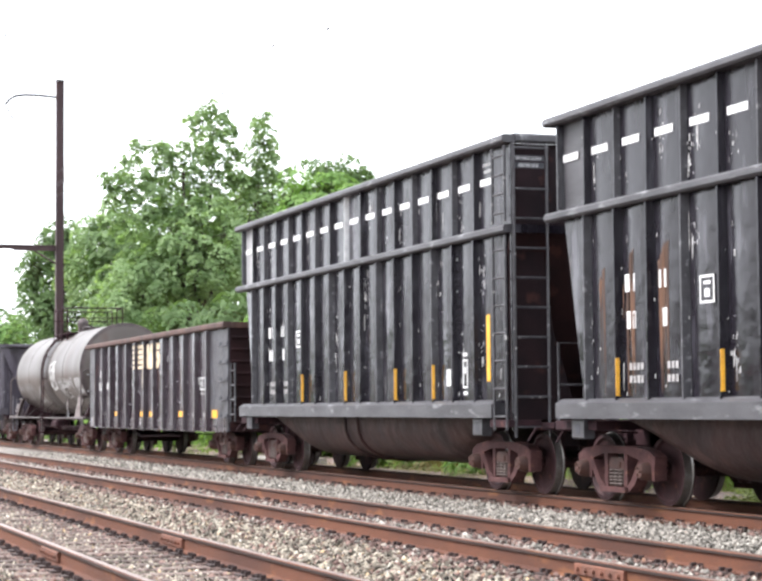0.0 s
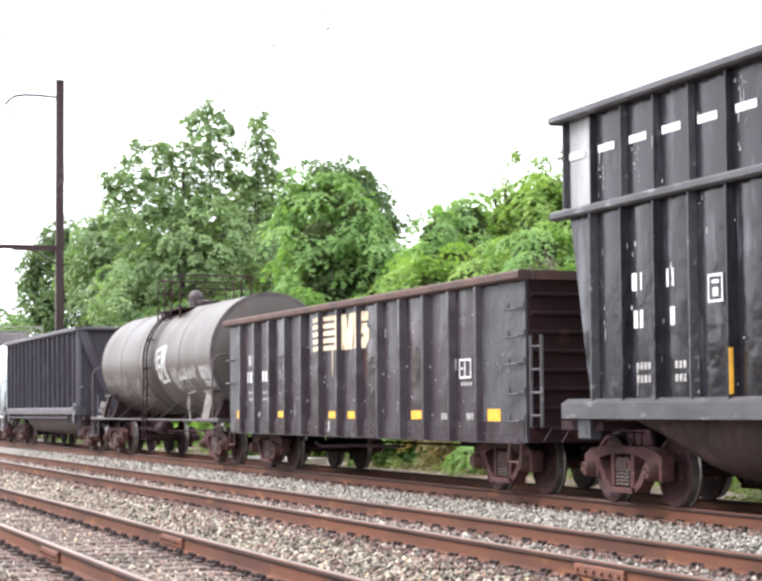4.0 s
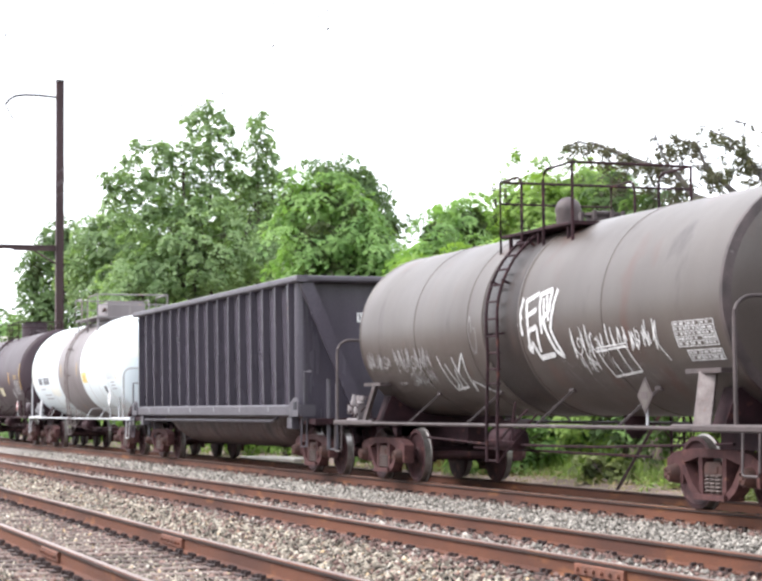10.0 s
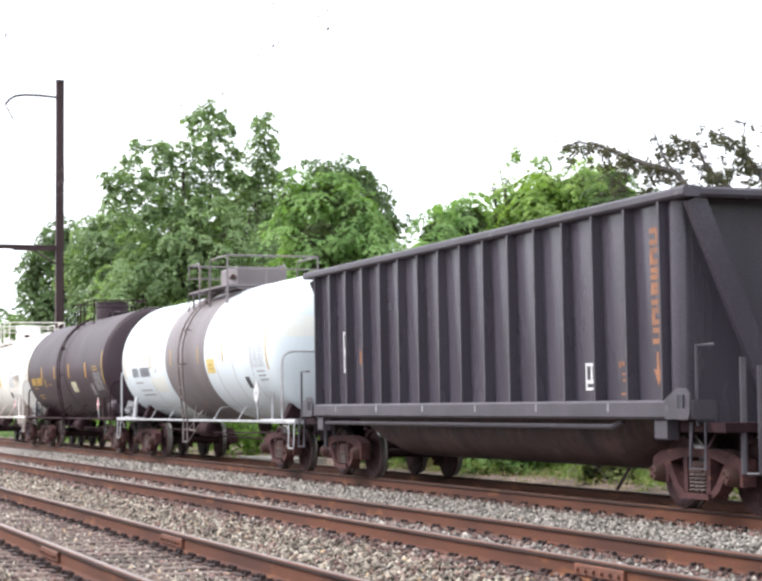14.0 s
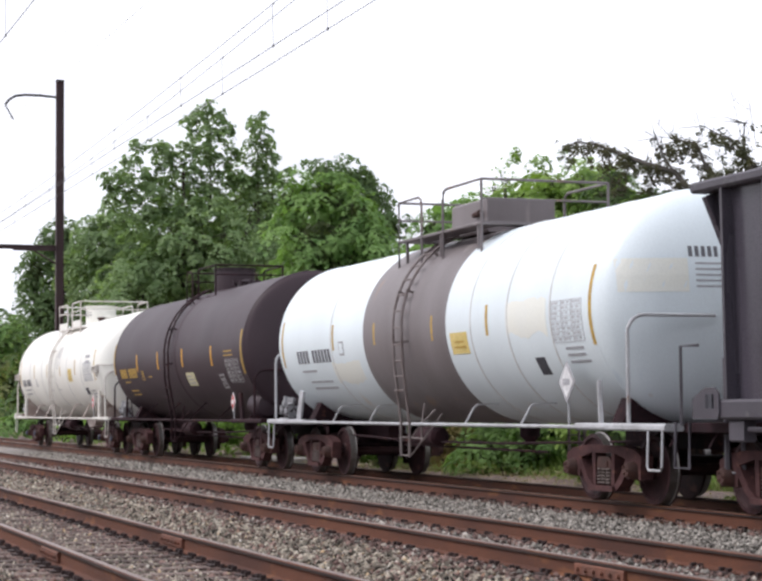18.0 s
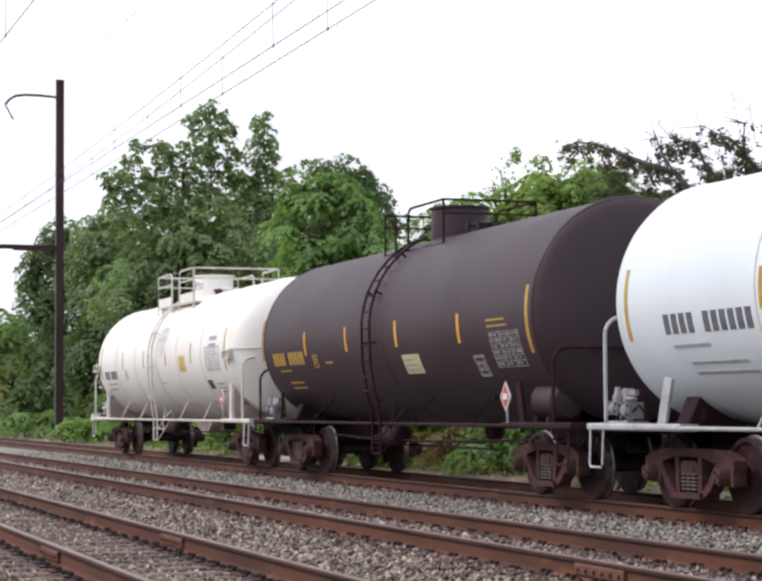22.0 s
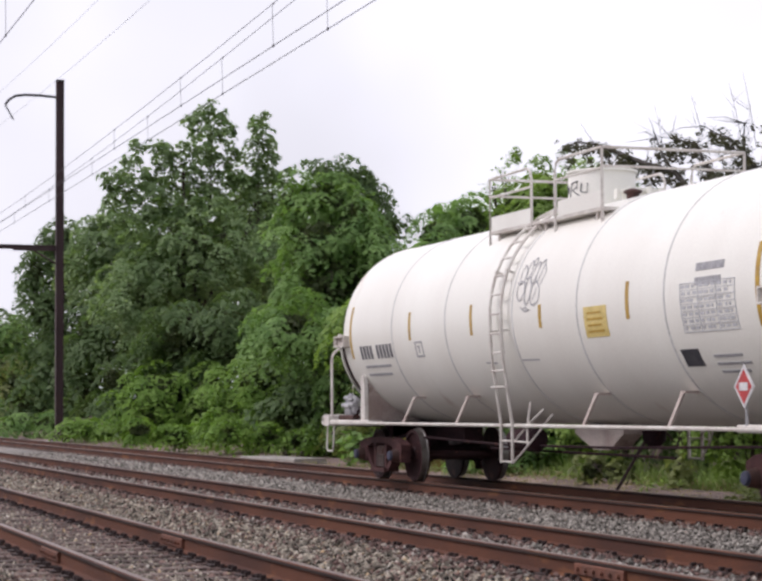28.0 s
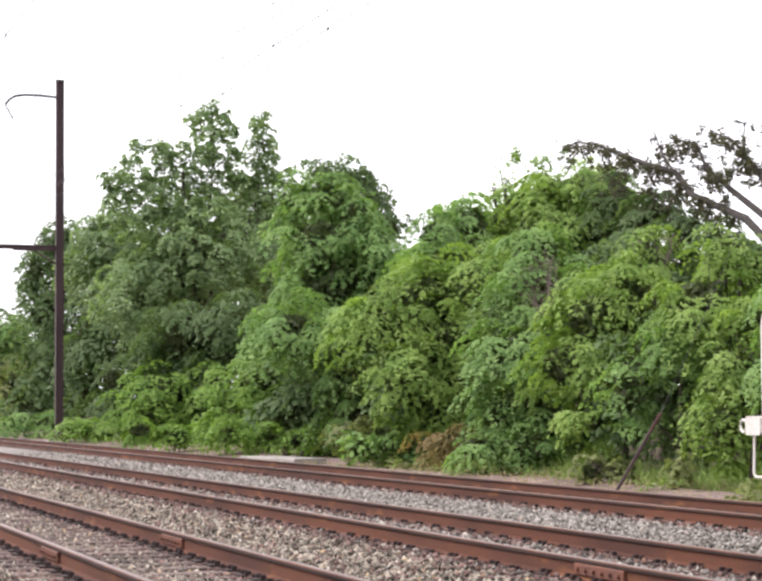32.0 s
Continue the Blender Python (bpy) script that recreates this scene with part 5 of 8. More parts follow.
    for x0, x1, za, zb in [(-4.67 + 0.14 * i, -4.58 + 0.14 * i, 2.06, 2.31) for i in range(3)] + [(-5.49, -5.22, 1.76, 1.80), (-5.46, -5.24, 1.60, 1.64), (-4.62, -4.40, 1.78, 1.82), (-4.60, -4.40, 1.62, 1.66)] \
            + [(5.42 + 0.09 * i, 5.48 + 0.09 * i, 1.78 + 0.02 * (i % 2), 1.86) for i in range(3)] + [(5.50, 5.70, 1.68, 1.71), (5.52, 5.74, 1.60, 1.63), (5.46, 5.74, 1.43, 1.46)]:
        paint("lettering", x0, x1, za, zb, M["orange"], 0.005, "small faded orange stencil")
    part("end_plate", Geo().box(L - 0.388, L - 0.382, -0.27, 0.62, 2.99, 3.18), M["paint_white"], car, "white plate with dark marks", smooth=0)
    g = Geo()
    for i in range(7):
        y = -0.23 + 0.12 * i
        g.box(L - 0.382, L - 0.379, y, y + 0.022, 3.03, 3.15).box(L - 0.382, L - 0.379, y + 0.045, y + 0.067, 3.03, 3.15 if i % 2 else 3.09).box(L - 0.382, L - 0.379, y + 0.022, y + 0.045, 3.08, 3.10)
    part("end_lettering", g, M["ink"], car, smooth=0)
    for s in (-1, 1):
        x = s * (L - 0.25)
        part("sill_gusset", Geo().prism([(x - 0.28, 1.13), (x + 0.28, 1.13), (x + 0.32, 1.20), (x + 0.32, 1.42), (x + 0.22, 1.50), (x + 0.02, 1.50), (x - 0.28, 1.37)], "y", -1.645, -1.62), rail_m, car, smooth=0)
        part("gusset_hole", Geo().box(x + 0.06, x + 0.20, -1.648, -1.645, 1.26, 1.42, 0.02), M["ink"], car, smooth=0)
    paint("recess", -3.55, -3.30, 1.70, 1.98, M["ink"], 0.006, "small dark recess")
    paint("recess", -3.12, -2.95, 2.95, 3.08, M["ink"], 0.006, "small dark recess")
    for i in range(6):
        part("lamp_clip", Geo().box(-5.6 + 2.2 * i, -5.55 + 2.2 * i, -1.626, -1.62, 1.22, 1.32), M["worn_grey"], car, smooth=0)
    return car


# ---- tank cars ----
def on_shell(x, z, r, zc, off=0.006):
    """The point of the near side of a shell at length x and height z."""
    k = max(-0.999, min(0.999, (z - zc) / r))
    return (x, -(r + off) * math.sqrt(1 - k * k), zc + (r + off) * k)


def decal(g, x0, x1, z0, z1, r, zc, off=0.006, n=0):
    """A thin curved patch on the near side of the shell."""
    n = n or max(1, int(abs(z1 - z0) / 0.12))
    verts, faces = [], []
    for i in range(n + 1):
        z = z0 + (z1 - z0) * i / n
        verts += [on_shell(x0, z, r, zc, off), on_shell(x1, z, r, zc, off), on_shell(x0, z, r, zc, off - 0.012), on_shell(x1, z, r, zc, off - 0.012)]
    for i in range(n):
        a, b = i * 4, i * 4 + 4
        faces += [(a, a + 1, b + 1, b), (a + 2, a, b, b + 2), (a + 1, a + 3, b + 3, b + 1)]
    faces += [(0, 2, 3, 1), (n * 4, n * 4 + 1, n * 4 + 3, n * 4 + 2)]
    return g.add(verts, faces)


def ragged_patch(x0, x1, z0, z1, r, zc, seed):
    """A thin patch of paint on the shell with a wavering, brushed outline."""
    rnd, n = random.Random(seed), 14
    wave, edge = rnd.uniform(0.5, 0.9), []
    for i in range(n + 1):
        edge.append((x0 + (x1 - x0) * i / n + rnd.uniform(-0.02, 0.02), z0 + 0.04 * math.sin(i * wave) + rnd.uniform(-0.025, 0.025), z1 + rnd.uniform(-0.025, 0.025)))
    verts = [on_shell(x, low + (high - low) * j / 8, r, zc, 0.003) for j in range(9) for x, low, high in edge]
    return Geo().add(verts, [(j * (n + 1) + i, j * (n + 1) + i + 1, (j + 1) * (n + 1) + i + 1, (j + 1) * (n + 1) + i) for j in range(8) for i in range(n)])


def scribble(g, pts, w, r, zc, off=0.008):
    """A painted stroke on the shell through (x, z) points."""
    for (x0, z0), (x1, z1) in zip(pts, pts[1:]):
        n = max(1, int(math.hypot(x1 - x0, z1 - z0) / 0.15))
        dx, dz = x1 - x0, z1 - z0
        d = math.hypot(dx, dz) or 1
        px, pz = -dz / d * w / 2, dx / d * w / 2
        verts, faces = [], []
        for i in range(n + 1):
            x, z = x0 + dx * i / n, z0 + dz * i / n
            verts += [on_shell(x + px, z + pz, r, zc, off), on_shell(x - px, z - pz, r, zc, off)]
        faces = [(2 * i, 2 * i + 1, 2 * i + 3, 2 * i + 2) for i in range(n)]
        g.add(verts, faces)


def add_manway(car, x, top, material):
    """A bolted manway lid on top of the shell."""
    g = Geo().lathe([(top - 0.02, 0.24), (top + 0.09, 0.24), (top + 0.09, 0.29), (top + 0.13, 0.29), (top + 0.16, 0.1)], "z", (x, 0, 0), 20)
    manway = part("manway", g, material, car)
    for j in range(8):
        w = 2 * math.pi * j / 8
        part("eye_bolt", Geo().box(-0.025, 0.025, -0.025, 0.025, top + 0.02, top + 0.15), material, manway, at=(x + 0.33 * math.cos(w), 0.33 * math.sin(w), 0))


def tank_car(name, label, u, half, r, zc, c0, c1, trucks, shell, steel, seams, ladder_x, deck, dome, band=None, head=0.5, low=None, pads=False, climb=None, front=None, gate=(-0.6, 0.3), drop=0.10, rim=None, rails=None):
    """u: middle of the car; half: half its length over the platforms; c0, c1: ends of the straight shell; front: bulge of the leading
    head where it differs; gate: gap in the top railing over the ladder; drop: how far the deck's edge lies under the shell's top;
    rails: x of the trailing and the leading end handrail, and their height."""
    car = freight_car(name, label, u, trucks, half == 8.65)
    prof = []
    for i in range(9):
        a = math.pi / 2 * i / 8
        prof.append((c0 - r * head * math.cos(a), max(0.02, r * math.sin(a))))
    prof += [(c0 + 0.02, r)] + [(c0 + (c1 - c0) * k / 6, r) for k in range(1, 6)] + [(c1 - 0.02, r)]
    for i in range(8, -1, -1):
        a = math.pi / 2 * i / 8
        prof.append((c1 + r * (front or head) * math.cos(a), max(0.02, r * math.sin(a))))
    tank = part("tank", Geo().lathe(prof, "x", (0, 0, zc), 64), shell, car, smooth=50)
    for x in seams:
        part("weld_seam", Geo().lathe([(x - 0.022, r - 0.002), (x - 0.010, r + 0.009), (x + 0.010, r + 0.009), (x + 0.022, r - 0.002)], "x", (0, 0, zc), 64), M["seam_grey"] if half > 8 else shell, tank)
    for x in (c0, c1):
        part("head_seam", Geo().lathe([(x - 0.035, r - 0.004), (x - 0.012, r + 0.012), (x + 0.012, r + 0.012), (x + 0.035, r - 0.004)], "x", (0, 0, zc), 64), shell, tank)
    if rim:
        part("head_rim", Geo().lathe([(c1 - 0.05, r - 0.002), (c1 - 0.03, r + 0.02), (c1 + 0.035, r + 0.02), (c1 + 0.05, r - 0.03)], "x", (0, 0, zc), 64), rim, tank, "raised dark rim of the flat tank head")
    if band:
        part("centre_band", Geo().lathe([(band[0], r - 0.002), (band[0] + 0.004, r + 0.005), (band[1] - 0.004, r + 0.005), (band[1], r - 0.002)], "x", (0, 0, zc), 64), band[2], tank, "grey protective centre band")
    # frame: stub sills, end platforms, side running rails
    for s in (-1, 1):
        x = s * half
        stub = s * (abs(trucks[0]) - 1.7)
        part("stub_sill", Geo().box(min(x, stub), max(x, stub), -0.17, 0.17, 0.72, 1.02), M["grime"], car)
        inner = s * (abs(trucks[0]) - 0.55)
        part("end_platform", Geo().box(min(x, inner), max(x, inner), -1.25, 1.25, 0.99, 1.05), M["grime"], car)
        for t in (-1, 1):
            a, b = sorted((t * 1.25, t * 1.52))
            part("running_board", Geo().box(min(x, inner), max(x, inner), a, b, 0.98, 1.07, 0.02), steel, car)
            # saddle web and its upright strap on the shell
            xs = s * (abs(trucks[0]) + 0.05)
            if half == 8.65:
                xs = -6.70 if s < 0 else 6.92
                g = Geo().prism([(xs - 0.12, 1.05), (xs + 0.12, 1.05), (xs + 0.08, 1.78), (xs + 0.03, 1.87), (xs - 0.05, 1.87), (xs - 0.09, 1.78)], "y", *sorted((t * 1.39, t * 1.46)))
            else:
                g = Geo().beam((xs, t * 1.42, 1.05), (xs - s * 0.12, t * (r * 0.88), zc - r * 0.62), 0.22 if pads else 0.05, 0.05 if pads else 0.13)
            part("saddle_strap", g, M["strap_paint"] if pads else steel, car)
            if pads:
                part("saddle_pad", Geo().box(xs - 0.55 if s > 0 else xs - 0.30, xs + 0.30 if s > 0 else xs + 0.55, min(t * r * 0.74, t * r * 0.93), max(t * r * 0.74, t * r * 0.93), zc - r * 0.63, zc - r * 0.59), steel, car)
            hx, hz = rails[0 if s < 0 else 1], rails[2]
            g = Geo().tube([(hx, t * 1.47, 1.05), (hx, t * 1.47, hz - 0.24)] + [(hx, t * (1.23 + 0.24 * math.cos(w)), hz - 0.24 + 0.24 * math.sin(w)) for w in (math.pi / 10 * k for k in range(1, 6))] + [(hx, t * 0.2, hz)], 0.026, 7)
            part("end_handrail", g, steel, car)
            g = Geo().tube([(x - s * 0.45, t * 1.5, 1.0), (x - s * 0.45, t * 1.52, 0.54), (x - s * 0.41, t * 1.52, 0.50), (x - s * 0.12, t * 1.52, 0.50), (x - s * 0.08, t * 1.52, 0.54), (x - s * 0.08, t * 1.5, 1.0)], 0.016, 6)
            part("step", g, steel, car)
        web = [(-1.40, 1.06), (1.40, 1.06), (1.36, 1.72), (-1.36, 1.72)] if half == 8.65 else [(-1.2, 1.0), (1.2, 1.0), (1.0, zc - r * 0.75), (-1.0, zc - r * 0.75)]
        part("bolster", Geo().prism(web, "x", s * abs(trucks[0]) - 0.16, s * abs(trucks[0]) + 0.16), M["cream_web"] if half == 8.65 else M["grime"], car)
        coupler(car, x, s, M["grime"])
    for t in (-1, 1):
        part("side_rail", Geo().tube([(-half + 1.6, t * 1.50, 1.02), (half - 1.6, t * 1.50, 1.02)], 0.027, 8), steel, car)
        for i in range(4):
            x = c0 + (c1 - c0) * (i + 1) / 5
            if half == 8.65:
                x = (-4.56, -2.21, 2.28, 4.63)[i]
                g = Geo().beam((x, t * 1.49, 1.03), (x - 0.04, t * 1.27, 1.45), 0.05, 0.03).box(x - 0.10, x + 0.06, *sorted((t * 1.29, t * 1.10)), 1.44, 1.47)
            elif half == 8.55:
                x = (-4.32, -2.29, 2.15, 4.24)[i]
                g = Geo().beam((x, t * 1.49, 1.03), (x, t * 1.34, 1.29), 0.03, 0.025).beam((x, t * 1.34, 1.29), (x, t * 1.28, 1.33), 0.03, 0.025).beam((x, t * 1.29, 1.33), (x, t * 0.92, 1.34), 0.03, 0.02)
            else:
                g = Geo().beam((x, t * 1.49, 1.03), (x + 0.12, t * r * 0.67, zc - r * 0.74), 0.03, 0.03)
                g.box(x + 0.05, x + 0.20, *sorted((t * r * 0.64, t * r * 0.69)), zc - r * 0.76, zc - r * 0.72)
            if half > 8 or abs(x - ladder_x) > 0.8:
                part("rail_bracket", g, M["cream_web"] if half == 8.65 else steel, car)
        # ladder curving up the shell, with a stair brace at its foot
        g = Geo()
        arc = [(-(r + 0.10) * math.cos(w), zc + (r + 0.10) * math.sin(w)) for w in (math.radians(a) for a in range(-4, 76, 8))]
        for dx in (-0.20, 0.20):
            g.tube([(ladder_x + dx, t * 1.54, 0.48), (ladder_x + dx, t * 1.54, 1.05), (ladder_x + dx, t * (r + 0.08), zc - 0.6)] + [(ladder_x + dx, -t * y, z) for y, z in arc], 0.024, 6)
        for w in (-8, 22, 50):
            y, z = math.cos(math.radians(w)), math.sin(math.radians(w))
            for dx in (-0.20, 0.20):
                g.beam((ladder_x + dx, t * (r - 0.01) * y, zc + (r - 0.01) * z), (ladder_x + dx, t * (r + 0.13) * y, zc + (r + 0.13) * z), 0.05, 0.03)
        for i in range(12):
            w = math.radians(-38 + i * 9.6)
            y, z = (r + 0.10) * math.cos(max(w, 0.0)) - (0.03 if w < -0.2 else 0.0), zc + (r + 0.10) * math.sin(w)
            g.tube([(ladder_x - 0.235, t * y, z), (ladder_x + 0.235, t * y, z)], 0.017, 5)
        for z in (0.50, 0.80):
            g.tube([(ladder_x - 0.2, t * 1.53, z), (ladder_x + 0.2, t * 1.53, z)], 0.014, 5)
        part("ladder", g, climb or (M["grime"] if pads else steel), car)
        g = Geo().tube([(ladder_x + 0.2, t * 1.53, 0.49), (ladder_x + 0.62, t * 1.45, 0.78), (ladder_x + 1.05, t * 1.30, 1.18)], 0.015, 5)
        g.tube([(ladder_x + 0.2, t * 1.51, 0.80), (ladder_x + 0.60, t * 1.45, 1.05), (ladder_x + 0.75, t * 1.30, 1.25)], 0.015, 5)
        g.tube([(ladder_x + 0.2, t * 1.53, 0.80), (ladder_x + 0.62, t * 1.45, 0.78)], 0.013, 5)
        g.tube([(ladder_x + 0.55, t * 1.46, 0.74), (ladder_x + 0.55, t * 1.46, 1.02), (ladder_x + 0.55, t * 1.40, 1.36)], 0.017, 5)
        part("ladder_brace", g, climb or (M["grime"] if pads else steel), car)
    # deck and railing over the shell
    top = zc + r
    x0, x1, wide, high, deck_m, rail_m = deck
    zd = top - drop
    part("top_deck", Geo().box(x0, x1, -wide, -wide + 0.42, zd - 0.05, zd, 0.01).box(x0, x1, wide - 0.42, wide, zd - 0.05, zd, 0.01)
         .box(x0, x0 + 0.4, -wide + 0.42, wide - 0.42, zd - 0.045, zd - 0.005).box(x1 - 0.4, x1, -wide + 0.42, wide - 0.42, zd - 0.045, zd - 0.005), deck_m, car)
    for t in (-1, 1):
        for x in (x0 + 0.25, (x0 + x1) / 2, x1 - 0.25):
            y = wide - 0.06
            foot = zc + math.sqrt(max(0.0, r * r - y * y))
            if foot < zd - 0.08:
                part("deck_strut", Geo().beam((x, t * y, foot - 0.02), (x, t * y, zd - 0.05), 0.05, 0.04), deck_m, car)
    zr = top + high
    foot = zc + math.sqrt(r * r - wide * wide) - 0.02
    g0, g1 = gate
    for t in (-1, 1):
        g = Geo().tube([(g1, t * wide, foot), (g1, t * wide, zr - 0.16), (g1 + 0.04, t * wide, zr - 0.05), (g1 + 0.14, t * wide, zr), (x1, t * wide, zr), (x1, t * wide, foot)], 0.024, 7)
        gate_rail = Geo().tube([(x0, t * wide, foot), (x0, t * wide, zr), (g0 - 0.14, t * wide, zr), (g0 - 0.04, t * wide, zr - 0.05), (g0, t * wide, zr - 0.16), (g0, t * wide, foot)], 0.022, 7)
        if half == 8.65:
            gate_rail.tube([(x0, t * wide, zr - high * 0.5), (g0, t * wide, zr - high * 0.5)], 0.018, 6)
            g.tube([(g1, t * wide, zr - high * 0.5), (x1, t * wide, zr - high * 0.5)], 0.018, 6)
            part("toe_board", Geo().box(x0 + 0.05, g0 - 0.05, *sorted((t * (wide - 0.03), t * wide)), zd, zd + 0.22), shell, car, "upright off-white toe board")
            part("toe_board", Geo().box(g1 + 0.08, x1 - 0.05, *sorted((t * (wide - 0.03), t * wide)), zd, zd + 0.22), shell, car, "upright off-white toe board")
        part("guard_rail", g, rail_m, car)
        part("gate_rail", gate_rail, rail_m, car)
    for x in (x0, x1):
        g = Geo().tube([(x, -wide, zr), (x, wide, zr)], 0.022, 7).tube([(x, -wide, zr - high * 0.45), (x, wide, zr - high * 0.45)], 0.018, 6)
        part("end_guard_rail", g, rail_m, car)
    kind, dx, dr, dh, dm = dome
    if kind == "box":
        part("fitting_cover", Geo().box(dx - dr, dx + dr, -0.6, 0.6, top - 0.05, top + dh, 0.03), dm, car)
        part("hatch_handle", Geo().tube([(dx + dr * 0.4, -0.64, top + dh * 0.5), (dx + dr * 0.4 + 0.3, -0.66, top + dh * 0.55)], 0.05, 7), M["bearing"], car)
    else:
        if kind == "ball":
            prof = [(top - 0.1, dr * 0.8), (top + dh * 0.25, dr * 0.9)] + [(top + dh - dr + dr * math.sin(w), dr * math.cos(w)) for w in (math.radians(k) for k in (-20, 0, 20, 40, 60, 78, 88))]
            part("fitting_dome", Geo().lathe(prof, "z", (dx, 0, 0), 24), dm, car, "round-topped fitting dome")
        else:
            cover = part("fitting_dome", Geo().lathe([(top - 0.1, dr), (top + dh * 0.88, dr), (top + dh, dr * 0.98), (top + dh + 0.02, dr * 0.9)], "z", (dx, 0, 0), 28), dm, car)
            part("dome_lid", Geo().lathe([(top + dh, dr + 0.03), (top + dh + 0.035, dr + 0.03)], "z", (dx, 0, 0), 28), dm, cover)
    if kind != "box":
        add_manway(car, dx + 1.15, top, dm)
    # brake gear below and hand brake on the trailing platform
    g = Geo().lathe([(-0.45, 0.1), (-0.4, 0.17), (0.4, 0.17), (0.45, 0.1)], "x", (-1.2, -0.75, 0.80), 14)
    part("brake_cylinder", g, M["grime"], car)
    g = Geo().tube([(-half + 1.9, -0.7, 0.8), (-2.0, -0.75, 0.70), (1.8, -0.7, 0.72), (half - 2.0, -0.7, 0.82)], 0.02, 6).tube([(-3.4, -0.4, 0.62), (2.8, -0.4, 0.60)], 0.02, 6)
    part("brake_pipe", g, M["grime"], car)
    part("outlet", Geo().lathe([(zc - r - 0.32, 0.06), (zc - r - 0.22, 0.16), (zc - r + 0.06, 0.18)], "z", (ladder_x + 1.6, 0, 0), 14), M["grime"], car, "bottom outlet valve")
    hb = -half + 0.5
    if half == 8.65:
        return car, tank
    vm = low or M["worn_grey"]
    valve = part("brake_valve", Geo().box(hb - 0.26, hb + 0.30, -1.34, -1.02, 1.05, 1.10, 0.02), vm, car, "small cast brake valve")
    part("valve_bracket", Geo().box(hb - 0.06, hb + 0.08, -1.22, -1.12, 1.10, 1.52, 0.02).box(hb - 0.20, hb + 0.26, -1.20, -1.14, 1.42, 1.50, 0.01), vm, valve)
    for x, z, q in ((hb - 0.17, 1.27, 0.085), (hb + 0.17, 1.24, 0.10)):
        g = Geo().box(x - 0.11, x + 0.10, -1.28, -1.12, z - q, z + q * 0.8, 0.025).lathe([(-1.34, q * 0.35), (-1.33, q * 0.7), (-1.30, q * 0.75), (-1.28, q * 0.6), (-1.27, q * 0.6)], "y", (x + 0.01, 0, z), 10)
        for dx in (-0.12, 0.09):
            g.box(x + dx, x + dx + 0.03, -1.31, -1.09, z - q * 1.15, z + q)
        part("valve_body", g, vm, valve)
        for dx in (-0.105, 0.105):
            for dz in (-0.6, 0.6):
                part("valve_bolt", Geo().lathe([(-1.33, 0.014), (-1.31, 0.014)], "y", (x + dx, 0, z + dz * q), 6), M["grime"], valve)
    part("valve_cap", Geo().lathe([(1.34, 0.07), (1.40, 0.08), (1.46, 0.05), (1.54, 0.04)], "z", (hb - 0.17, -1.22, 0), 8), vm, valve)
    part("valve_cap", Geo().lathe([(1.34, 0.06), (1.38, 0.09), (1.41, 0.05)], "z", (hb + 0.20, -1.22, 0), 8), vm, valve)
    for pts in ([(hb - 0.28, -1.16, 1.15), (hb - 0.30, -1.14, 1.36), (hb - 0.12, -1.10, 1.50), (hb + 0.28, -1.08, 1.48), (hb + 0.34, -1.06, 1.10)], [(hb + 0.30, -1.25, 1.22), (hb + 0.42, -1.22, 1.30), (hb + 0.46, -1.10, 1.12)], [(hb - 0.1, -1.28, 1.12), (hb + 0.02, -1.30, 1.2), (hb + 0.10, -1.28, 1.12)]):
        part("valve_pipe", Geo().tube(pts, 0.016, 6), M["grime"], valve)
    return car, tank


def lines_of_marks(g, x0, z0, rows, length, h, gap, r, zc, rnd, dash=0.1):
    for i in range(rows):
        x, z = x0, z0 - i * gap
        end = x0 + length * rnd.uniform(0.75, 1.0)
        while x < end:
            w = dash * rnd.uniform(0.5, 1.3)
            decal(g, x, min(x + w, end), z, z + h, r, zc, n=1)
            x += w + dash * 0.25


def data_panel(tank, x0, x1, z0, z1, rows, cols, r, zc, material):
    """A stencilled table: ruled lines with short dark words between them."""
    g = Geo()
    rnd = random.Random(int(x0 * 100))
    dz, dx = (z1 - z0) / rows, (x1 - x0) / 3
    for i in range(rows + 1):
        decal(g, x0, x1, z0 + dz * i, z0 + dz * i + 0.010, r, zc, n=1)
    for j in range(4):
        decal(g, x0 + dx * j - 0.007, x0 + dx * j + 0.007, z0, z1 + 0.01, r, zc, 0.007, n=3)
    for i in range(rows):
        for j in range(3):
            x = x0 + dx * j + 0.03
            while x < x0 + dx * (j + 1) - 0.08:
                w = rnd.uniform(0.04, 0.10)
                decal(g, x, min(x + w, x0 + dx * (j + 1) - 0.03), z0 + dz * (i + 0.38), z0 + dz * (i + 0.82), r, zc, n=1)
                x += w + rnd.uniform(0.02, 0.08)
    tagged(part("data_panel", g, material, tank, "stencilled data panel", smooth=0), kind="stuff")


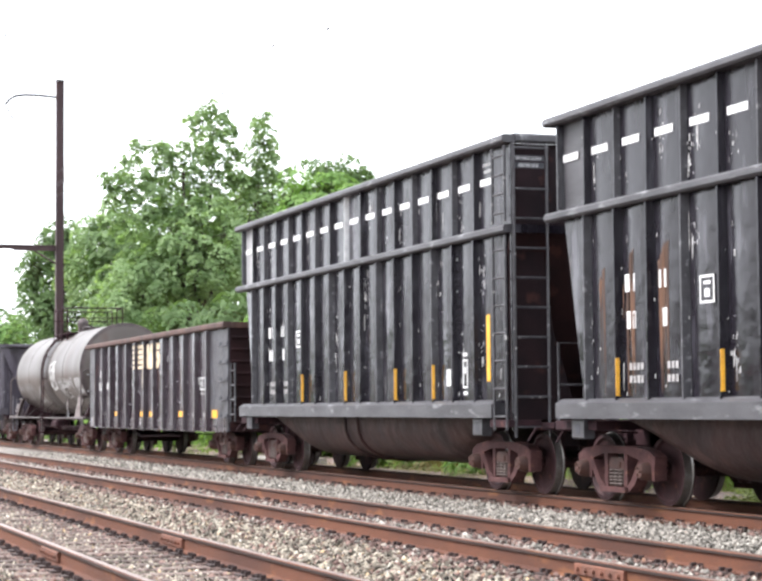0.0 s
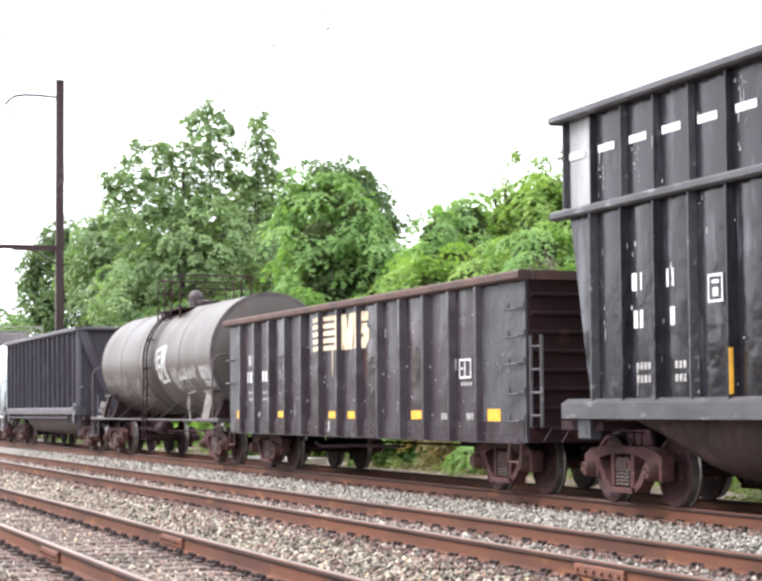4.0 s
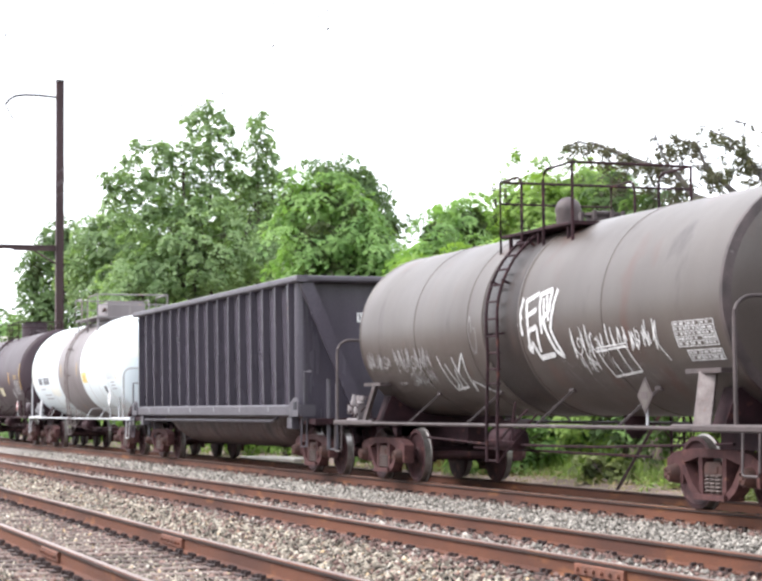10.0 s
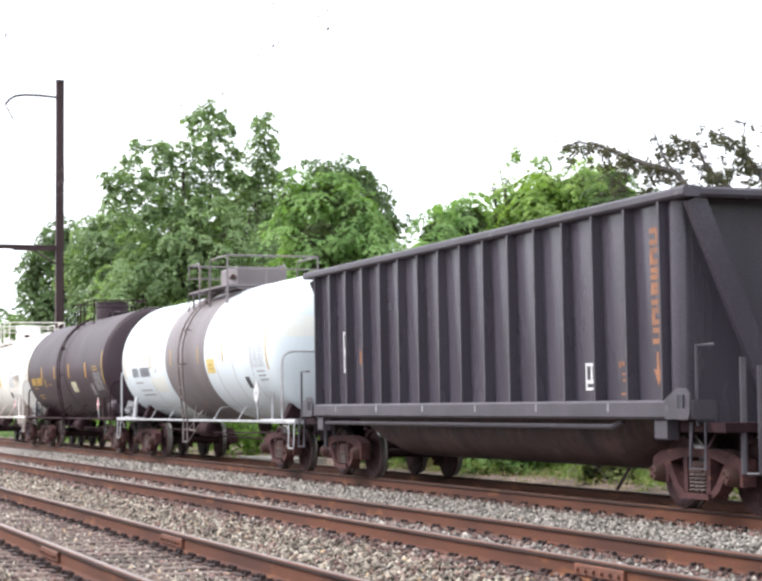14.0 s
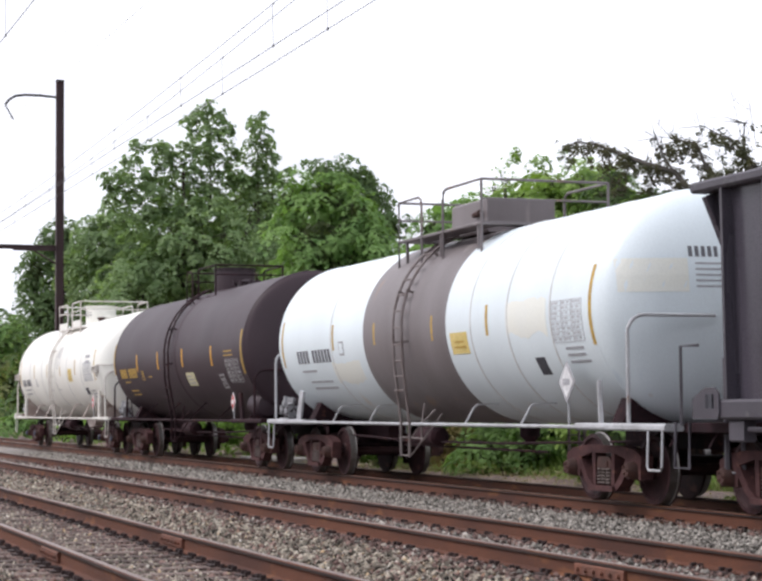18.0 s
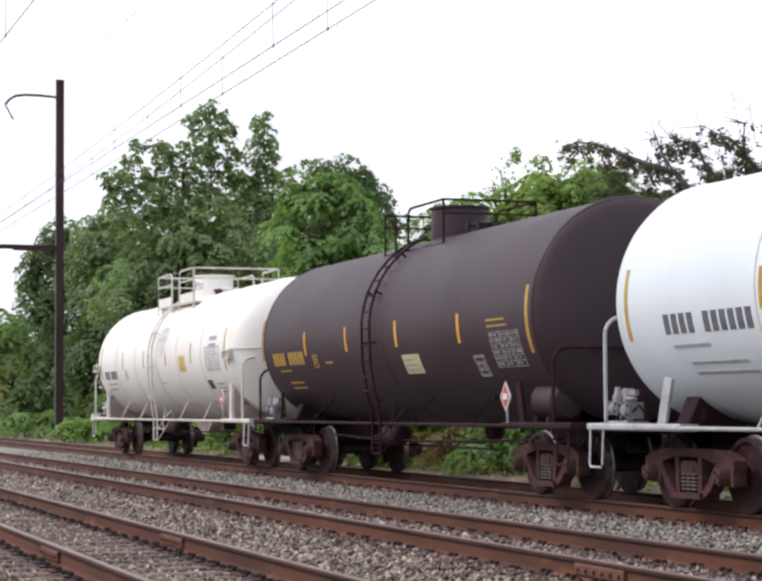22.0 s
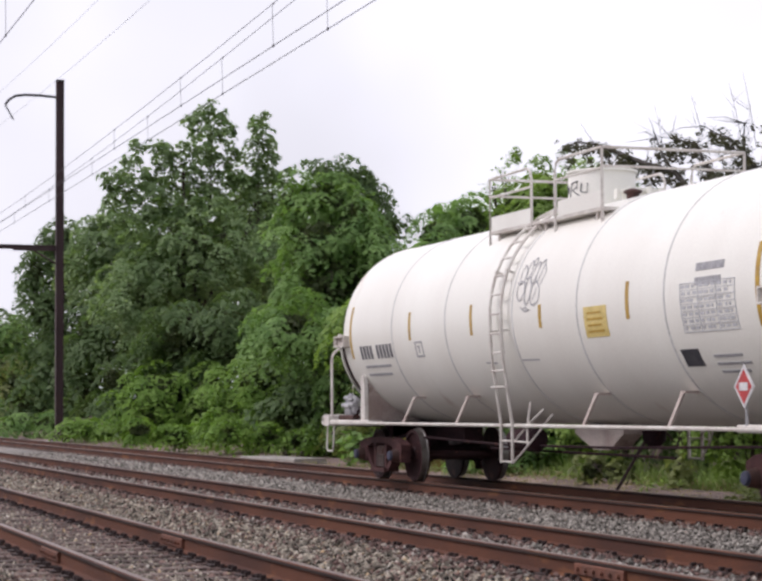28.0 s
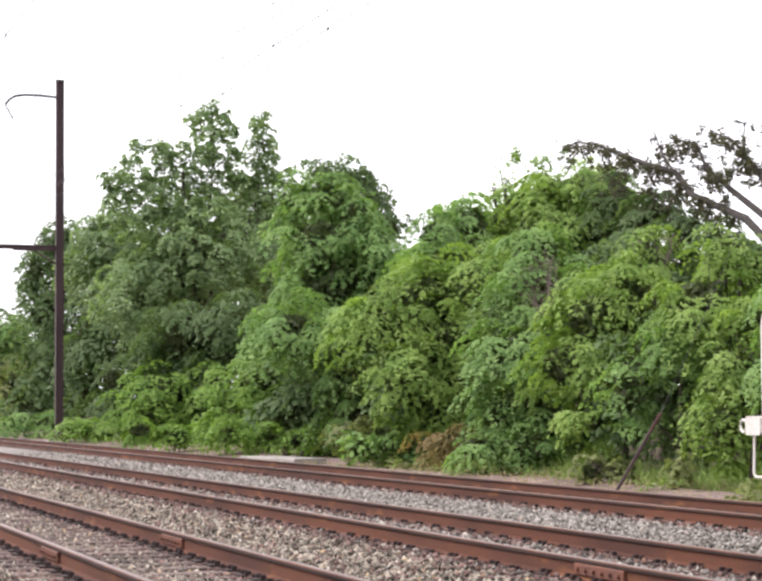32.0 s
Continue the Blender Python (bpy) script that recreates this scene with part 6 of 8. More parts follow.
def diamond(car, x, z, y, size, face, rim):
    holder = part("placard_holder", Geo().tube([(x, y + 0.02, 1.0), (x, y + 0.02, z)], 0.018, 6), M["white_steel"], car)
    g = Geo().prism([(x - size, z), (x, z - size * 1.15), (x + size, z), (x, z + size * 1.15)], "y", y - 0.012, y)
    plate = part("placard", g, rim, car, "bare diamond placard" if rim is M["brown_steel"] else "white diamond placard")
    k = size * 0.78
    part("placard_face", Geo().prism([(x - k, z), (x, z - k * 1.15), (x + k, z), (x, z + k * 1.15)], "y", y - 0.017, y - 0.012), face, plate)
    part("placard_lettering", Geo().box(x - k * 0.55, x + k * 0.55, y - 0.021, y - 0.017, z - 0.045, z + 0.045), rim, plate)


def brown_tank():
    u = -65.0
    r, zc = 1.43, 2.575
    car, tank = tank_car("tank_car", "dull brown tank car with white graffiti scrawls on its side", u, 7.5, r, zc, -6.2, 6.52, (-5.95, 5.65), M["tank_brown"], M["brown_steel"],
                         (-3.5, -1.2, 3.4), 0.0, (-0.95, 1.6, 0.95, 0.74, M["grime"], M["grime"]), ("ball", -0.53, 0.205, 0.50, M["brown_steel"]), head=0.32, pads=True, low=M["tank_band"],
                         front=0.10, gate=(-0.15, 0.62), drop=0.09, rim=M["brown_steel"], rails=(-7.40, 6.85, 2.54))
    g = Geo()
    for x in (-0.60, 0.78):
        g.lathe([(x - 0.04, r + 0.0), (x - 0.02, r + 0.02), (x + 0.02, r + 0.02), (x + 0.04, r + 0.0)], "x", (0, 0, zc), 64)
    part("shell_band", g, M["tank_brown"], tank)
    part("spill_stain", Geo().lathe([(-0.56, r + 0.0005), (-0.55, r + 0.003), (0.73, r + 0.003), (0.74, r + 0.0005)], "x", (0, 0, zc), 64), M["spill"], tank, "dark spill stain round the middle", smooth=50)
    rnd = random.Random(11)
    # bold tag in thick strokes
    g = Geo()
    for pts in ([(0.62, 2.95), (0.66, 2.55), (0.60, 2.25)], [(0.62, 2.93), (1.02, 3.02)], [(0.66, 2.72), (0.98, 2.80)], [(0.64, 2.5), (0.95, 2.56), (0.92, 2.2)],
                [(1.08, 3.02), (1.10, 2.45)], [(1.08, 3.0), (1.45, 3.05), (1.40, 2.75), (1.15, 2.66), (1.42, 2.2), (1.62, 2.12)], [(1.62, 3.05), (1.40, 2.5), (1.62, 2.12)], [(0.55, 2.3), (0.62, 2.2), (0.72, 2.32)],
                [(0.50, 2.98), (0.40, 2.75), (0.44, 2.45)], [(0.48, 2.72), (0.34, 2.62), (0.36, 2.40)], [(1.20, 2.95), (1.24, 2.50)], [(1.30, 2.98), (1.36, 2.62)], [(0.72, 2.35), (0.85, 2.12), (1.35, 2.16)]):
        g = Geo()
        scribble(g, [(x + 0.42, z - 0.14) for x, z in pts], 0.072, r, zc)
        part("graffiti_stroke", g, M["chalk"], tank, "bold white spray-painted stroke", smooth=0)
    def scrawl(g, x, z, n, w, h, thick):
        """A row of n looping, pointed strokes that spell nothing."""
        for k in range(n):
            a, kind = x + k * w * 0.72, rnd.choice((0, 1, 1, 2))
            lean = rnd.uniform(-0.1, 0.2) * w
            if kind == 0:
                q0, k0 = rnd.uniform(0, 6), rnd.uniform(0.25, 0.6)
                pts = [(a + lean + m * 0.05 * w + w * k0 * math.cos(q), z + h * (0.62 - 0.03 * m) * math.sin(q)) for m, q in enumerate(q0 + 0.6 * m for m in range(14))]
            else:
                pts, b = [], a
                for m in range(4 + kind):
                    b += rnd.uniform(-0.06, 0.28) * w
                    pts.append((b, z + h * (rnd.uniform(0.2, 1.0) if m % 2 else -rnd.uniform(0.1, 0.8))))
            scribble(g, pts, thick, r, zc)

    g = Geo()
    scrawl(g, 2.35, 2.12, 6, 0.22, 0.26, 0.020)
    scrawl(g, 3.45, 2.16, 9, 0.22, 0.22, 0.024)
    scrawl(g, 2.5, 1.86, 3, 0.20, 0.18, 0.016)
    scribble(g, [(3.08, 2.02), (3.92, 2.06), (4.05, 1.74), (3.22, 1.68), (3.08, 2.02)], 0.030, r, zc)
    scribble(g, [(3.06, 2.06), (3.95, 2.10)], 0.018, r, zc)
    for x in (3.38, 3.68):
        scribble(g, [(x, 2.02), (x + 0.1, 1.70)], 0.026, r, zc)
    scribble(g, [(4.7, 2.10), (4.85, 2.35), (4.8, 2.05), (4.95, 1.85)], 0.02, r, zc)
    tagged(part("graffiti", g, M["chalk"], tank, "thin white scrawl", smooth=0), kind="stuff")
    g = Geo()
    scrawl(g, -6.05, 2.08, 7, 0.24, 0.20, 0.022)
    scrawl(g, -4.65, 2.06, 9, 0.26, 0.24, 0.024)
    scrawl(g, -4.2, 1.78, 7, 0.22, 0.20, 0.018)
    bright = Geo()
    for pts in ([(-2.95, 2.38), (-2.80, 1.80), (-2.45, 1.92)], [(-2.62, 2.25), (-2.40, 1.80), (-2.20, 2.15)], [(-2.10, 2.35), (-2.05, 1.85)], [(-2.05, 2.1), (-1.45, 2.40), (-1.75, 1.78), (-1.55, 1.95), (-0.75, 1.75)], [(-2.75, 1.82), (-2.0, 1.86)]):
        scribble(bright, [(-2.67 + (x + 2.95) * 0.72, z * 0.95 - 0.15) for x, z in pts], 0.034, r, zc)
    tagged(part("graffiti", bright, M["chalk"], tank, "pale jagged scrawl", smooth=0), kind="stuff")
    scrawl(g, -1.15, 2.35, 1, 0.3, 0.6, 0.018)
    tagged(part("graffiti", g, M["faded_white"], tank, "pale worn scrawl", smooth=0), kind="stuff")
    g = Geo()
    for i in range(46):
        x = rnd.uniform(1.6, 5.0)
        z = rnd.uniform(1.5, 2.05)
        scribble(g, [(x, z), (x + rnd.uniform(-0.05, 0.22), z - rnd.uniform(0.08, 0.3))], 0.012, r, zc)
    tagged(part("graffiti", g, M["chalk_thin"], tank, "faded chalk scrawl", smooth=0), kind="stuff")
    diamond(car, 4.75, 1.42, -1.5, 0.20, M["tank_brown"], M["brown_steel"])
    data_panel(tank, 5.28, 6.25, 2.0, 2.30, 5, 7, r, zc, M["chalk_dull"])
    data_panel(tank, 5.45, 6.25, 1.83, 1.95, 2, 7, r, zc, M["chalk_dull"])
    g = Geo()
    for s in (-0.11, 0.11):
        decal(g, -4.85 + s, -4.72 + s, 1.68, 1.72, r, zc, n=1)
    tagged(part("lettering", g, M["chalk_thin"], tank, smooth=0), kind="stuff")


HEAD_PATCH = (-1.38, -0.50, 2.76, 3.20)  # y0, y1, z0, z1


def white_tank():
    u = -98.85
    r, zc = 1.57, 2.60
    car, tank = tank_car("tank_car", "white tank car with a grey centre band and yellow reflectors", u, 8.55, r, zc, -7.45, 6.75, (-6.6, 6.05), M["tank_white"], M["white_steel"],
                         (-4.2, 2.57, 3.95, 5.42), -0.35, (-1.75, 1.95, 1.1, 0.68, M["tank_band"], M["tank_band"]), ("box", 0.25, 0.76, 0.50, M["tank_band"]), band=(-2.36, 1.56, M["tank_band"]), low=M["worn_grey"], climb=M["band_steel"],
                         gate=(-0.65, 0.32), drop=-0.02, front=0.42, rails=(-8.08, 7.52, 2.45))
    rnd = random.Random(21)
    for x, z0, z1 in ((-7.32, 2.1, 3.0), (-4.12, 2.35, 2.82), (-1.83, 2.38, 2.75), (0.92, 2.35, 2.75), (3.15, 2.35, 2.80), (6.62, 2.1, 3.15)):
        part("reflector", decal(Geo(), x, x + 0.08, z0, z1, r, zc), M["gold"], tank, "dull yellow reflector strip", smooth=0)
    part("notice", decal(Geo(), 1.72, 2.40, 2.11, 2.44, r, zc), M["notice_yellow"], tank, "yellow notice", smooth=0)
    g = Geo()
    for i in range(2):
        decal(g, 1.85 + 0.05 * i, 2.3 - 0.05 * i, 2.20 + 0.08 * i, 2.23 + 0.08 * i, r, zc, 0.009, 1)
    tagged(part("notice_lettering", g, M["gold"], tank, smooth=0), kind="stuff")
    g = Geo()
    for i in range(11):
        if i != 4:
            x = -6.35 + 0.19 * i
            part("letter", decal(Geo(), x, x + 0.125, 2.15, 2.39, r, zc, n=2), M["ink_soft"], tank, "dark stencilled character", smooth=0)
    g = Geo()
    lines_of_marks(g, -6.25, 1.98, 1, 1.1, 0.04, 0.1, r, zc, rnd, 0.06)
    lines_of_marks(g, -6.0, 1.78, 2, 1.6, 0.035, 0.12, r, zc, rnd, 0.06)
    lines_of_marks(g, 5.75, 2.06, 3, 0.62, 0.035, 0.09, r, zc, rnd, 0.06)
    tagged(part("lettering", g, M["pale_ink"], tank, "small grey stencilled lettering", smooth=0), kind="stuff")
    data_panel(tank, 5.45, 6.40, 2.16, 2.72, 8, 3, r, zc, M["stencil_grey"])
    part("label_plate", decal(Geo(), 4.66, 4.96, 1.74, 1.98, r, zc), M["ink"], tank, "dark stencil block", smooth=0)
    part("label_plate", decal(Geo(), -3.75, -3.5, 2.25, 2.5, r, zc), M["pale_ink"], tank, smooth=0)
    part("label_face", decal(Geo(), -3.72, -3.53, 2.28, 2.47, r, zc, 0.010), M["tank_white"], tank, smooth=0)
    part("paint_patch", ragged_patch(3.90, 5.30, 2.30, 2.80, r, zc, 5), M["touch_up"], tank, "cream touch-up patch", smooth=50)
    part("paint_patch", ragged_patch(-4.35, -2.75, 1.75, 2.12, r, zc, 8), M["touch_up"], tank, "cream touch-up patch", smooth=50)
    prof = [(6.78 + (r + 0.004) * 0.42 * math.sin(math.pi / 2 * i / 8), max(0.02, (r + 0.004) * math.cos(math.pi / 2 * i / 8))) for i in range(9)]
    part("head_cap", Geo().lathe(prof, "x", (0, 0, zc), 64), M["tank_bluegrey"], tank, "pale blue-grey painted tank head", smooth=50)
    def on_head(y, z, off):
        k = r + 0.004 + off
        return (6.78 + 0.42 * k * math.sqrt(max(0.0, 1 - (y * y + (z - zc) ** 2) / (k * k))), y, z)

    def head_decal(y0, y1, z0, z1, off=0.004):
        n = 6
        verts = [on_head(y0 + (y1 - y0) * i / n, z, off) for z in (z0, (z0 + z1) / 2, z1) for i in range(n + 1)]
        return Geo().add(verts, [(j * 7 + i, j * 7 + i + 1, j * 7 + i + 8, j * 7 + i + 7) for j in range(2) for i in range(n)])

    part("paint_patch", head_decal(*HEAD_PATCH), M["touch_up"], tank, "cream touch-up patch", smooth=0)
    for i in range(5):
        y = HEAD_PATCH[1] + 0.02 + 0.09 * i
        part("letter", head_decal(y, y + 0.055, HEAD_PATCH[3] + 0.02, HEAD_PATCH[3] + 0.16), M["ink_soft"], tank, "dark stencilled character", smooth=0)
    for i in range(5):
        part("stencil_line", head_decal(HEAD_PATCH[1] + 0.10, HEAD_PATCH[1] + 0.55 - 0.04 * (i % 2), HEAD_PATCH[3] - 0.08 - 0.075 * i, HEAD_PATCH[3] - 0.055 - 0.075 * i), M["pale_ink"], tank, smooth=0)
    diamond(car, 5.85, 1.62, -1.52, 0.25, M["paint_white"], M["pale_ink"])


def black_tank():
    u = -115.65
    r, zc = 1.63, 2.645
    car, tank = tank_car("tank_car", "matt black tank car with yellow reflectors and a red placard", u, 7.75, r, zc, -6.55, 6.75, (-5.95, 6.05), M["tank_black"], M["grime"],
                         (0.42,), 0.05, (-1.32, 1.55, 0.85, 0.50, M["grime"], M["grime"]), ("dome", 0.2, 0.51, 0.48, M["tank_black"]), gate=(-0.75, -0.13), drop=0.22, front=0.20, rails=(-7.40, 7.12, 2.11))
    part("ring_step", Geo().lathe([(0.36, r), (0.42, r + 0.022), (0.52, r + 0.022), (0.66, r)], "x", (0, 0, zc), 64), M["tank_black"], tank, smooth=60)
    rnd = random.Random(31)
    for x, z0, z1 in ((-6.74, 2.25, 3.10), (-3.84, 2.30, 2.74), (-1.40, 2.30, 2.74), (1.21, 2.30, 2.74), (3.98, 2.27, 2.72), (6.55, 2.05, 3.0)):
        part("reflector", decal(Geo(), x, x + 0.10, z0, z1, r, zc), M["yellow"] if z1 < 3 else M["gold"], tank, "yellow reflector strip", smooth=0)
    part("notice", decal(Geo(), 1.38, 2.16, 1.85, 2.16, r, zc), M["notice_pale"], tank, "pale yellow notice", smooth=0)
    g = Geo()
    for i in range(3):
        decal(g, 1.48, 2.04 - 0.08 * i, 1.90 + 0.08 * i, 1.93 + 0.08 * i, r, zc, 0.009, 1)
    tagged(part("notice_lettering", g, M["pale_ink"], tank, smooth=0), kind="stuff")
    g = Geo()
    for i in range(10):
        if i != 4:
            x = -5.98 + 0.205 * i
            part("letter", decal(Geo(), x, x + 0.14, 2.14, 2.39, r, zc, n=2), M["gold"], tank, "worn yellow stencilled character", smooth=0)
    lines_of_marks(g, -5.7, 2.02, 1, 0.9, 0.03, 0.1, r, zc, rnd, 0.05)
    lines_of_marks(g, -5.4, 1.78, 2, 1.0, 0.03, 0.1, r, zc, rnd, 0.05)
    lines_of_marks(g, 5.15, 2.55, 2, 0.8, 0.030, 0.09, r, zc, rnd, 0.06)
    tagged(part("lettering", g, M["gold"], tank, "worn yellow stencilled lettering", smooth=0), kind="stuff")
    g = Geo()
    for x0, x1, z0, z1 in ((-3.42, -3.39, 2.06, 2.30), (-3.19, -3.16, 2.06, 2.30), (-3.39, -3.19, 2.06, 2.08), (-3.39, -3.19, 2.28, 2.30), (-3.33, -3.26, 2.12, 2.24), (-2.7, -2.3, 2.12, 2.15)):
        decal(g, x0, x1, z0, z1, r, zc, n=1)
    tagged(part("lettering", g, M["gold"], tank, smooth=0), kind="stuff")
    data_panel(tank, 5.2, 6.25, 1.87, 2.38, 6, 3, r, zc, M["faded_white"])
    g = Geo()
    for x0, x1, z0, z1 in ((4.40, 4.80, 1.75, 1.79), (4.40, 4.80, 2.03, 2.07), (4.40, 4.44, 1.79, 2.03), (4.76, 4.80, 1.79, 2.03), (4.48, 4.59, 1.83, 1.89), (4.48, 4.59, 1.92, 1.98), (4.64, 4.72, 1.83, 1.98)):
        decal(g, x0, x1, z0, z1, r, zc, n=1)
    part("label_plate", g, M["faded_white"], tank, smooth=0)
    diamond(car, 5.62, 1.44, -1.52, 0.19, M["red"], M["paint_white"])
    g = Geo().lathe([(5.95, 0.06), (5.98, 0.22), (6.05, 0.28), (6.68, 0.28), (6.75, 0.22), (6.78, 0.06)], "x", (0, -1.05, 1.36), 24)
    part("air_reservoir", g, M["tank_black"], car, "black air reservoir")
    for x in (6.1, 6.5):
        part("reservoir_bracket", Geo().box(x, x + 0.1, -1.3, -0.8, 1.05, 1.15), M["grime"], car)


def cream_tank():
    u = -132.4
    r, zc = 1.60, 2.62
    car, tank = tank_car("tank_car", "off-white tank car at the end of the train with yellow reflectors", u, 8.65, r, zc, -7.25, 7.25, (-6.8, 6.85), M["tank_cream"], M["cream_steel"],
                         (-4.80, -2.38, 0.22, 2.34, 4.75), -0.15, (-1.70, 2.15, 1.1, 0.57, M["cream_steel"], M["cream_steel"]), ("dome", -0.05, 0.50, 0.50, M["tank_cream"]), low=M["cream_steel"],
                         gate=(-0.15, 0.66), drop=0.24, rails=(-8.41, 7.95, 2.41))
    part("relief_valve", Geo().lathe([(4.10, 0.09), (4.24, 0.09), (4.26, 0.13), (4.29, 0.13), (4.32, 0.05)], "z", (1.5, -0.3, 0), 12), M["bearing"], car, "rusty relief valve")
    rnd = random.Random(41)
    for x, z0, z1 in ((-6.98, 2.16, 3.09), (-4.00, 2.39, 2.85), (-1.37, 2.37, 2.83), (1.12, 2.38, 2.70), (3.74, 2.38, 2.85), (6.85, 2.16, 3.09)):
        part("reflector", decal(Geo(), x, x + 0.085, z0, z1, r, zc), M["gold"], tank, "dull yellow reflector strip", smooth=0)
    part("notice", decal(Geo(), 2.54, 3.2, 2.19, 2.59, r, zc), M["notice_yellow"], tank, "yellow notice", smooth=0)
    g = Geo()
    for i in range(4):
        decal(g, 2.64, 3.09 - 0.05 * (i % 2), 2.25 + 0.08 * i, 2.28 + 0.08 * i, r, zc, 0.009, 1)
    tagged(part("notice_lettering", g, M["gold"], tank, smooth=0), kind="stuff")
    g = Geo()
    for i in range(10):
        if i != 4:
            x = -6.49 + 0.165 * i
            part("letter", decal(Geo(), x, x + 0.105, 2.14, 2.37, r, zc, n=2), M["ink_soft"], tank, "dark stencilled character", smooth=0)
    g = Geo()
    lines_of_marks(g, -6.42, 1.99, 2, 1.5, 0.04, 0.14, r, zc, rnd, 0.06)
    lines_of_marks(g, 5.6, 1.85, 3, 0.8, 0.03, 0.09, r, zc, rnd, 0.05)
    lines_of_marks(g, 5.5, 2.86, 2, 0.7, 0.09, 0.17, r, zc, rnd, 0.06)
    tagged(part("lettering", g, M["pale_ink"], tank, "small grey stencilled lettering", smooth=0), kind="stuff")
    data_panel(tank, 5.15, 6.4, 2.15, 2.72, 7, 3, r, zc, M["stencil_grey"])
    part("label_plate", decal(Geo(), 4.88, 5.30, 1.76, 1.96, r, zc), M["ink"], tank, "dark stencil block", smooth=0)
    g = Geo()
    for x0, x1, z0, z1 in ((-3.78, -3.46, 2.11, 2.135), (-3.78, -3.46, 2.335, 2.36), (-3.78, -3.75, 2.135, 2.335), (-3.49, -3.46, 2.135, 2.335), (-3.67, -3.57, 2.27, 2.29), (-3.635, -3.605, 2.17, 2.27)):
        decal(g, x0, x1, z0, z1, r, zc, n=1)
    scribble(g, [(-1.05, 1.95), (-0.65, 1.94)], 0.02, r, zc)
    scribble(g, [(0.28, 1.96), (0.85, 1.95)], 0.02, r, zc)
    tagged(part("lettering", g, M["pale_ink"], tank, smooth=0), kind="stuff")
    g = Geo()
    # fat, looping outline letters of a spray-can scrawl
    for k, (cx, cz, a, b) in enumerate(((0.47, 3.16, 0.085, 0.13), (0.64, 3.21, 0.075, 0.13), (0.74, 3.33, 0.06, 0.05), (0.85, 3.16, 0.085, 0.15), (1.01, 3.19, 0.075, 0.15), (0.48, 2.94, 0.13, 0.14), (0.73, 2.92, 0.10, 0.19), (0.98, 2.86, 0.15, 0.16))):
        loop = [(cx + a * math.cos(q) + 0.25 * (b * math.sin(q)) * (k in (3, 4)), cz + b * math.sin(q) * (1 + 0.12 * math.cos(3 * q + k))) for q in (2 * math.pi * m / 14 for m in range(15))]
        scribble(g, loop, 0.020, r, zc)
    for pts in ([(0.30, 3.07), (0.42, 3.02)], [(1.10, 3.28), (1.22, 3.17), (1.12, 2.98)], [(0.52, 2.70), (0.66, 2.63), (0.84, 2.65)], [(0.60, 2.66), (0.68, 2.69), (0.77, 2.66)], [(0.60, 3.05), (0.66, 2.74)], [(0.92, 2.78), (1.02, 2.95)]):
        scribble(g, pts, 0.018, r, zc)
    tagged(part("graffiti", g, M["pale_ink"], tank, "thin grey spray-painted scrawl", smooth=0), kind="stuff")
    diamond(car, 6.45, 1.50, -1.52, 0.215, M["red"], M["paint_white"])
    # shields over the lower halves of both heads, with a dark gap behind the trailing one
    part("head_gap", decal(Geo(), -7.42, -7.34, 1.10, 2.44, r, zc, 0.012), M["grime"], tank, "dark gap behind the head shield", smooth=50)
    for s in (-1, 1):
        verts, faces = [], []
        for i in range(9):
            w = math.pi / 2 * i / 8
            for j in range(25):
                q = math.pi + math.pi * j / 24
                k = (r + 0.03) * max(0.02, math.cos(w))
                verts.append((s * (7.44 + 0.80 * math.sin(w)), k * math.cos(q), zc - 0.02 + k * math.sin(q)))
        faces = [(i * 25 + j, i * 25 + j + 1, i * 25 + j + 26, i * 25 + j + 25) for i in range(8) for j in range(24)]
        part("head_shield", Geo().add(verts, faces), M["tank_cream"], tank, "off-white shield over the lower head", smooth=50)
        lip = [(s * (7.44 + 0.81 * math.sin(w)), (r + 0.03) * math.cos(w), zc - 0.01) for w in (math.pi * k / 24 for k in range(25))]
        part("shield_lip", Geo().tube(lip, 0.022, 6), M["cream_steel"], tank)
    part("end_sill", Geo().box(-8.70, -8.40, -1.54, 1.54, 0.96, 1.17, 0.02), M["cream_steel"], car)
    ring = [(-8.77 + 0.07 * math.cos(w), -1.52, 1.06 + 0.07 * math.sin(w)) for w in (2 * math.pi * k / 10 for k in range(11))]
    part("lever_ring", Geo().tube(ring, 0.016, 6), M["cream_steel"], car)
    part("valve_base", Geo().box(-8.50, -7.60, -1.34, -0.9, 1.06, 1.16, 0.02), M["bearing"], car, "rusty red-brown valve base")
    for x, z, q, hh in ((-8.32, 1.22, 0.09, 0.30), (-8.10, 1.22, 0.11, 0.26), (-7.90, 1.26, 0.09, 0.22), (-8.2, 1.42, 0.07, 0.14), (-8.0, 1.40, 0.06, 0.12)):
        part("valve_casting", Geo().lathe([(z - 0.08, q * 0.7), (z - 0.02, q), (z + hh * 0.3, q), (z + hh * 0.35, q * 0.75), (z + hh * 0.7, q * 0.8), (z + hh, q * 0.5)], "z", (x, -1.16, 0), 10).lathe([(x - 0.13, q * 0.5), (x + 0.11, q * 0.5)], "x", (0, -1.24, z + hh * 0.4), 8), M["white_steel"], car)
    part("valve_pipe", Geo().tube([(-8.28, -1.1, 1.4), (-8.28, -1.1, 1.70), (-7.8, -1.1, 1.70), (-7.7, -1.05, 1.6), (-7.7, -1.0, 1.2)], 0.018, 6), M["cream_steel"], car)
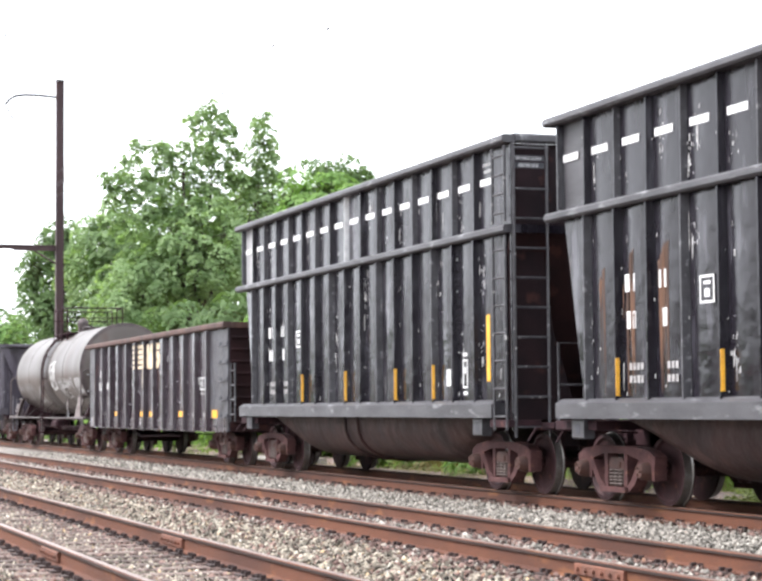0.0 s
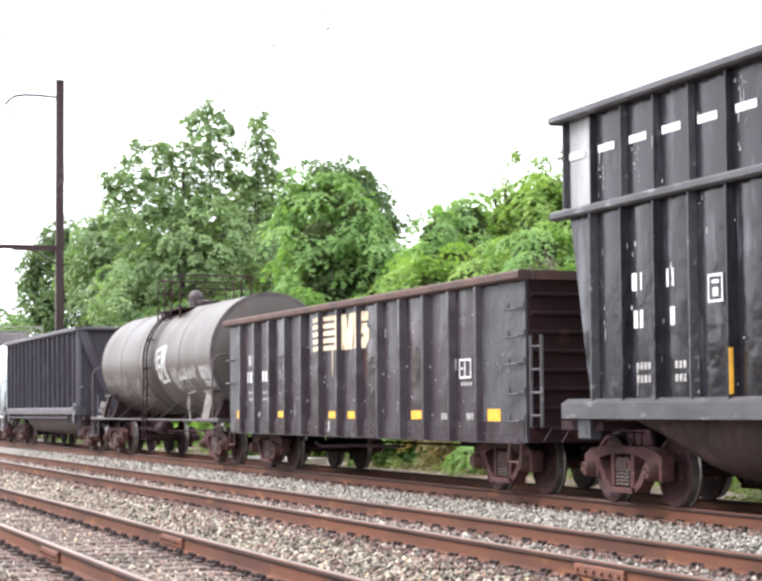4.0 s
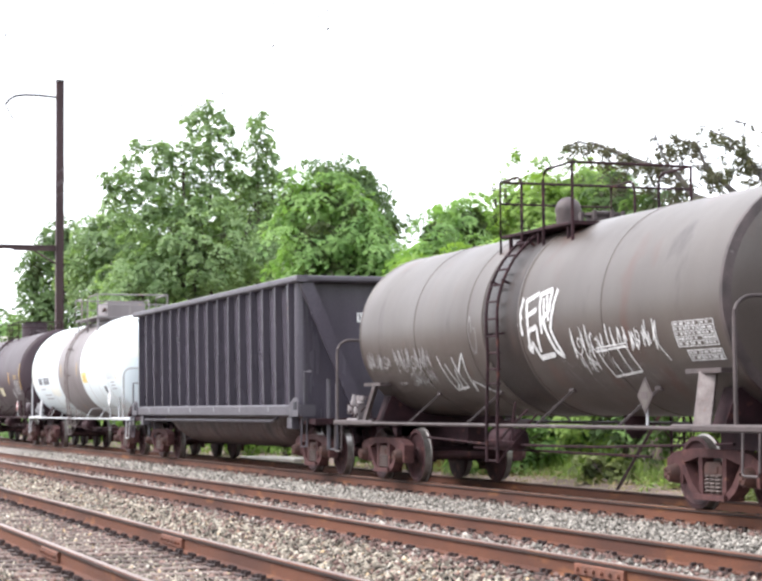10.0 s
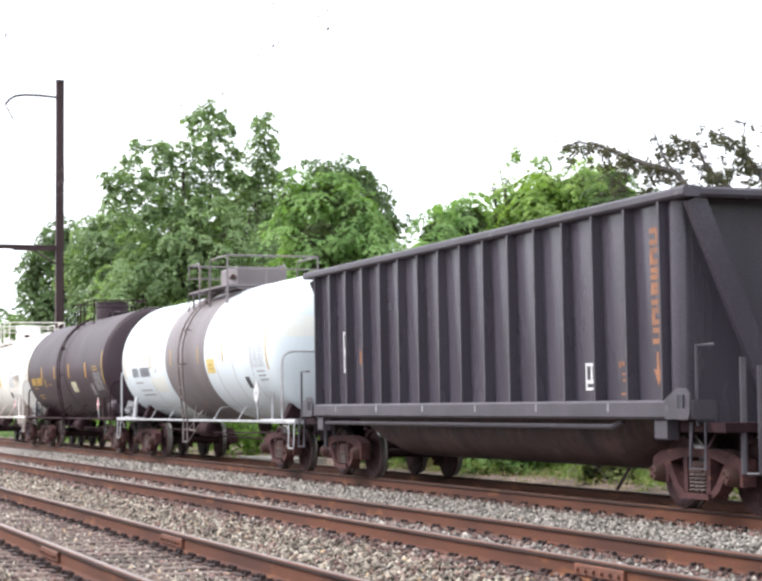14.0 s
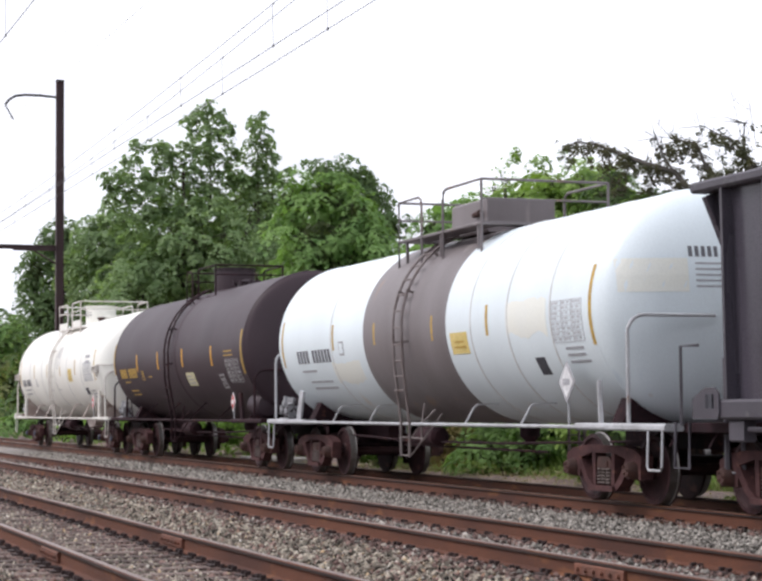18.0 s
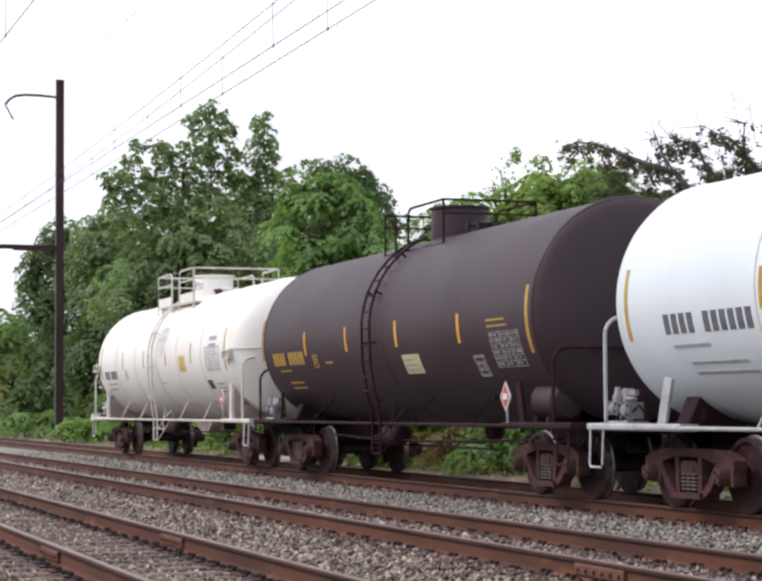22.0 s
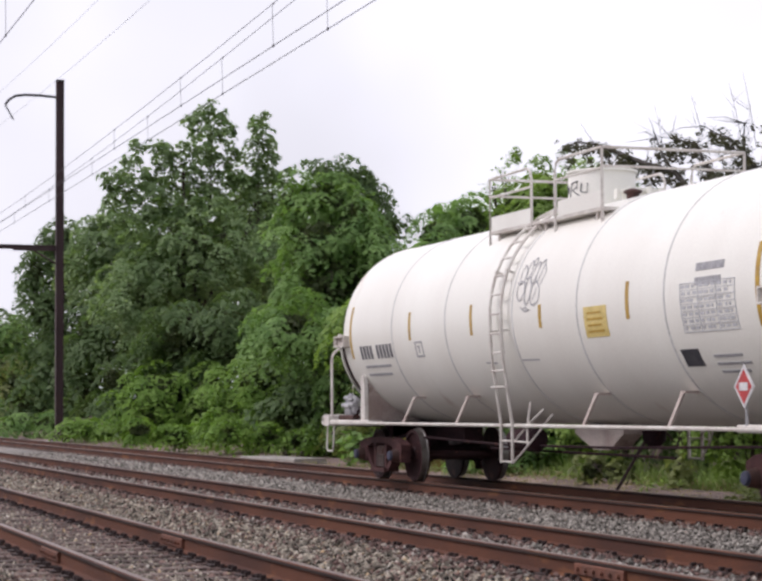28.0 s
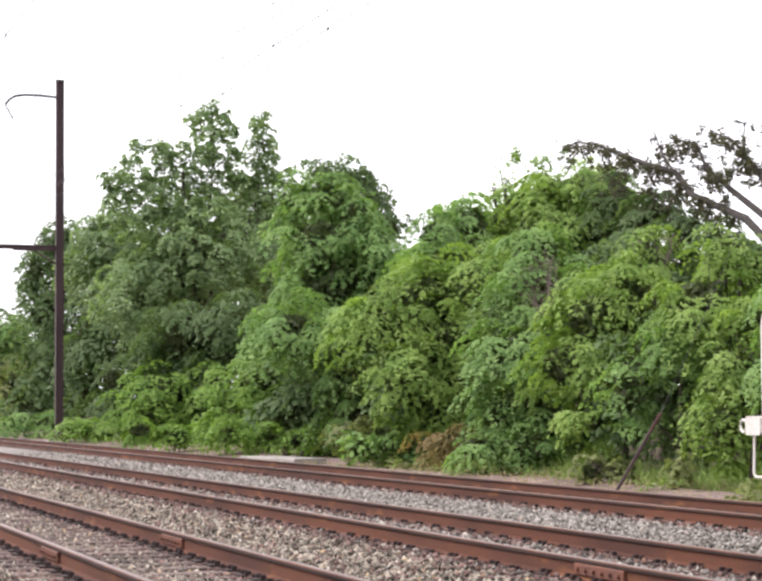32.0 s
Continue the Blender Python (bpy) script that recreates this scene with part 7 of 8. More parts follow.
    part("valve_hose", Geo().tube([(-7.8, -1.2, 1.15), (-7.6, -1.2, 1.28), (-7.45, -1.15, 1.12)], 0.025, 6), M["grime"], car)
    # a sprayed tag on the fitting dome
    g = Geo()
    for pts in ([(-0.02, 4.36), (0.03, 4.56), (0.16, 4.58), (0.14, 4.48), (0.03, 4.46), (0.20, 4.36)], [(0.24, 4.55), (0.22, 4.42), (0.33, 4.40), (0.34, 4.54)], [(-0.18, 4.55), (-0.08, 4.42), (-0.05, 4.52)]):
        bent = [(-0.05 + 0.51 * math.sin(x * 2), -0.51 * math.cos(x * 2), z) for x, z in pts]
        g.tube(bent, 0.009, 5)
    part("dome_tag", g, M["ink_soft"], car, "dark sprayed tag on the dome")
    for x0, x1 in ((-7.60, -7.05), (7.03, 7.61)):
        part("end_bracket", Geo().box(x0, x1, -1.70, -1.58, 2.56, 2.585).box(x0, x1, -1.70, -1.58, 2.385, 2.41).box(x0, x0 + 0.03, -1.70, -1.58, 2.41, 2.56).box(x1 - 0.03, x1, -1.70, -1.58, 2.41, 2.56).box(x0 + 0.03, x1 - 0.03, -1.62, -1.58, 2.41, 2.56), M["cream_steel"], car)
    part("outlet_skid", Geo().prism([(-0.15, 1.02), (-0.15, 0.90), (0.45, 0.67), (0.95, 0.67), (1.40, 0.90), (1.40, 1.02)], "y", -0.45, -0.15), M["cream_web"], car, "cream and rust skid round the bottom outlet")


# ---- plants ----
def leaf_cloud(centres, size, spread, per, droop, aspect):
    """Leaves round each centre: an (n, 4, 3) array of small four-cornered blades."""
    n = len(centres) * per
    c = np.repeat(centres, per, 0)
    d = rng.normal(0, 1, (n, 3))
    d /= np.linalg.norm(d, axis=1, keepdims=True)
    p = c + d * spread * rng.uniform(0.15, 1.0, (n, 1)) ** 0.6
    d[:, 2] = d[:, 2] * 0.45 - droop * rng.uniform(0.2, 1.0, n)
    d /= np.linalg.norm(d, axis=1, keepdims=True)
    up = rng.normal(0, 0.55, (n, 3)) + np.array([0, 0, 1.0])
    s = np.cross(d, up)
    s /= np.maximum(np.linalg.norm(s, axis=1, keepdims=True), 1e-6)
    length = size * rng.uniform(0.6, 1.3, (n, 1))
    w = length * aspect
    mid = p + d * length * 0.08
    return np.stack([p - d * length * 0.5, mid + s * w * 0.5, p + d * length * 0.5, mid - s * w * 0.5], 1)


def sprays(lobes, reach, full, size, aspect, droop, thick, dome, fronds, core):
    """Leaves on domed tufts round the lobes of a crown: lit tops, dark gaps below and between them."""
    out, inner = [], []
    for lx, ly, lz, rx, rz in lobes:
        area = 4 * math.pi * rx * (rx + rz) / 2
        tuft = min(reach, 0.72 * rx)
        n_leaf = max(7, int(full * (tuft / reach) ** 1.7))
        n = int(max(10, thick * area / (tuft * tuft) * 0.80))
        d = rng.normal(0, 1, (n, 3))
        d /= np.linalg.norm(d, axis=1, keepdims=True)
        rad = np.where(rng.uniform(0, 1, (n, 1)) < 0.84, rng.uniform(0.74, 1.09, (n, 1)), rng.uniform(0.35, 0.75, (n, 1)))
        wob = 1 + 0.22 * np.sin(d[:, :1] * 5 + lx) * np.cos(d[:, 2:] * 4 + ly)
        c = np.array([lx, ly, lz]) + d * rad * wob * np.array([rx, rx, rz])
        ok = c[:, 2] > -0.3
        c, d = c[ok], d[ok]
        n = len(c)
        up = np.array([0, 0, 0.9]) + d * np.array([0.75, 0.75, 0.2]) + rng.normal(0, 0.2, (n, 3))
        up /= np.linalg.norm(up, axis=1, keepdims=True)
        a = np.cross(up, rng.normal(0, 1, (n, 3)))
        a /= np.linalg.norm(a, axis=1, keepdims=True)
        b = np.cross(up, a)
        sr = tuft * rng.uniform(0.45, 1.3, (n, 1))
        rep = lambda q: np.repeat(q, n_leaf, 0)
        m = n * n_leaf
        th, u = rng.uniform(0, 2 * np.pi, (m, 1)), rng.uniform(0.0, 1.0, (m, 1)) ** 0.55
        if fronds:
            th = rep(rng.uniform(0, 6.3, (n, 1))) + 2 * np.pi / fronds * rng.integers(0, fronds, (m, 1)) + rng.normal(0, 0.09, (m, 1))
        u = u * np.where(rng.uniform(0, 1, (m, 1)) < 0.06, 1.25, 1.0)
        radial = rep(a) * np.cos(th) + rep(b) * np.sin(th)
        high = dome * (1 - u * u) * rep(sr) + rng.normal(0, 0.05, (m, 1)) * rep(sr)
        p = rep(c) + radial * u * rep(sr) + rep(up) * high - np.array([0, 0, 1.0]) * droop * u * u * rep(sr)
        way = radial + rng.normal(0, 0.5, (m, 3)) - np.array([0, 0, 1.0]) * droop * u
        if fronds:
            way = radial * 0.6 + np.cross(rep(up), radial) * np.where(rng.uniform(0, 1, (m, 1)) < 0.5, -0.8, 0.8) + rng.normal(0, 0.25, (m, 3)) - np.array([0, 0, 0.4]) * droop
        way /= np.linalg.norm(way, axis=1, keepdims=True)
        face = rep(up) + radial * u * dome * 0.5 + rng.normal(0, 0.14 if fronds else 0.26, (m, 3))
        s = np.cross(way, face)
        s /= np.maximum(np.linalg.norm(s, axis=1, keepdims=True), 1e-6)
        length = size * rng.uniform(0.55, 1.3, (m, 1))
        mid = p + way * length * 0.06
        w = length * aspect * 0.5
        out.append(np.stack([p - way * length * 0.5, mid + s * w, p + way * length * 0.5, mid - s * w], 1))
        # dark leaves inside the crown, coloured to stand for shade in its gaps
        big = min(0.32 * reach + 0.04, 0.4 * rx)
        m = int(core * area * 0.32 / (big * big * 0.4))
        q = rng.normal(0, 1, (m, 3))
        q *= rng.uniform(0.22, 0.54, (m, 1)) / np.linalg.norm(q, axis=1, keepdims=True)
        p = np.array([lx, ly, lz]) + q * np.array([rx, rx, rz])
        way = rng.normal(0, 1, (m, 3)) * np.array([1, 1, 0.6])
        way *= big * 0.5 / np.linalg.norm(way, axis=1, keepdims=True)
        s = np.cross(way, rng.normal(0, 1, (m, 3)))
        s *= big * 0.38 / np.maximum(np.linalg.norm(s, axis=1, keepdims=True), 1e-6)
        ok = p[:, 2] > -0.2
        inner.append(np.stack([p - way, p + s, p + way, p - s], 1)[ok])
    return np.concatenate(out), np.concatenate(inner)


KIND = {  # tuft reach, leaves in it, leaf length at 60 m, breadth, droop, density, dome, label, category
    "background_tree": (0.62, 85, 0.17, 0.62, 0.25, 1.0, 0.5, "dark green tree in the wood behind the line", "tree"),
    "woodland_tree": (0.90, 40, 0.36, 0.62, 0.25, 0.9, 0.5, "dark tree deep in the wood", "tree"),
    "tall_tree": (0.40, 62, 0.135, 0.85, 0.05, 0.72, 0.8, "tall grey-green poplar with an open, ragged crown", "tree"),
    "broadleaf_tree": (0.70, 165, 0.175, 0.44, 0.34, 0.86, 0.22, "broad green tree at the edge of the wood", "tree"),
    "sumac_tree": (0.72, 175, 0.190, 0.36, 0.42, 0.82, 0.16, "young tree with long drooping light green leaves", "tree"),
    "sapling": (0.30, 6, 0.12, 0.55, 0.10, 0.8, 0.3, "thin sapling with sparse light leaves above the shrubs", "tree"),
    "undergrowth": (0.75, 50, 0.25, 0.62, 0.30, 0.9, 0.4, "dark green undergrowth at the foot of the wood", "shrub"),
    "shrub": (0.64, 150, 0.170, 0.44, 0.38, 0.82, 0.18, "dense green shrub on the bank beside the track", "shrub"),
}


LEADERS = []


def grow(name, tone, lobes, leaders=()):
    """A tree or shrub with a lobed crown. leaders: groups of lobes that are shoots of their own and sway in the wind."""
    reach, n_leaf, size, aspect, droop, thick, dome, label, category = KIND[name]
    x = sum(l[0] for l in lobes) / len(lobes)
    y = sum(l[1] for l in lobes) / len(lobes)
    far = math.hypot(x, y)
    k = min(max(far / 60, 0.68), 2.4) ** 0.85
    ob = thing(name, label, category, (x, y, -0.45), group=category + "s on the bank")
    leaves, inner = sprays(lobes, reach * k, n_leaf, size * k, aspect, droop, thick, dome, {"sumac_tree": 9, "shrub": 8, "broadleaf_tree": 7}.get(name, 0), {"tall_tree": 0.12, "sapling": 0.0, "broadleaf_tree": 1.7, "woodland_tree": 4.0}.get(name, 2.2))
    here = np.array([x, y, -0.45])
    for group in leaders:
        root = Vector((group[0][0], group[-1][1], group[-1][2] - 2.5))
        shoot, _ = sprays(group, reach * k, n_leaf, size * k, aspect, droop, thick, dome, 0, 0.1)
        leader = part("leader", many_quads("leader", shoot - np.array(tuple(root)), LEAF[tone]), None, ob, "swaying leafy top shoot", at=root - Vector((x, y, -0.45)))
        part("shoot_stem", Geo().tube([(0, 0, -1.0), (0.05, 0, 1.2), (0, 0.05, 3.4)], 0.06, 6, 0.02), M["bark"], leader)
        LEADERS.append(leader)
    part("crown", many_quads("crown", leaves - here, LEAF[tone]), None, ob)
    tagged(part("inner_growth", many_quads("inner_growth", inner - here, LEAF["gap_shade"]), None, ob, "dark leaves that stand for shade inside the crown"), kind="stuff")
    # trunk and limbs reaching into the lobes
    lean = rng.uniform(-0.3, 0.3, 2)
    top = max(l[2] for l in lobes) + 0.45
    r0 = min(0.26, 0.016 * top + 0.02)
    g = Geo()
    trunk = [(lean[0] * t * t, lean[1] * t * t, top * 0.92 * t) for t in (0, 0.15, 0.35, 0.6, 0.85, 1.0)]
    part("trunk", g.tube(trunk, r0, 8, r0 * 0.25), M["bark"], ob)
    for lx, ly, lz, rx, rz in [l for l in lobes if l[3] > (0.9 if name == "tall_tree" else 0.3)]:
        tip = Vector((lx - x, ly - y, lz + 0.45 + rz * 0.5))
        root = Vector((0, 0, max(0.1, min(top * 0.7, (lz + 0.45) * 0.45))))
        mid = root.lerp(tip, 0.5) + Vector((0, 0, -0.08 * (tip - root).length))
        part("limb", Geo().tube([root, mid, tip], r0 * 0.45, 6, r0 * 0.1), M["bark"], ob)
        g = Geo()
        for i in range(7):
            d = Vector(rng.normal(0, 1, 3)).normalized()
            e = Vector((lx - x, ly - y, lz + 0.45)) + Vector((d.x * rx, d.y * rx, abs(d.z) * rz)) * 0.9
            s = mid.lerp(tip, rng.uniform(0.2, 0.9))
            g.tube([s, s.lerp(e, 0.5) + Vector((0, 0, 0.1)), e], r0 * 0.14 + 0.006, 5, 0.005)
        tagged(part("twig_spray", g, M["bark"], ob), kind="stuff")
    return ob


def dead_tree():
    """A leaning, half-dead tree hung with withered vines; its root stands beyond the signal box."""
    o = Vector((-37.84, 24.3, -0.1))
    ob = thing("dead_tree", "leaning half-dead tree hung with dark withered vines", "tree", o)
    limbs = [
        ([(-37.84, 24.3, -0.1), (-38.2, 24.2, 4.4), (-40.3, 24.1, 5.87), (-42.75, 24.0, 6.72), (-43.66, 24.0, 7.43), (-45.26, 24.0, 7.86), (-47.5, 24.0, 8.55), (-48.4, 24.0, 8.83), (-49.7, 24.0, 9.06), (-50.5, 24.0, 8.9)], 0.15),
        ([(-38.4, 24.2, 4.6), (-38.9, 24.2, 5.5), (-41.0, 24.1, 6.68), (-42.0, 24.0, 7.3), (-42.7, 24.1, 8.06), (-43.9, 24.0, 8.38)], 0.12),
        ([(-38.1, 24.2, 4.3), (-38.2, 24.1, 5.8), (-39.5, 24.0, 6.93), (-40.16, 24.1, 7.37), (-40.54, 24.0, 7.77), (-42.1, 24.0, 8.43)], 0.11),
        ([(-39.2, 24.1, 6.7), (-39.5, 24.0, 6.93), (-40.07, 23.9, 7.42), (-39.95, 23.9, 8.2)], 0.07),
        ([(-43.0, 24.0, 6.9), (-43.66, 24.0, 7.43), (-44.2, 24.0, 7.82), (-44.7, 24.0, 8.5)], 0.05)]
    hanging = [[(-46.1, 24, 8.15), (-46.5, 24, 7.7), (-47.0, 24, 7.2)], [(-47.4, 24, 8.5), (-47.6, 24, 8.0), (-47.3, 24, 7.4)], [(-43.4, 24, 7.3), (-43.6, 24, 6.9), (-44.1, 24, 6.5)], [(-44.6, 24, 7.7), (-44.9, 24, 7.2), (-45.3, 24, 6.9)],
               [(-42.0, 24, 7.3), (-41.4, 24, 6.7), (-41.2, 24, 6.2)], [(-40.2, 24, 7.3), (-40.9, 24, 7.0), (-41.3, 24, 7.2)], [(-42.9, 24, 8.0), (-43.4, 24, 7.8), (-43.9, 24, 8.0)], [(-39.5, 24, 6.9), (-39.2, 24, 7.4), (-39.0, 24, 7.9)]]
    trunk = part("trunk", Geo().tube([Vector(p) - o for p in limbs[0][0]], 0.13, 8, 0.014), M["dead_wood"], ob)
    cs = []
    for k, (pts, r) in enumerate(limbs):
        if k:
            part("limb", Geo().tube([Vector(p) - o for p in pts], r, 7, 0.015), M["dead_wood"], ob)
        for a, b in zip(pts[2:], pts[3:]):
            a, b = Vector(a) - o, Vector(b) - o
            for i in range(int((b - a).length / 0.085)):
                p = a.lerp(b, rng.uniform())
                cs.append(p + Vector((rng.normal(0, 0.08), rng.normal(0, 0.12), rng.normal(-0.06, 0.08))))
            # heavier bunches that hang below the limb
            for i in range(int((b - a).length / 0.75) + 1):
                p = a.lerp(b, rng.uniform()) + Vector((0, 0, -0.10))
                for q in range(int(rng.integers(4, 11))):
                    cs.append(p + Vector((rng.normal(0, 0.11), rng.normal(0, 0.14), -abs(rng.normal(0, 0.24)))))
    g = Geo()
    for pts in hanging:
        g.tube([Vector(p) - o for p in pts], 0.02, 5, 0.006)
        for a, b in zip(pts, pts[1:]):
            a, b = Vector(a) - o, Vector(b) - o
            for i in range(12):
                cs.append(a.lerp(b, rng.uniform()) + Vector((rng.normal(0, 0.10), rng.normal(0, 0.14), rng.normal(0, 0.10))))
    for i in range(75):
        pts, r = limbs[int(rng.integers(0, 5))]
        a = Vector(pts[int(rng.integers(2, len(pts)))]) - o
        b = a + Vector((rng.normal(-0.3, 0.45), rng.normal(0, 0.4), rng.uniform(-0.3, 0.6)))
        g.tube([a, a.lerp(b, 0.5) + Vector((0, 0, rng.uniform(-0.1, 0.1))), b], 0.014, 5, 0.004)
    tagged(part("twig_spray", g, M["dead_wood"], ob), kind="stuff")
    part("vine_growth", many_quads("vine_growth", leaf_cloud(np.array([tuple(p) for p in cs]), 0.10, 0.11, 16, 0.6, 0.62), LEAF["withered"]), None, ob, "dark withered vine leaves")
    # thin bare shoots that rise over it
    for x, z, h in ((-44.2, 7.8, 1.6), (-42.2, 8.2, 1.1), (-40.3, 7.9, 1.5), (-39.6, 7.6, 1.9)):
        a = Vector((x, 24.0, z)) - o
        g = Geo().tube([a, a + Vector((-0.25, 0, h * 0.5)), a + Vector((-0.55, 0, h))], 0.011, 5, 0.003)
        for i in range(5):
            s = a + Vector((-0.3, 0, h * rng.uniform(0.2, 0.8)))
            g.tube([s, s + Vector((rng.normal(-0.15, 0.25), rng.normal(0, 0.2), rng.uniform(0.15, 0.45)))], 0.006, 5, 0.002)
        part("bare_branch", g, M["dead_wood"], ob)


def dry_bush(x, y, zlow, ztop, wide, seed):
    """A dead, leafless bush: long stems from the ground that fan out into brown twigs."""
    rnd = random.Random(seed)
    ob = thing("dry_bush", "dead leafless bush with tangled brown twigs", "shrub", (x, y, -0.45), group="shrubs on the bank")
    for i in range(9):
        top = Vector((rnd.gauss(0, wide * 0.45), rnd.gauss(0, 0.3), rnd.uniform((zlow + ztop) / 2, ztop) + 0.45))
        fork = Vector((top.x * 0.45, top.y * 0.5, zlow + 0.45 + rnd.uniform(-0.2, 0.3)))
        part("stem", Geo().tube([(top.x * 0.15, 0, 0), (top.x * 0.3, 0, fork.z * 0.6), fork, fork.lerp(top, 0.5) + Vector((rnd.gauss(0, 0.08), 0, 0)), top], 0.028, 6, 0.008), M["dry_twig"], ob)
        g = Geo()
        for k in range(9):
            a = fork.lerp(top, rnd.uniform(0.05, 0.95))
            b = a + Vector((rnd.gauss(0, 0.28), rnd.gauss(-0.1, 0.2), rnd.gauss(0.12, 0.22)))
            g.tube([a, a.lerp(b, 0.5) + Vector((0, 0, rnd.gauss(0, 0.04))), b], 0.010, 5, 0.004)
        tagged(part("twig_spray", g, M["dry_twig"], ob), kind="stuff")


def build_grass():
    """Weeds and grass along the verge, longer towards the shrubs."""
    def blades(name, label, n, x0, x1, y0, y1, h, tone):
        p = np.stack([rng.uniform(x0, x1, n), rng.uniform(y0, y1, n), np.full(n, -0.46)], 1)
        patch = np.sin(p[:, 0] * 0.9) + np.sin(p[:, 0] * 2.3 + p[:, 1] * 1.7) + np.sin(p[:, 1] * 3.1)
        p = p[patch > rng.uniform(-1.2, 1.2, n)]
        n = len(p)
        grow_in = np.clip((p[:, 1] - y0) / (y1 - y0) + 0.25, 0.25, 1.0)[:, None]
        a = rng.uniform(0, 2 * np.pi, n)
        d = np.stack([np.cos(a), np.sin(a), np.zeros(n)], 1)
        hh = h * rng.uniform(0.4, 1.2, (n, 1)) * grow_in
        tip = p + np.array([0, 0, 1.0]) * hh + d * hh * 0.4
        w = np.stack([-np.sin(a), np.cos(a), np.zeros(n)], 1) * rng.uniform(0.008, 0.02, (n, 1))
        v = np.stack([p - w, p + w, (p + tip) / 2 + w + np.array([0, 0, 0.05]), tip], 1)
        tagged(new(name, many_quads(name, v, LEAF[tone])), label, "grass", kind="stuff")

    blades("grass", "fresh green grass and weeds below the shrubs", 21000, -52, -24, 17.9, 20.2, 0.8, "meadow")
    blades("grass", "green weeds on the verge", 3500, -135, -58, 16.6, 19.0, 0.4, "olive")
    blades("dry_grass", "thin dry straw on the verge", 3200, -50, -24, 16.6, 18.8, 0.30, "straw")
    # dead leaves, twigs and crumbs of stone on the bare strip
    n = 900
    cs = np.stack([rng.uniform(-52, -23, n), 15.3 + 3.4 * rng.uniform(0, 1, n) ** 0.8, rng.uniform(-0.42, -0.26, n)], 1)
    tagged(new("litter", many_quads("litter", leaf_cloud(cs, 0.07, 0.20, 9, 0.0, 0.45), LEAF["straw"])), "dry leaves and twigs strewn on bare earth", "litter", kind="stuff")
    cs = np.stack([rng.uniform(-50, -23, 150), 16.3 + 2.7 * rng.uniform(0, 1, 150) ** 0.6, rng.uniform(-0.42, -0.15, 150)], 1)
    cs = cs[np.sin(cs[:, 0] * 1.3) + np.sin(cs[:, 0] * 3.1 + 1) + cs[:, 1] - 17.2 > 0]
    tagged(new("weeds", many_quads("weeds", leaf_cloud(cs, 0.12, 0.22, 26, 0.1, 0.42), LEAF["meadow"])), "low green weeds creeping over the bare strip", "weeds", kind="stuff")
    # the wood on the near side of the line, far behind the eye, which the glossy car sides mirror
    n = 9000
    p = np.stack([rng.uniform(-230, 60, n), rng.uniform(-46, -36, n), rng.uniform(0, 1, n)], 1)
    p[:, 2] = -0.4 + p[:, 2] * (4.6 + 1.2 * np.sin(p[:, 0] * 0.13) + 1.5 * np.sin(p[:, 0] * 0.37 + 1))
    a, b = rng.normal(0, 0.7, (n, 3)), rng.normal(0, 0.7, (n, 3))
    tagged(new("unseen_tree_belt", many_quads("unseen_tree_belt", np.stack([p - a, p + b, p + a, p - b], 1), LEAF["dusk"])), "green belt of trees along the near side of the line", "woodland", kind="stuff")
    # unseen trees added beyond the view to keep sky light off the car ends
    n = 6000
    p = np.stack([rng.uniform(-16, 120, n), rng.uniform(22, 34, n), rng.uniform(0, 1, n)], 1)
    p[:, 2] = -0.4 + p[:, 2] * (7.0 + 1.0 * np.sin(p[:, 0] * 0.21) + 1.2 * np.sin(p[:, 0] * 0.5 + 1))
    a, b = rng.normal(0, 0.6, (n, 3)), rng.normal(0, 0.6, (n, 3))
    tagged(new("unseen_tree_belt", many_quads("unseen_tree_belt", np.stack([p - a, p + b, p + a, p - b], 1), LEAF["dusk"])), "unseen wooded bank added to darken the leading car ends", "woodland", kind="stuff")
    cs = np.stack([rng.uniform(-27.0, -25.6, 60), rng.uniform(15.6, 16.6, 60), rng.uniform(-0.4, 0.05, 60)], 1)
    tagged(new("weed_clump", many_quads("weed_clump", leaf_cloud(cs, 0.11, 0.22, 26, 0.2, 0.5), LEAF["olive"])), "low leafy weed clump on the verge", "weeds", kind="stuff")


build_ground()
build_pole()
build_wires()
build_verge()
coal_hopper(-16.25, False)
coal_hopper(-32.25, True)
rib_gondola(-48.35)
brown_tank()
slope_hopper(-81.85)
white_tank()
black_tank()
cream_tank()
grow("background_tree", "dusk", [(-190.8, 28.5, 7.4, 2.43, 3.88), (-187.2, 31.5, 6.3, 2.43, 5.34), (-191.1, 26.8, 5.4, 2.91, 4.85), (-185.5, 29.8, 1.9, 4.37, 3.4), (-188.1, 27.4, 2.5, 2.91, 3.4)])
grow("background_tree", "dusk", [(-137.4, 22.5, 11.0, 1.15, 2.22), (-138.6, 23.7, 12.9, 1.29, 2.15), (-138.3, 24.7, 13.8, 1.15, 1.79), (-138.5, 25.5, 11.1, 1.97, 3.04), (-137.0, 23.2, 8.5, 1.97, 2.51), (-136.3, 26.9, 8.1, 2.51, 3.22), (-137.3, 24.6, 5.0, 2.51, 2.87)])
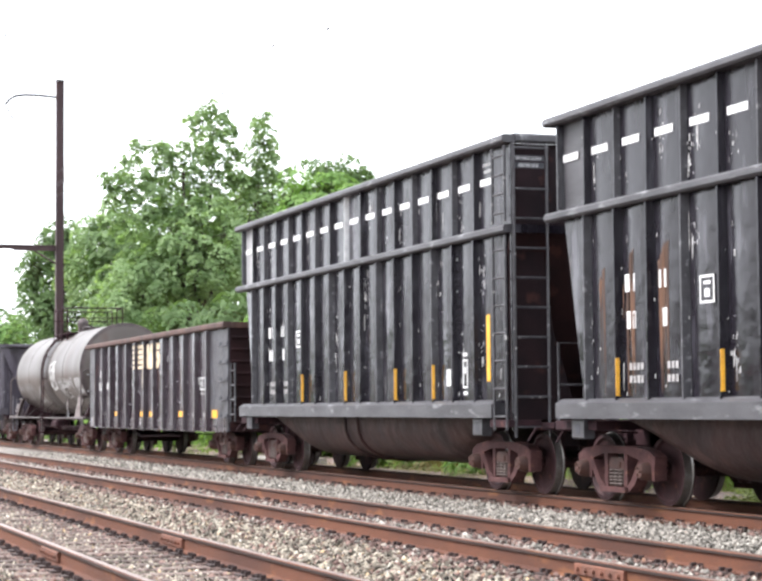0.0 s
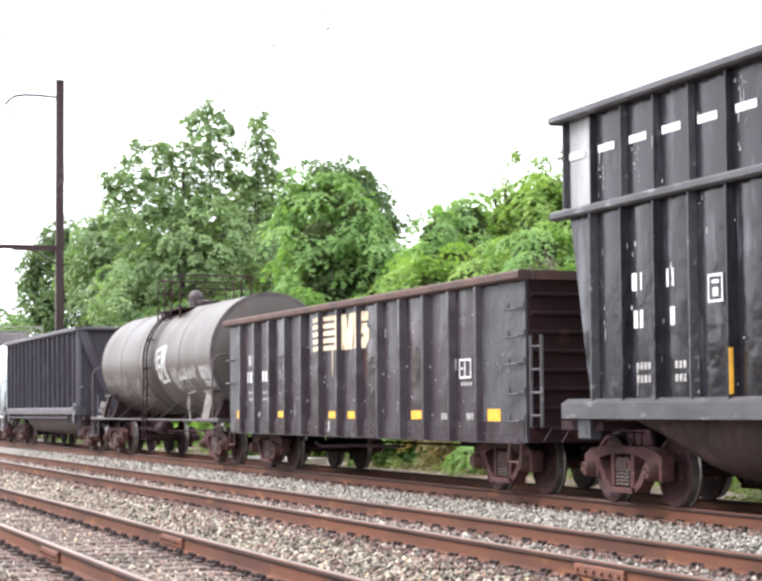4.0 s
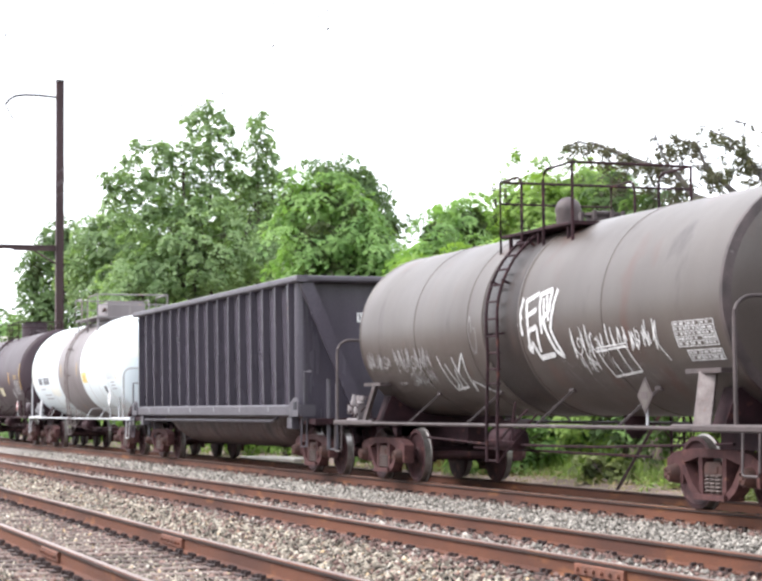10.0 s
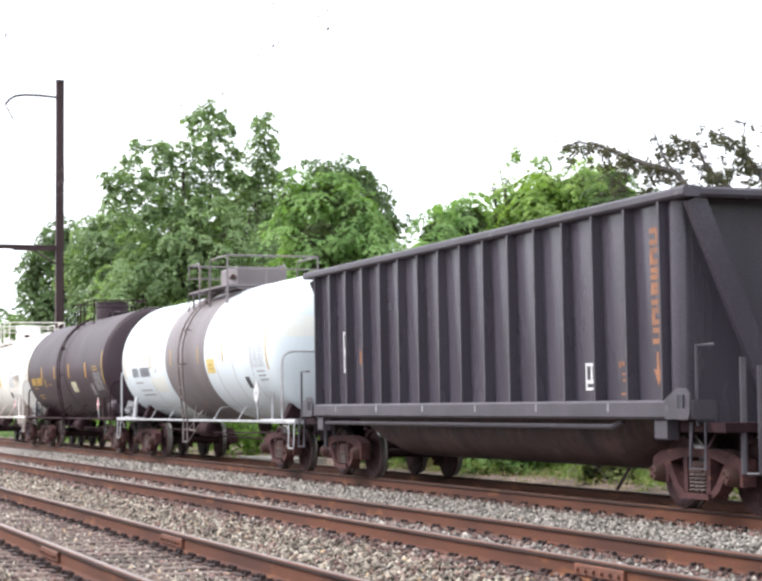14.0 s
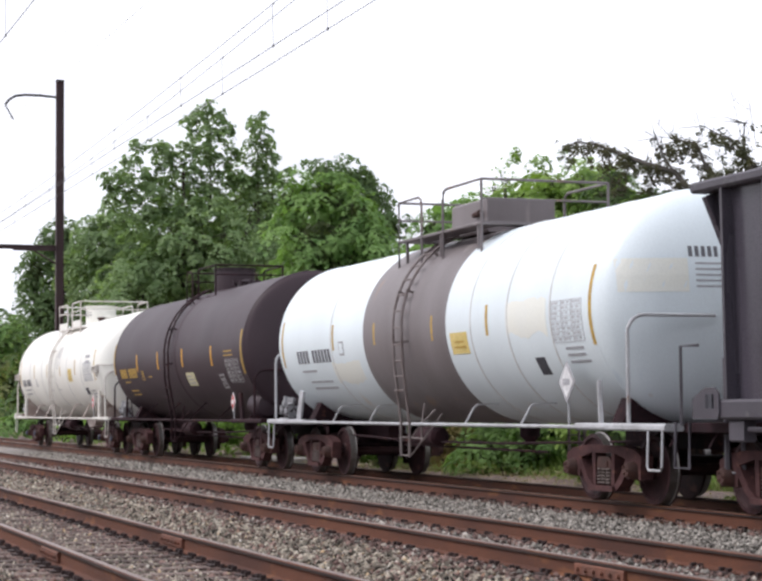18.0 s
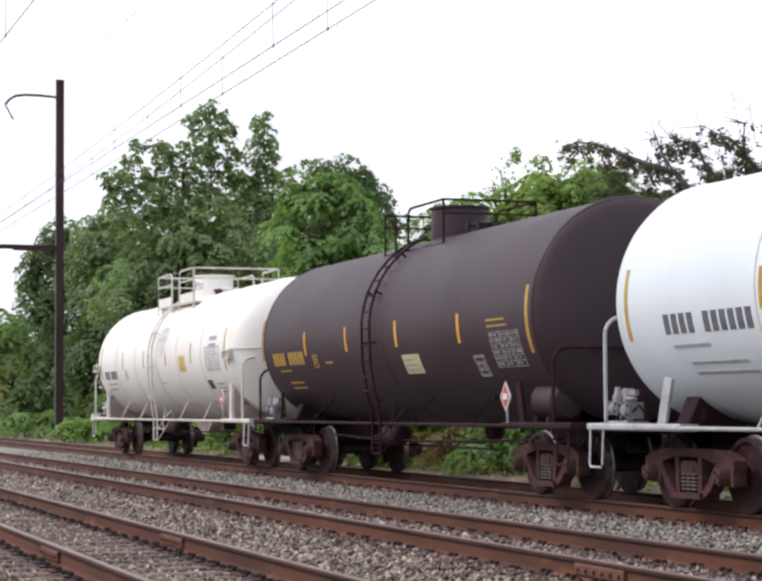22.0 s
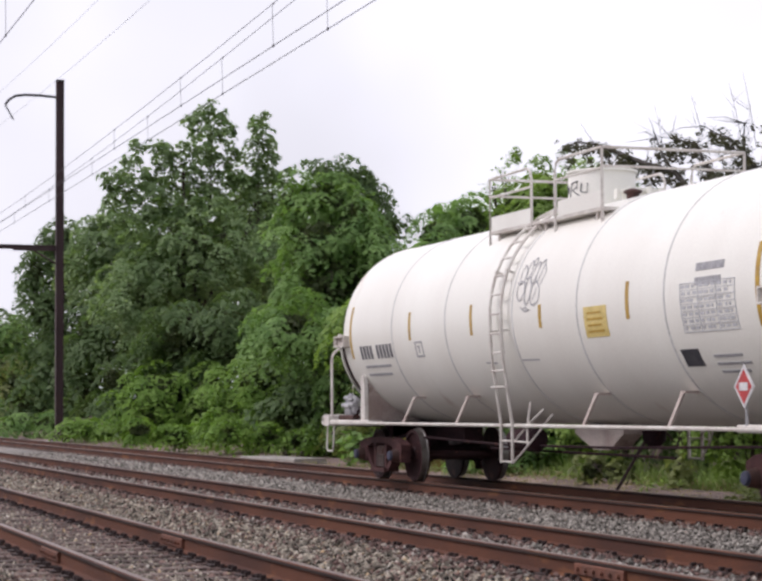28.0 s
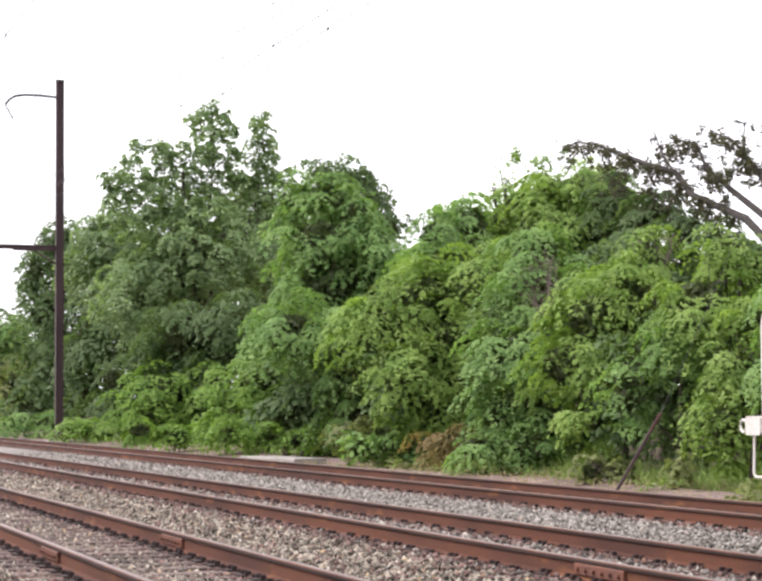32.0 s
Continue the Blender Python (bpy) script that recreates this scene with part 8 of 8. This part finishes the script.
grow("tall_tree", "poplar", [(-92.0, 20.11, 14.40, 0.31, 0.38), (-91.5, 19.49, 13.51, 0.24, 0.28), (-92.4, 20.19, 13.65, 0.34, 0.41), (-91.6, 20.99, 14.31, 0.41, 0.41), (-92.2, 21.66, 14.32, 0.29, 0.45), (-92.1, 21.43, 13.66, 0.52, 0.45), (-91.7, 18.68, 12.78, 0.41, 0.33), (-92.1, 18.58, 12.29, 0.26, 0.26), (-92.0, 19.25, 12.29, 0.52, 0.45), (-92.5, 19.70, 12.91, 0.38, 0.34), (-91.7, 20.66, 12.96, 0.45, 0.38), (-92.0, 19.08, 11.69, 0.55, 0.38), (-92.2, 20.07, 11.97, 0.65, 0.48), (-91.7, 20.91, 12.11, 0.58, 0.52), (-92.2, 22.59, 14.41, 0.34, 0.34), (-92.0, 22.12, 13.68, 0.48, 0.52), (-92.4, 22.02, 12.86, 0.62, 0.55), (-92.1, 22.83, 13.08, 0.58, 0.62), (-92.3, 23.09, 12.14, 0.69, 0.45), (-92.2, 23.95, 12.48, 0.48, 0.52), (-91.7, 25.03, 12.89, 0.69, 0.69), (-92.2, 25.96, 13.06, 0.72, 0.65), (-92.0, 26.90, 13.59, 0.58, 0.72), (-91.5, 24.97, 14.15, 0.34, 0.52), (-91.5, 27.21, 13.89, 0.24, 0.34), (-91.8, 24.24, 13.61, 0.55, 0.55), (-92.0, 23.50, 13.77, 0.52, 0.52), (-92.2, 28.04, 13.05, 0.45, 0.55), (-92.3, 20.62, 10.93, 0.89, 0.65), (-91.5, 21.99, 10.89, 1.03, 0.72), (-92.0, 23.67, 11.15, 1.03, 0.72), (-92.4, 25.38, 11.58, 1.03, 0.86), (-91.9, 26.85, 11.92, 0.93, 1.00), (-91.7, 19.12, 10.57, 0.76, 0.58),
     (-91.1, 23.3, 8.9, 3.1, 2.4), (-92.2, 27.2, 8.6, 2.2, 2.2), (-92.8, 21.5, 8.0, 2.4, 2.4), (-92.1, 20.1, 6.6, 2.1, 2.1)],
     [[(-92.2, 23.96, 16.60, 0.26, 0.45), (-92.2, 23.39, 16.17, 0.40, 0.41), (-91.7, 22.64, 15.72, 0.28, 0.26), (-92.4, 24.59, 16.26, 0.31, 0.34), (-91.9, 24.46, 15.39, 0.52, 0.48), (-91.8, 24.90, 15.39, 0.24, 0.28), (-92.3, 23.59, 15.42, 0.58, 0.55), (-92.4, 23.98, 14.62, 0.79, 0.58)],
      [(-92.4, 26.90, 16.27, 0.19, 0.31), (-92.3, 26.53, 15.94, 0.40, 0.34), (-91.7, 26.81, 15.29, 0.33, 0.48), (-91.9, 26.25, 15.12, 0.36, 0.52), (-92.4, 27.20, 14.62, 0.31, 0.41), (-92.1, 26.55, 14.37, 0.58, 0.52)]])
grow("tall_tree", "poplar", [(-118.5, 22.9, 11.9, 1.12, 1.31), (-118.2, 24.6, 12.1, 1.50, 1.60), (-118.2, 23.3, 10.0, 2.02, 2.02), (-117.8, 25.1, 10.0, 2.02, 2.33)])
grow("background_tree", "dusk", [(-75.7, 24.6, 11.1, 0.80, 0.87), (-75.5, 25.7, 10.9, 0.90, 0.91), (-75.2, 26.5, 9.9, 0.80, 1.04), (-74.3, 27.1, 8.9, 0.76, 0.96), (-75.6, 25.4, 9.6, 1.87, 1.66)])
grow("broadleaf_tree", "fern", [(-64.0, 19.7, 8.5, 0.95, 1.2), (-63.3, 20.8, 8.7, 1.03, 1.07), (-62.3, 21.5, 8.0, 0.95, 1.03), (-62.5, 20.1, 7.1, 1.63, 1.46), (-62.0, 22.0, 6.9, 1.12, 1.12), (-62.2, 20.5, 5.5, 2.06, 1.89), (-61.5, 22.2, 5.5, 1.37, 1.72)])
grow("sumac_tree", "fern", [(-51.8, 20.4, 6.3, 0.87, 0.94), (-52.2, 21.7, 6.7, 0.8, 1.08), (-50.5, 20.3, 5.2, 1.59, 1.3)])
grow("sumac_tree", "lime", [(-48.5, 18.7, 4.2, 1.48, 1.34), (-47.4, 20.1, 4.5, 1.48, 1.34), (-49.0, 17.6, 3.4, 1.34, 1.21), (-47.8, 19.3, 3.1, 1.75, 1.21)])
grow("broadleaf_tree", "lime", [(-54.1, 23.2, 6.9, 0.80, 0.80), (-53.9, 24.0, 7.6, 0.80, 0.85), (-53.6, 25.0, 8.0, 0.98, 0.85), (-53.0, 25.8, 8.1, 0.98, 0.85), (-53.0, 26.8, 7.9, 0.98, 0.9), (-52.6, 24.6, 6.3, 1.85, 1.5), (-52.4, 26.4, 6.6, 1.6, 1.4)])
grow("sapling", "lime", [(-55.4, 24.40, 9.02, 0.30, 0.50), (-55.2, 24.54, 9.40, 0.16, 0.30), (-55.0, 25.03, 8.92, 0.22, 0.30), (-55.4, 25.44, 9.17, 0.18, 0.30), (-55.2, 25.62, 9.04, 0.16, 0.35), (-55.0, 26.16, 9.28, 0.22, 0.36), (-55.4, 27.05, 9.12, 0.18, 0.34), (-55.2, 23.98, 8.56, 0.34, 0.45), (-55.0, 23.58, 8.16, 0.36, 0.40)])
grow("broadleaf_tree", "dusk", [(-48.2, 24.3, 7.1, 0.95, 0.72), (-46.2, 24.6, 6.55, 1.05, 0.78), (-44.2, 24.6, 5.9, 1.05, 0.74), (-42.4, 24.6, 5.3, 1.0, 0.70), (-43.9, 23.1, 4.6, 1.59, 1.19)])
grow("sumac_tree", "fern", [(-44.6, 20.3, 5.3, 1.12, 0.75), (-42.8, 19.6, 4.2, 1.25, 1.0)])
grow("sumac_tree", "lime", [(-38.5, 20.4, 4.6, 0.61, 0.94), (-37.8, 19.5, 3.6, 1.1, 1.1), (-37.6, 18.5, 3.2, 0.99, 0.99)])
grow("sumac_tree", "lime", [(-33.9, 19.7, 4.3, 0.69, 0.74), (-33.6, 20.3, 4.0, 0.59, 0.89), (-33.4, 18.9, 3.3, 0.99, 0.99), (-32.5, 19.6, 2.7, 0.69, 1.08)])
grow("shrub", "fern", [(-161.3, 23.0, 7.3, 2.07, 2.48), (-160.5, 24.5, 7.6, 2.07, 2.27), (-161.4, 24.3, 4.4, 2.89, 3.31), (-159.0, 27.2, 3.1, 2.89, 3.31)])
grow("shrub", "dusk", [(-108.9, 21.5, 5.9, 2.13, 1.7), (-109.1, 20.9, 3.4, 1.7, 2.84), (-107.0, 23.1, 4.7, 1.99, 2.27)])
grow("shrub", "dusk", [(-102.1, 21.1, 2.7, 1.2, 1.6), (-101.8, 21.4, 1.1, 1.34, 1.2)])
grow("shrub", "bright", [(-85.5, 19.8, 2.0, 2.01, 1.56), (-83.6, 21.9, 1.8, 1.79, 1.68), (-84.4, 18.9, 0.7, 1.56, 0.89)])
grow("shrub", "dusk", [(-89.6, 20.3, 3.2, 1.27, 1.15), (-86.2, 21.2, 4.5, 2.07, 1.84), (-84.6, 23.1, 4.7, 2.31, 2.07)])
grow("shrub", "bright", [(-66.1, 19.1, 2.2, 1.6, 1.42), (-65.5, 20.8, 2.0, 1.6, 1.42), (-66.1, 19.5, 0.9, 1.42, 0.89), (-66.7, 18.2, 0.8, 1.07, 0.8)])
grow("shrub", "fern", [(-59.6, 18.3, 3.7, 1.77, 1.29), (-58.3, 19.9, 2.9, 1.45, 1.61), (-58.5, 20.3, 1.1, 1.45, 1.29)])
grow("shrub", "lime", [(-47.6, 17.9, 1.9, 1.19, 1.19), (-47.4, 18.6, 1.1, 1.06, 0.92), (-47.3, 19.5, 2.2, 1.32, 1.19)])
grow("shrub", "fern", [(-41.8, 18.4, 2.5, 1.29, 1.06), (-41.5, 18.1, 1.1, 0.94, 1.06), (-41.1, 19.0, 1.5, 0.94, 1.17)])
grow("shrub", "lime", [(-37.6, 18.0, 2.2, 1.18, 0.86), (-36.8, 18.2, 1.3, 0.86, 0.97), (-37.5, 19.3, 2.3, 0.86, 0.97)])
grow("shrub", "fern", [(-34.4, 19.0, 2.5, 1.0, 0.7), (-33.6, 19.5, 1.6, 0.6, 0.7), (-34.3, 17.7, 1.5, 0.55, 0.75)])
grow("shrub", "lime", [(-31.1, 18.5, 1.8, 0.83, 1.01), (-31.0, 18.1, 0.9, 0.74, 0.74), (-31.0, 19.0, 1.0, 0.55, 0.92)])
grow("shrub", "fern", [(-104.7, 16.0, 0.5, 1.06, 0.64), (-103.3, 17.6, 0.5, 1.06, 0.59), (-101.8, 19.1, 0.3, 1.06, 0.59), (-100.9, 20.6, 0.1, 1.01, 0.53)])
grow("shrub", "bright", [(-73.5, 16.2, 0.4, 0.85, 0.5), (-72.9, 17.5, 0.2, 0.81, 0.5), (-72.2, 18.7, 0.2, 0.81, 0.54)])
grow("shrub", "bright", [(-60.3, 16.4, 0.4, 0.64, 0.45), (-60.2, 17.5, 0.3, 0.71, 0.45), (-59.8, 18.6, 0.2, 0.68, 0.48), (-58.6, 19.4, 0.0, 0.64, 0.45)])
grow("undergrowth", "fern", [(-48.3, 16.7, 0.2, 0.53, 0.34), (-47.8, 17.4, 0.2, 0.53, 0.34), (-47.5, 18.1, 0.1, 0.47, 0.29)])
grow("shrub", "rusty", [(-44.5, 17.4, 0.3, 0.68, 0.37), (-44.0, 17.8, 0.5, 0.49, 0.34)])
grow("shrub", "olive", [(-50.4, 18.0, 0.4, 0.84, 0.56), (-49.9, 18.7, 0.2, 0.56, 0.42), (-51.7, 17.6, 0.4, 0.56, 0.63)])
grow("shrub", "olive", [(-142.1, 22.9, 0.3, 2.94, 1.47), (-138.6, 27.3, 0.7, 2.2, 1.65), (-145.2, 22.2, 2.9, 1.84, 2.2)])
grow("shrub", "fern", [(-40.9, 17.1, 0.3, 0.68, 0.46), (-40.4, 18.2, 0.3, 0.68, 0.57)])
grow("woodland_tree", "dusk", [(-117.7, 27.3, 10.1, 4.62, 4.0), (-116.5, 31.5, 11.3, 4.62, 4.0), (-112.4, 33.2, 8.6, 4.0, 4.62), (-112.7, 28.9, 5.5, 5.54, 4.0)])
grow("woodland_tree", "dusk", [(-81.5, 27.1, 7.5, 2.39, 2.82), (-79.1, 28.4, 6.0, 2.39, 2.6), (-78.2, 26.2, 4.3, 3.04, 2.6), (-77.0, 28.9, 4.4, 2.6, 2.82)])
grow("woodland_tree", "dusk", [(-62.5, 25.4, 5.1, 1.75, 1.92), (-63.6, 28.0, 5.5, 1.92, 2.1), (-61.3, 26.0, 3.3, 2.27, 2.1), (-59.9, 27.6, 3.3, 2.1, 2.1)])
grow("woodland_tree", "dusk", [(-55.9, 26.9, 5.7, 1.7, 1.7), (-54.4, 27.8, 5.0, 1.7, 1.7), (-51.8, 25.8, 3.3, 2.01, 2.01), (-51.2, 27.4, 3.3, 1.86, 2.01)])
grow("woodland_tree", "dusk", [(-46.8, 25.8, 4.4, 1.47, 1.21), (-46.3, 27.1, 4.5, 1.47, 1.21), (-45.4, 27.9, 4.4, 1.47, 1.34), (-44.3, 25.4, 2.8, 1.74, 1.74), (-43.8, 26.8, 2.8, 1.47, 1.74)])
grow("woodland_tree", "fern", [(-64.4, 26.4, 7.6, 1.27, 0.91), (-64.1, 28.2, 7.9, 1.45, 1.0), (-63.4, 29.9, 8.0, 1.45, 1.0), (-62.4, 31.4, 7.8, 1.45, 1.09)])
grow("shrub", "bright", [(-93.3, 17.7, 0.3, 1.19, 0.53), (-91.7, 19.1, 0.2, 1.43, 0.57), (-90.2, 20.9, 0.0, 1.43, 0.53), (-88.0, 22.5, -0.2, 1.43, 0.48)])
grow("undergrowth", "fern", [(-170.3, 23.9, 1.0, 2.59, 2.16), (-167.2, 25.6, 0.6, 2.59, 1.95), (-164.3, 27.7, 0.4, 2.59, 1.73), (-169.6, 25.5, 3.6, 2.59, 2.59)])
grow("undergrowth", "dusk", [(-136.5, 22.0, 1.1, 2.45, 1.75), (-134.9, 25.2, 1.4, 2.45, 2.1), (-132.4, 27.9, 1.0, 2.45, 2.1), (-136.4, 24.0, 4.2, 2.8, 2.45)])
grow("undergrowth", "dusk", [(-87.1, 20.4, 1.1, 1.83, 1.38), (-86.1, 22.3, 1.3, 1.83, 1.49), (-84.7, 24.0, 1.1, 1.83, 1.38), (-87.1, 21.8, 3.2, 2.06, 1.61)])
grow("undergrowth", "dusk", [(-63.9, 19.6, 1.1, 1.38, 1.2), (-63.3, 21.0, 1.1, 1.38, 1.29), (-62.0, 22.2, 1.1, 1.38, 1.38), (-63.2, 20.4, 2.5, 1.55, 1.38), (-62.6, 22.1, 2.5, 1.55, 1.38)])
grow("undergrowth", "dusk", [(-50.4, 19.2, 1.0, 1.11, 1.11), (-49.3, 20.1, 1.0, 1.11, 1.11), (-48.7, 21.2, 1.0, 1.11, 1.18), (-49.9, 19.6, 2.4, 1.39, 1.25), (-49.1, 21.1, 2.2, 1.39, 1.25)])
grow("undergrowth", "dusk", [(-42.1, 19.5, 0.9, 0.97, 1.09), (-41.8, 20.6, 0.9, 0.97, 1.15), (-42.7, 20.1, 2.1, 1.21, 1.21), (-42.1, 21.1, 2.1, 1.21, 1.21), (-43.7, 19.6, 3.2, 1.21, 1.09)])
grow("undergrowth", "dusk", [(-36.2, 18.8, 0.9, 0.74, 0.95), (-39.1, 21.6, 1.0, 0.85, 0.95), (-35.1, 20.5, 0.8, 0.85, 1.17), (-34.8, 21.2, 0.8, 0.85, 1.17), (-36.1, 19.2, 2.1, 1.06, 1.17), (-35.7, 20.3, 2.1, 1.06, 1.17), (-35.4, 21.4, 2.1, 1.06, 1.17)])
grow("background_tree", "dusk", [(-276.7, 36.0, 7.3, 4.28, 7.84), (-284.3, 29.9, 6.0, 5.7, 7.84)])
grow("shrub", "fern", [(-29.5, 18.9, 2.5, 1.0, 1.82), (-30.7, 20.1, 3.8, 0.91, 1.0)])
grow("undergrowth", "olive", [(-35.3, 17.3, -0.05, 0.34, 0.30), (-34.7, 17.5, -0.1, 0.32, 0.25), (-32.1, 17.6, 0.0, 0.28, 0.30)])
dead_tree()
dry_bush(-41.6, 19.2, 3.5, 5.0, 0.8, 4)
dry_bush(-38.5, 20.6, 4.2, 5.3, 0.9, 9)
build_grass()
for track_name, track_y in TRACKS.items():
    build_track(track_name, track_y)
build_stones()

# how far the train has rolled, second by second
ROLLED = (0.0, 4.14, 8.2, 12.2, 16.19, 20.14, 24.03, 27.88, 31.75, 35.65, 39.53, 43.4, 47.23, 51.08, 54.91, 58.72, 62.51, 66.3, 70.08, 73.85, 77.59, 81.3, 85.05, 88.8, 92.56, 96.29,
          100.03, 103.82, 107.62, 111.42, 115.21, 119.0, 122.8)


def motions():
    """The train rolls past; its wheels turn as far as it rolls."""
    for car, u in CARS:
        walk(car, [(t, pose(u + s, YC, 0)) for t, s in enumerate(ROLLED)])
    # the two top shoots of the poplar lean to and fro in the wind: sideways, in hundredths of a metre at the tip
    for leader, lean in zip(LEADERS, ((18, 3, -18, -13, -5, 3, 5, -3, -3, -3, -5, -3, 13, 18, 3, -5, -3, 3, -5, -18, -13, -3, 10, 10, -10, -25, -13, -3, 5, 25, 28, 25, 25),
                                      (15, 10, -18, -13, 0, 8, -5, -10, 10, -5, -10, -13, 8, 25, 23, 8, -5, -5, -10, -18, -10, 8, 15, 10, -3, -25, -18, -10, 3, 15, 23, 25, 8))):
        at = leader.location.copy()
        walk(leader, [(t, Matrix.Translation(at) @ Matrix.Rotation(-d / 100 / 5.0, 4, "X")) for t, d in enumerate(lean)])
    steps = [k * 4 / FPS for k in range(241)]
    turns = [math.degrees(float(np.interp(t, range(33), ROLLED)) / WHEEL_R) % 360 for t in steps]
    for wheelset in SPINNING:
        at = wheelset.location.copy()
        walk(wheelset, [(t, Matrix.Translation(at) @ Matrix.Rotation(radians(a), 4, "Y")) for t, a in zip(steps, turns)])


motions()
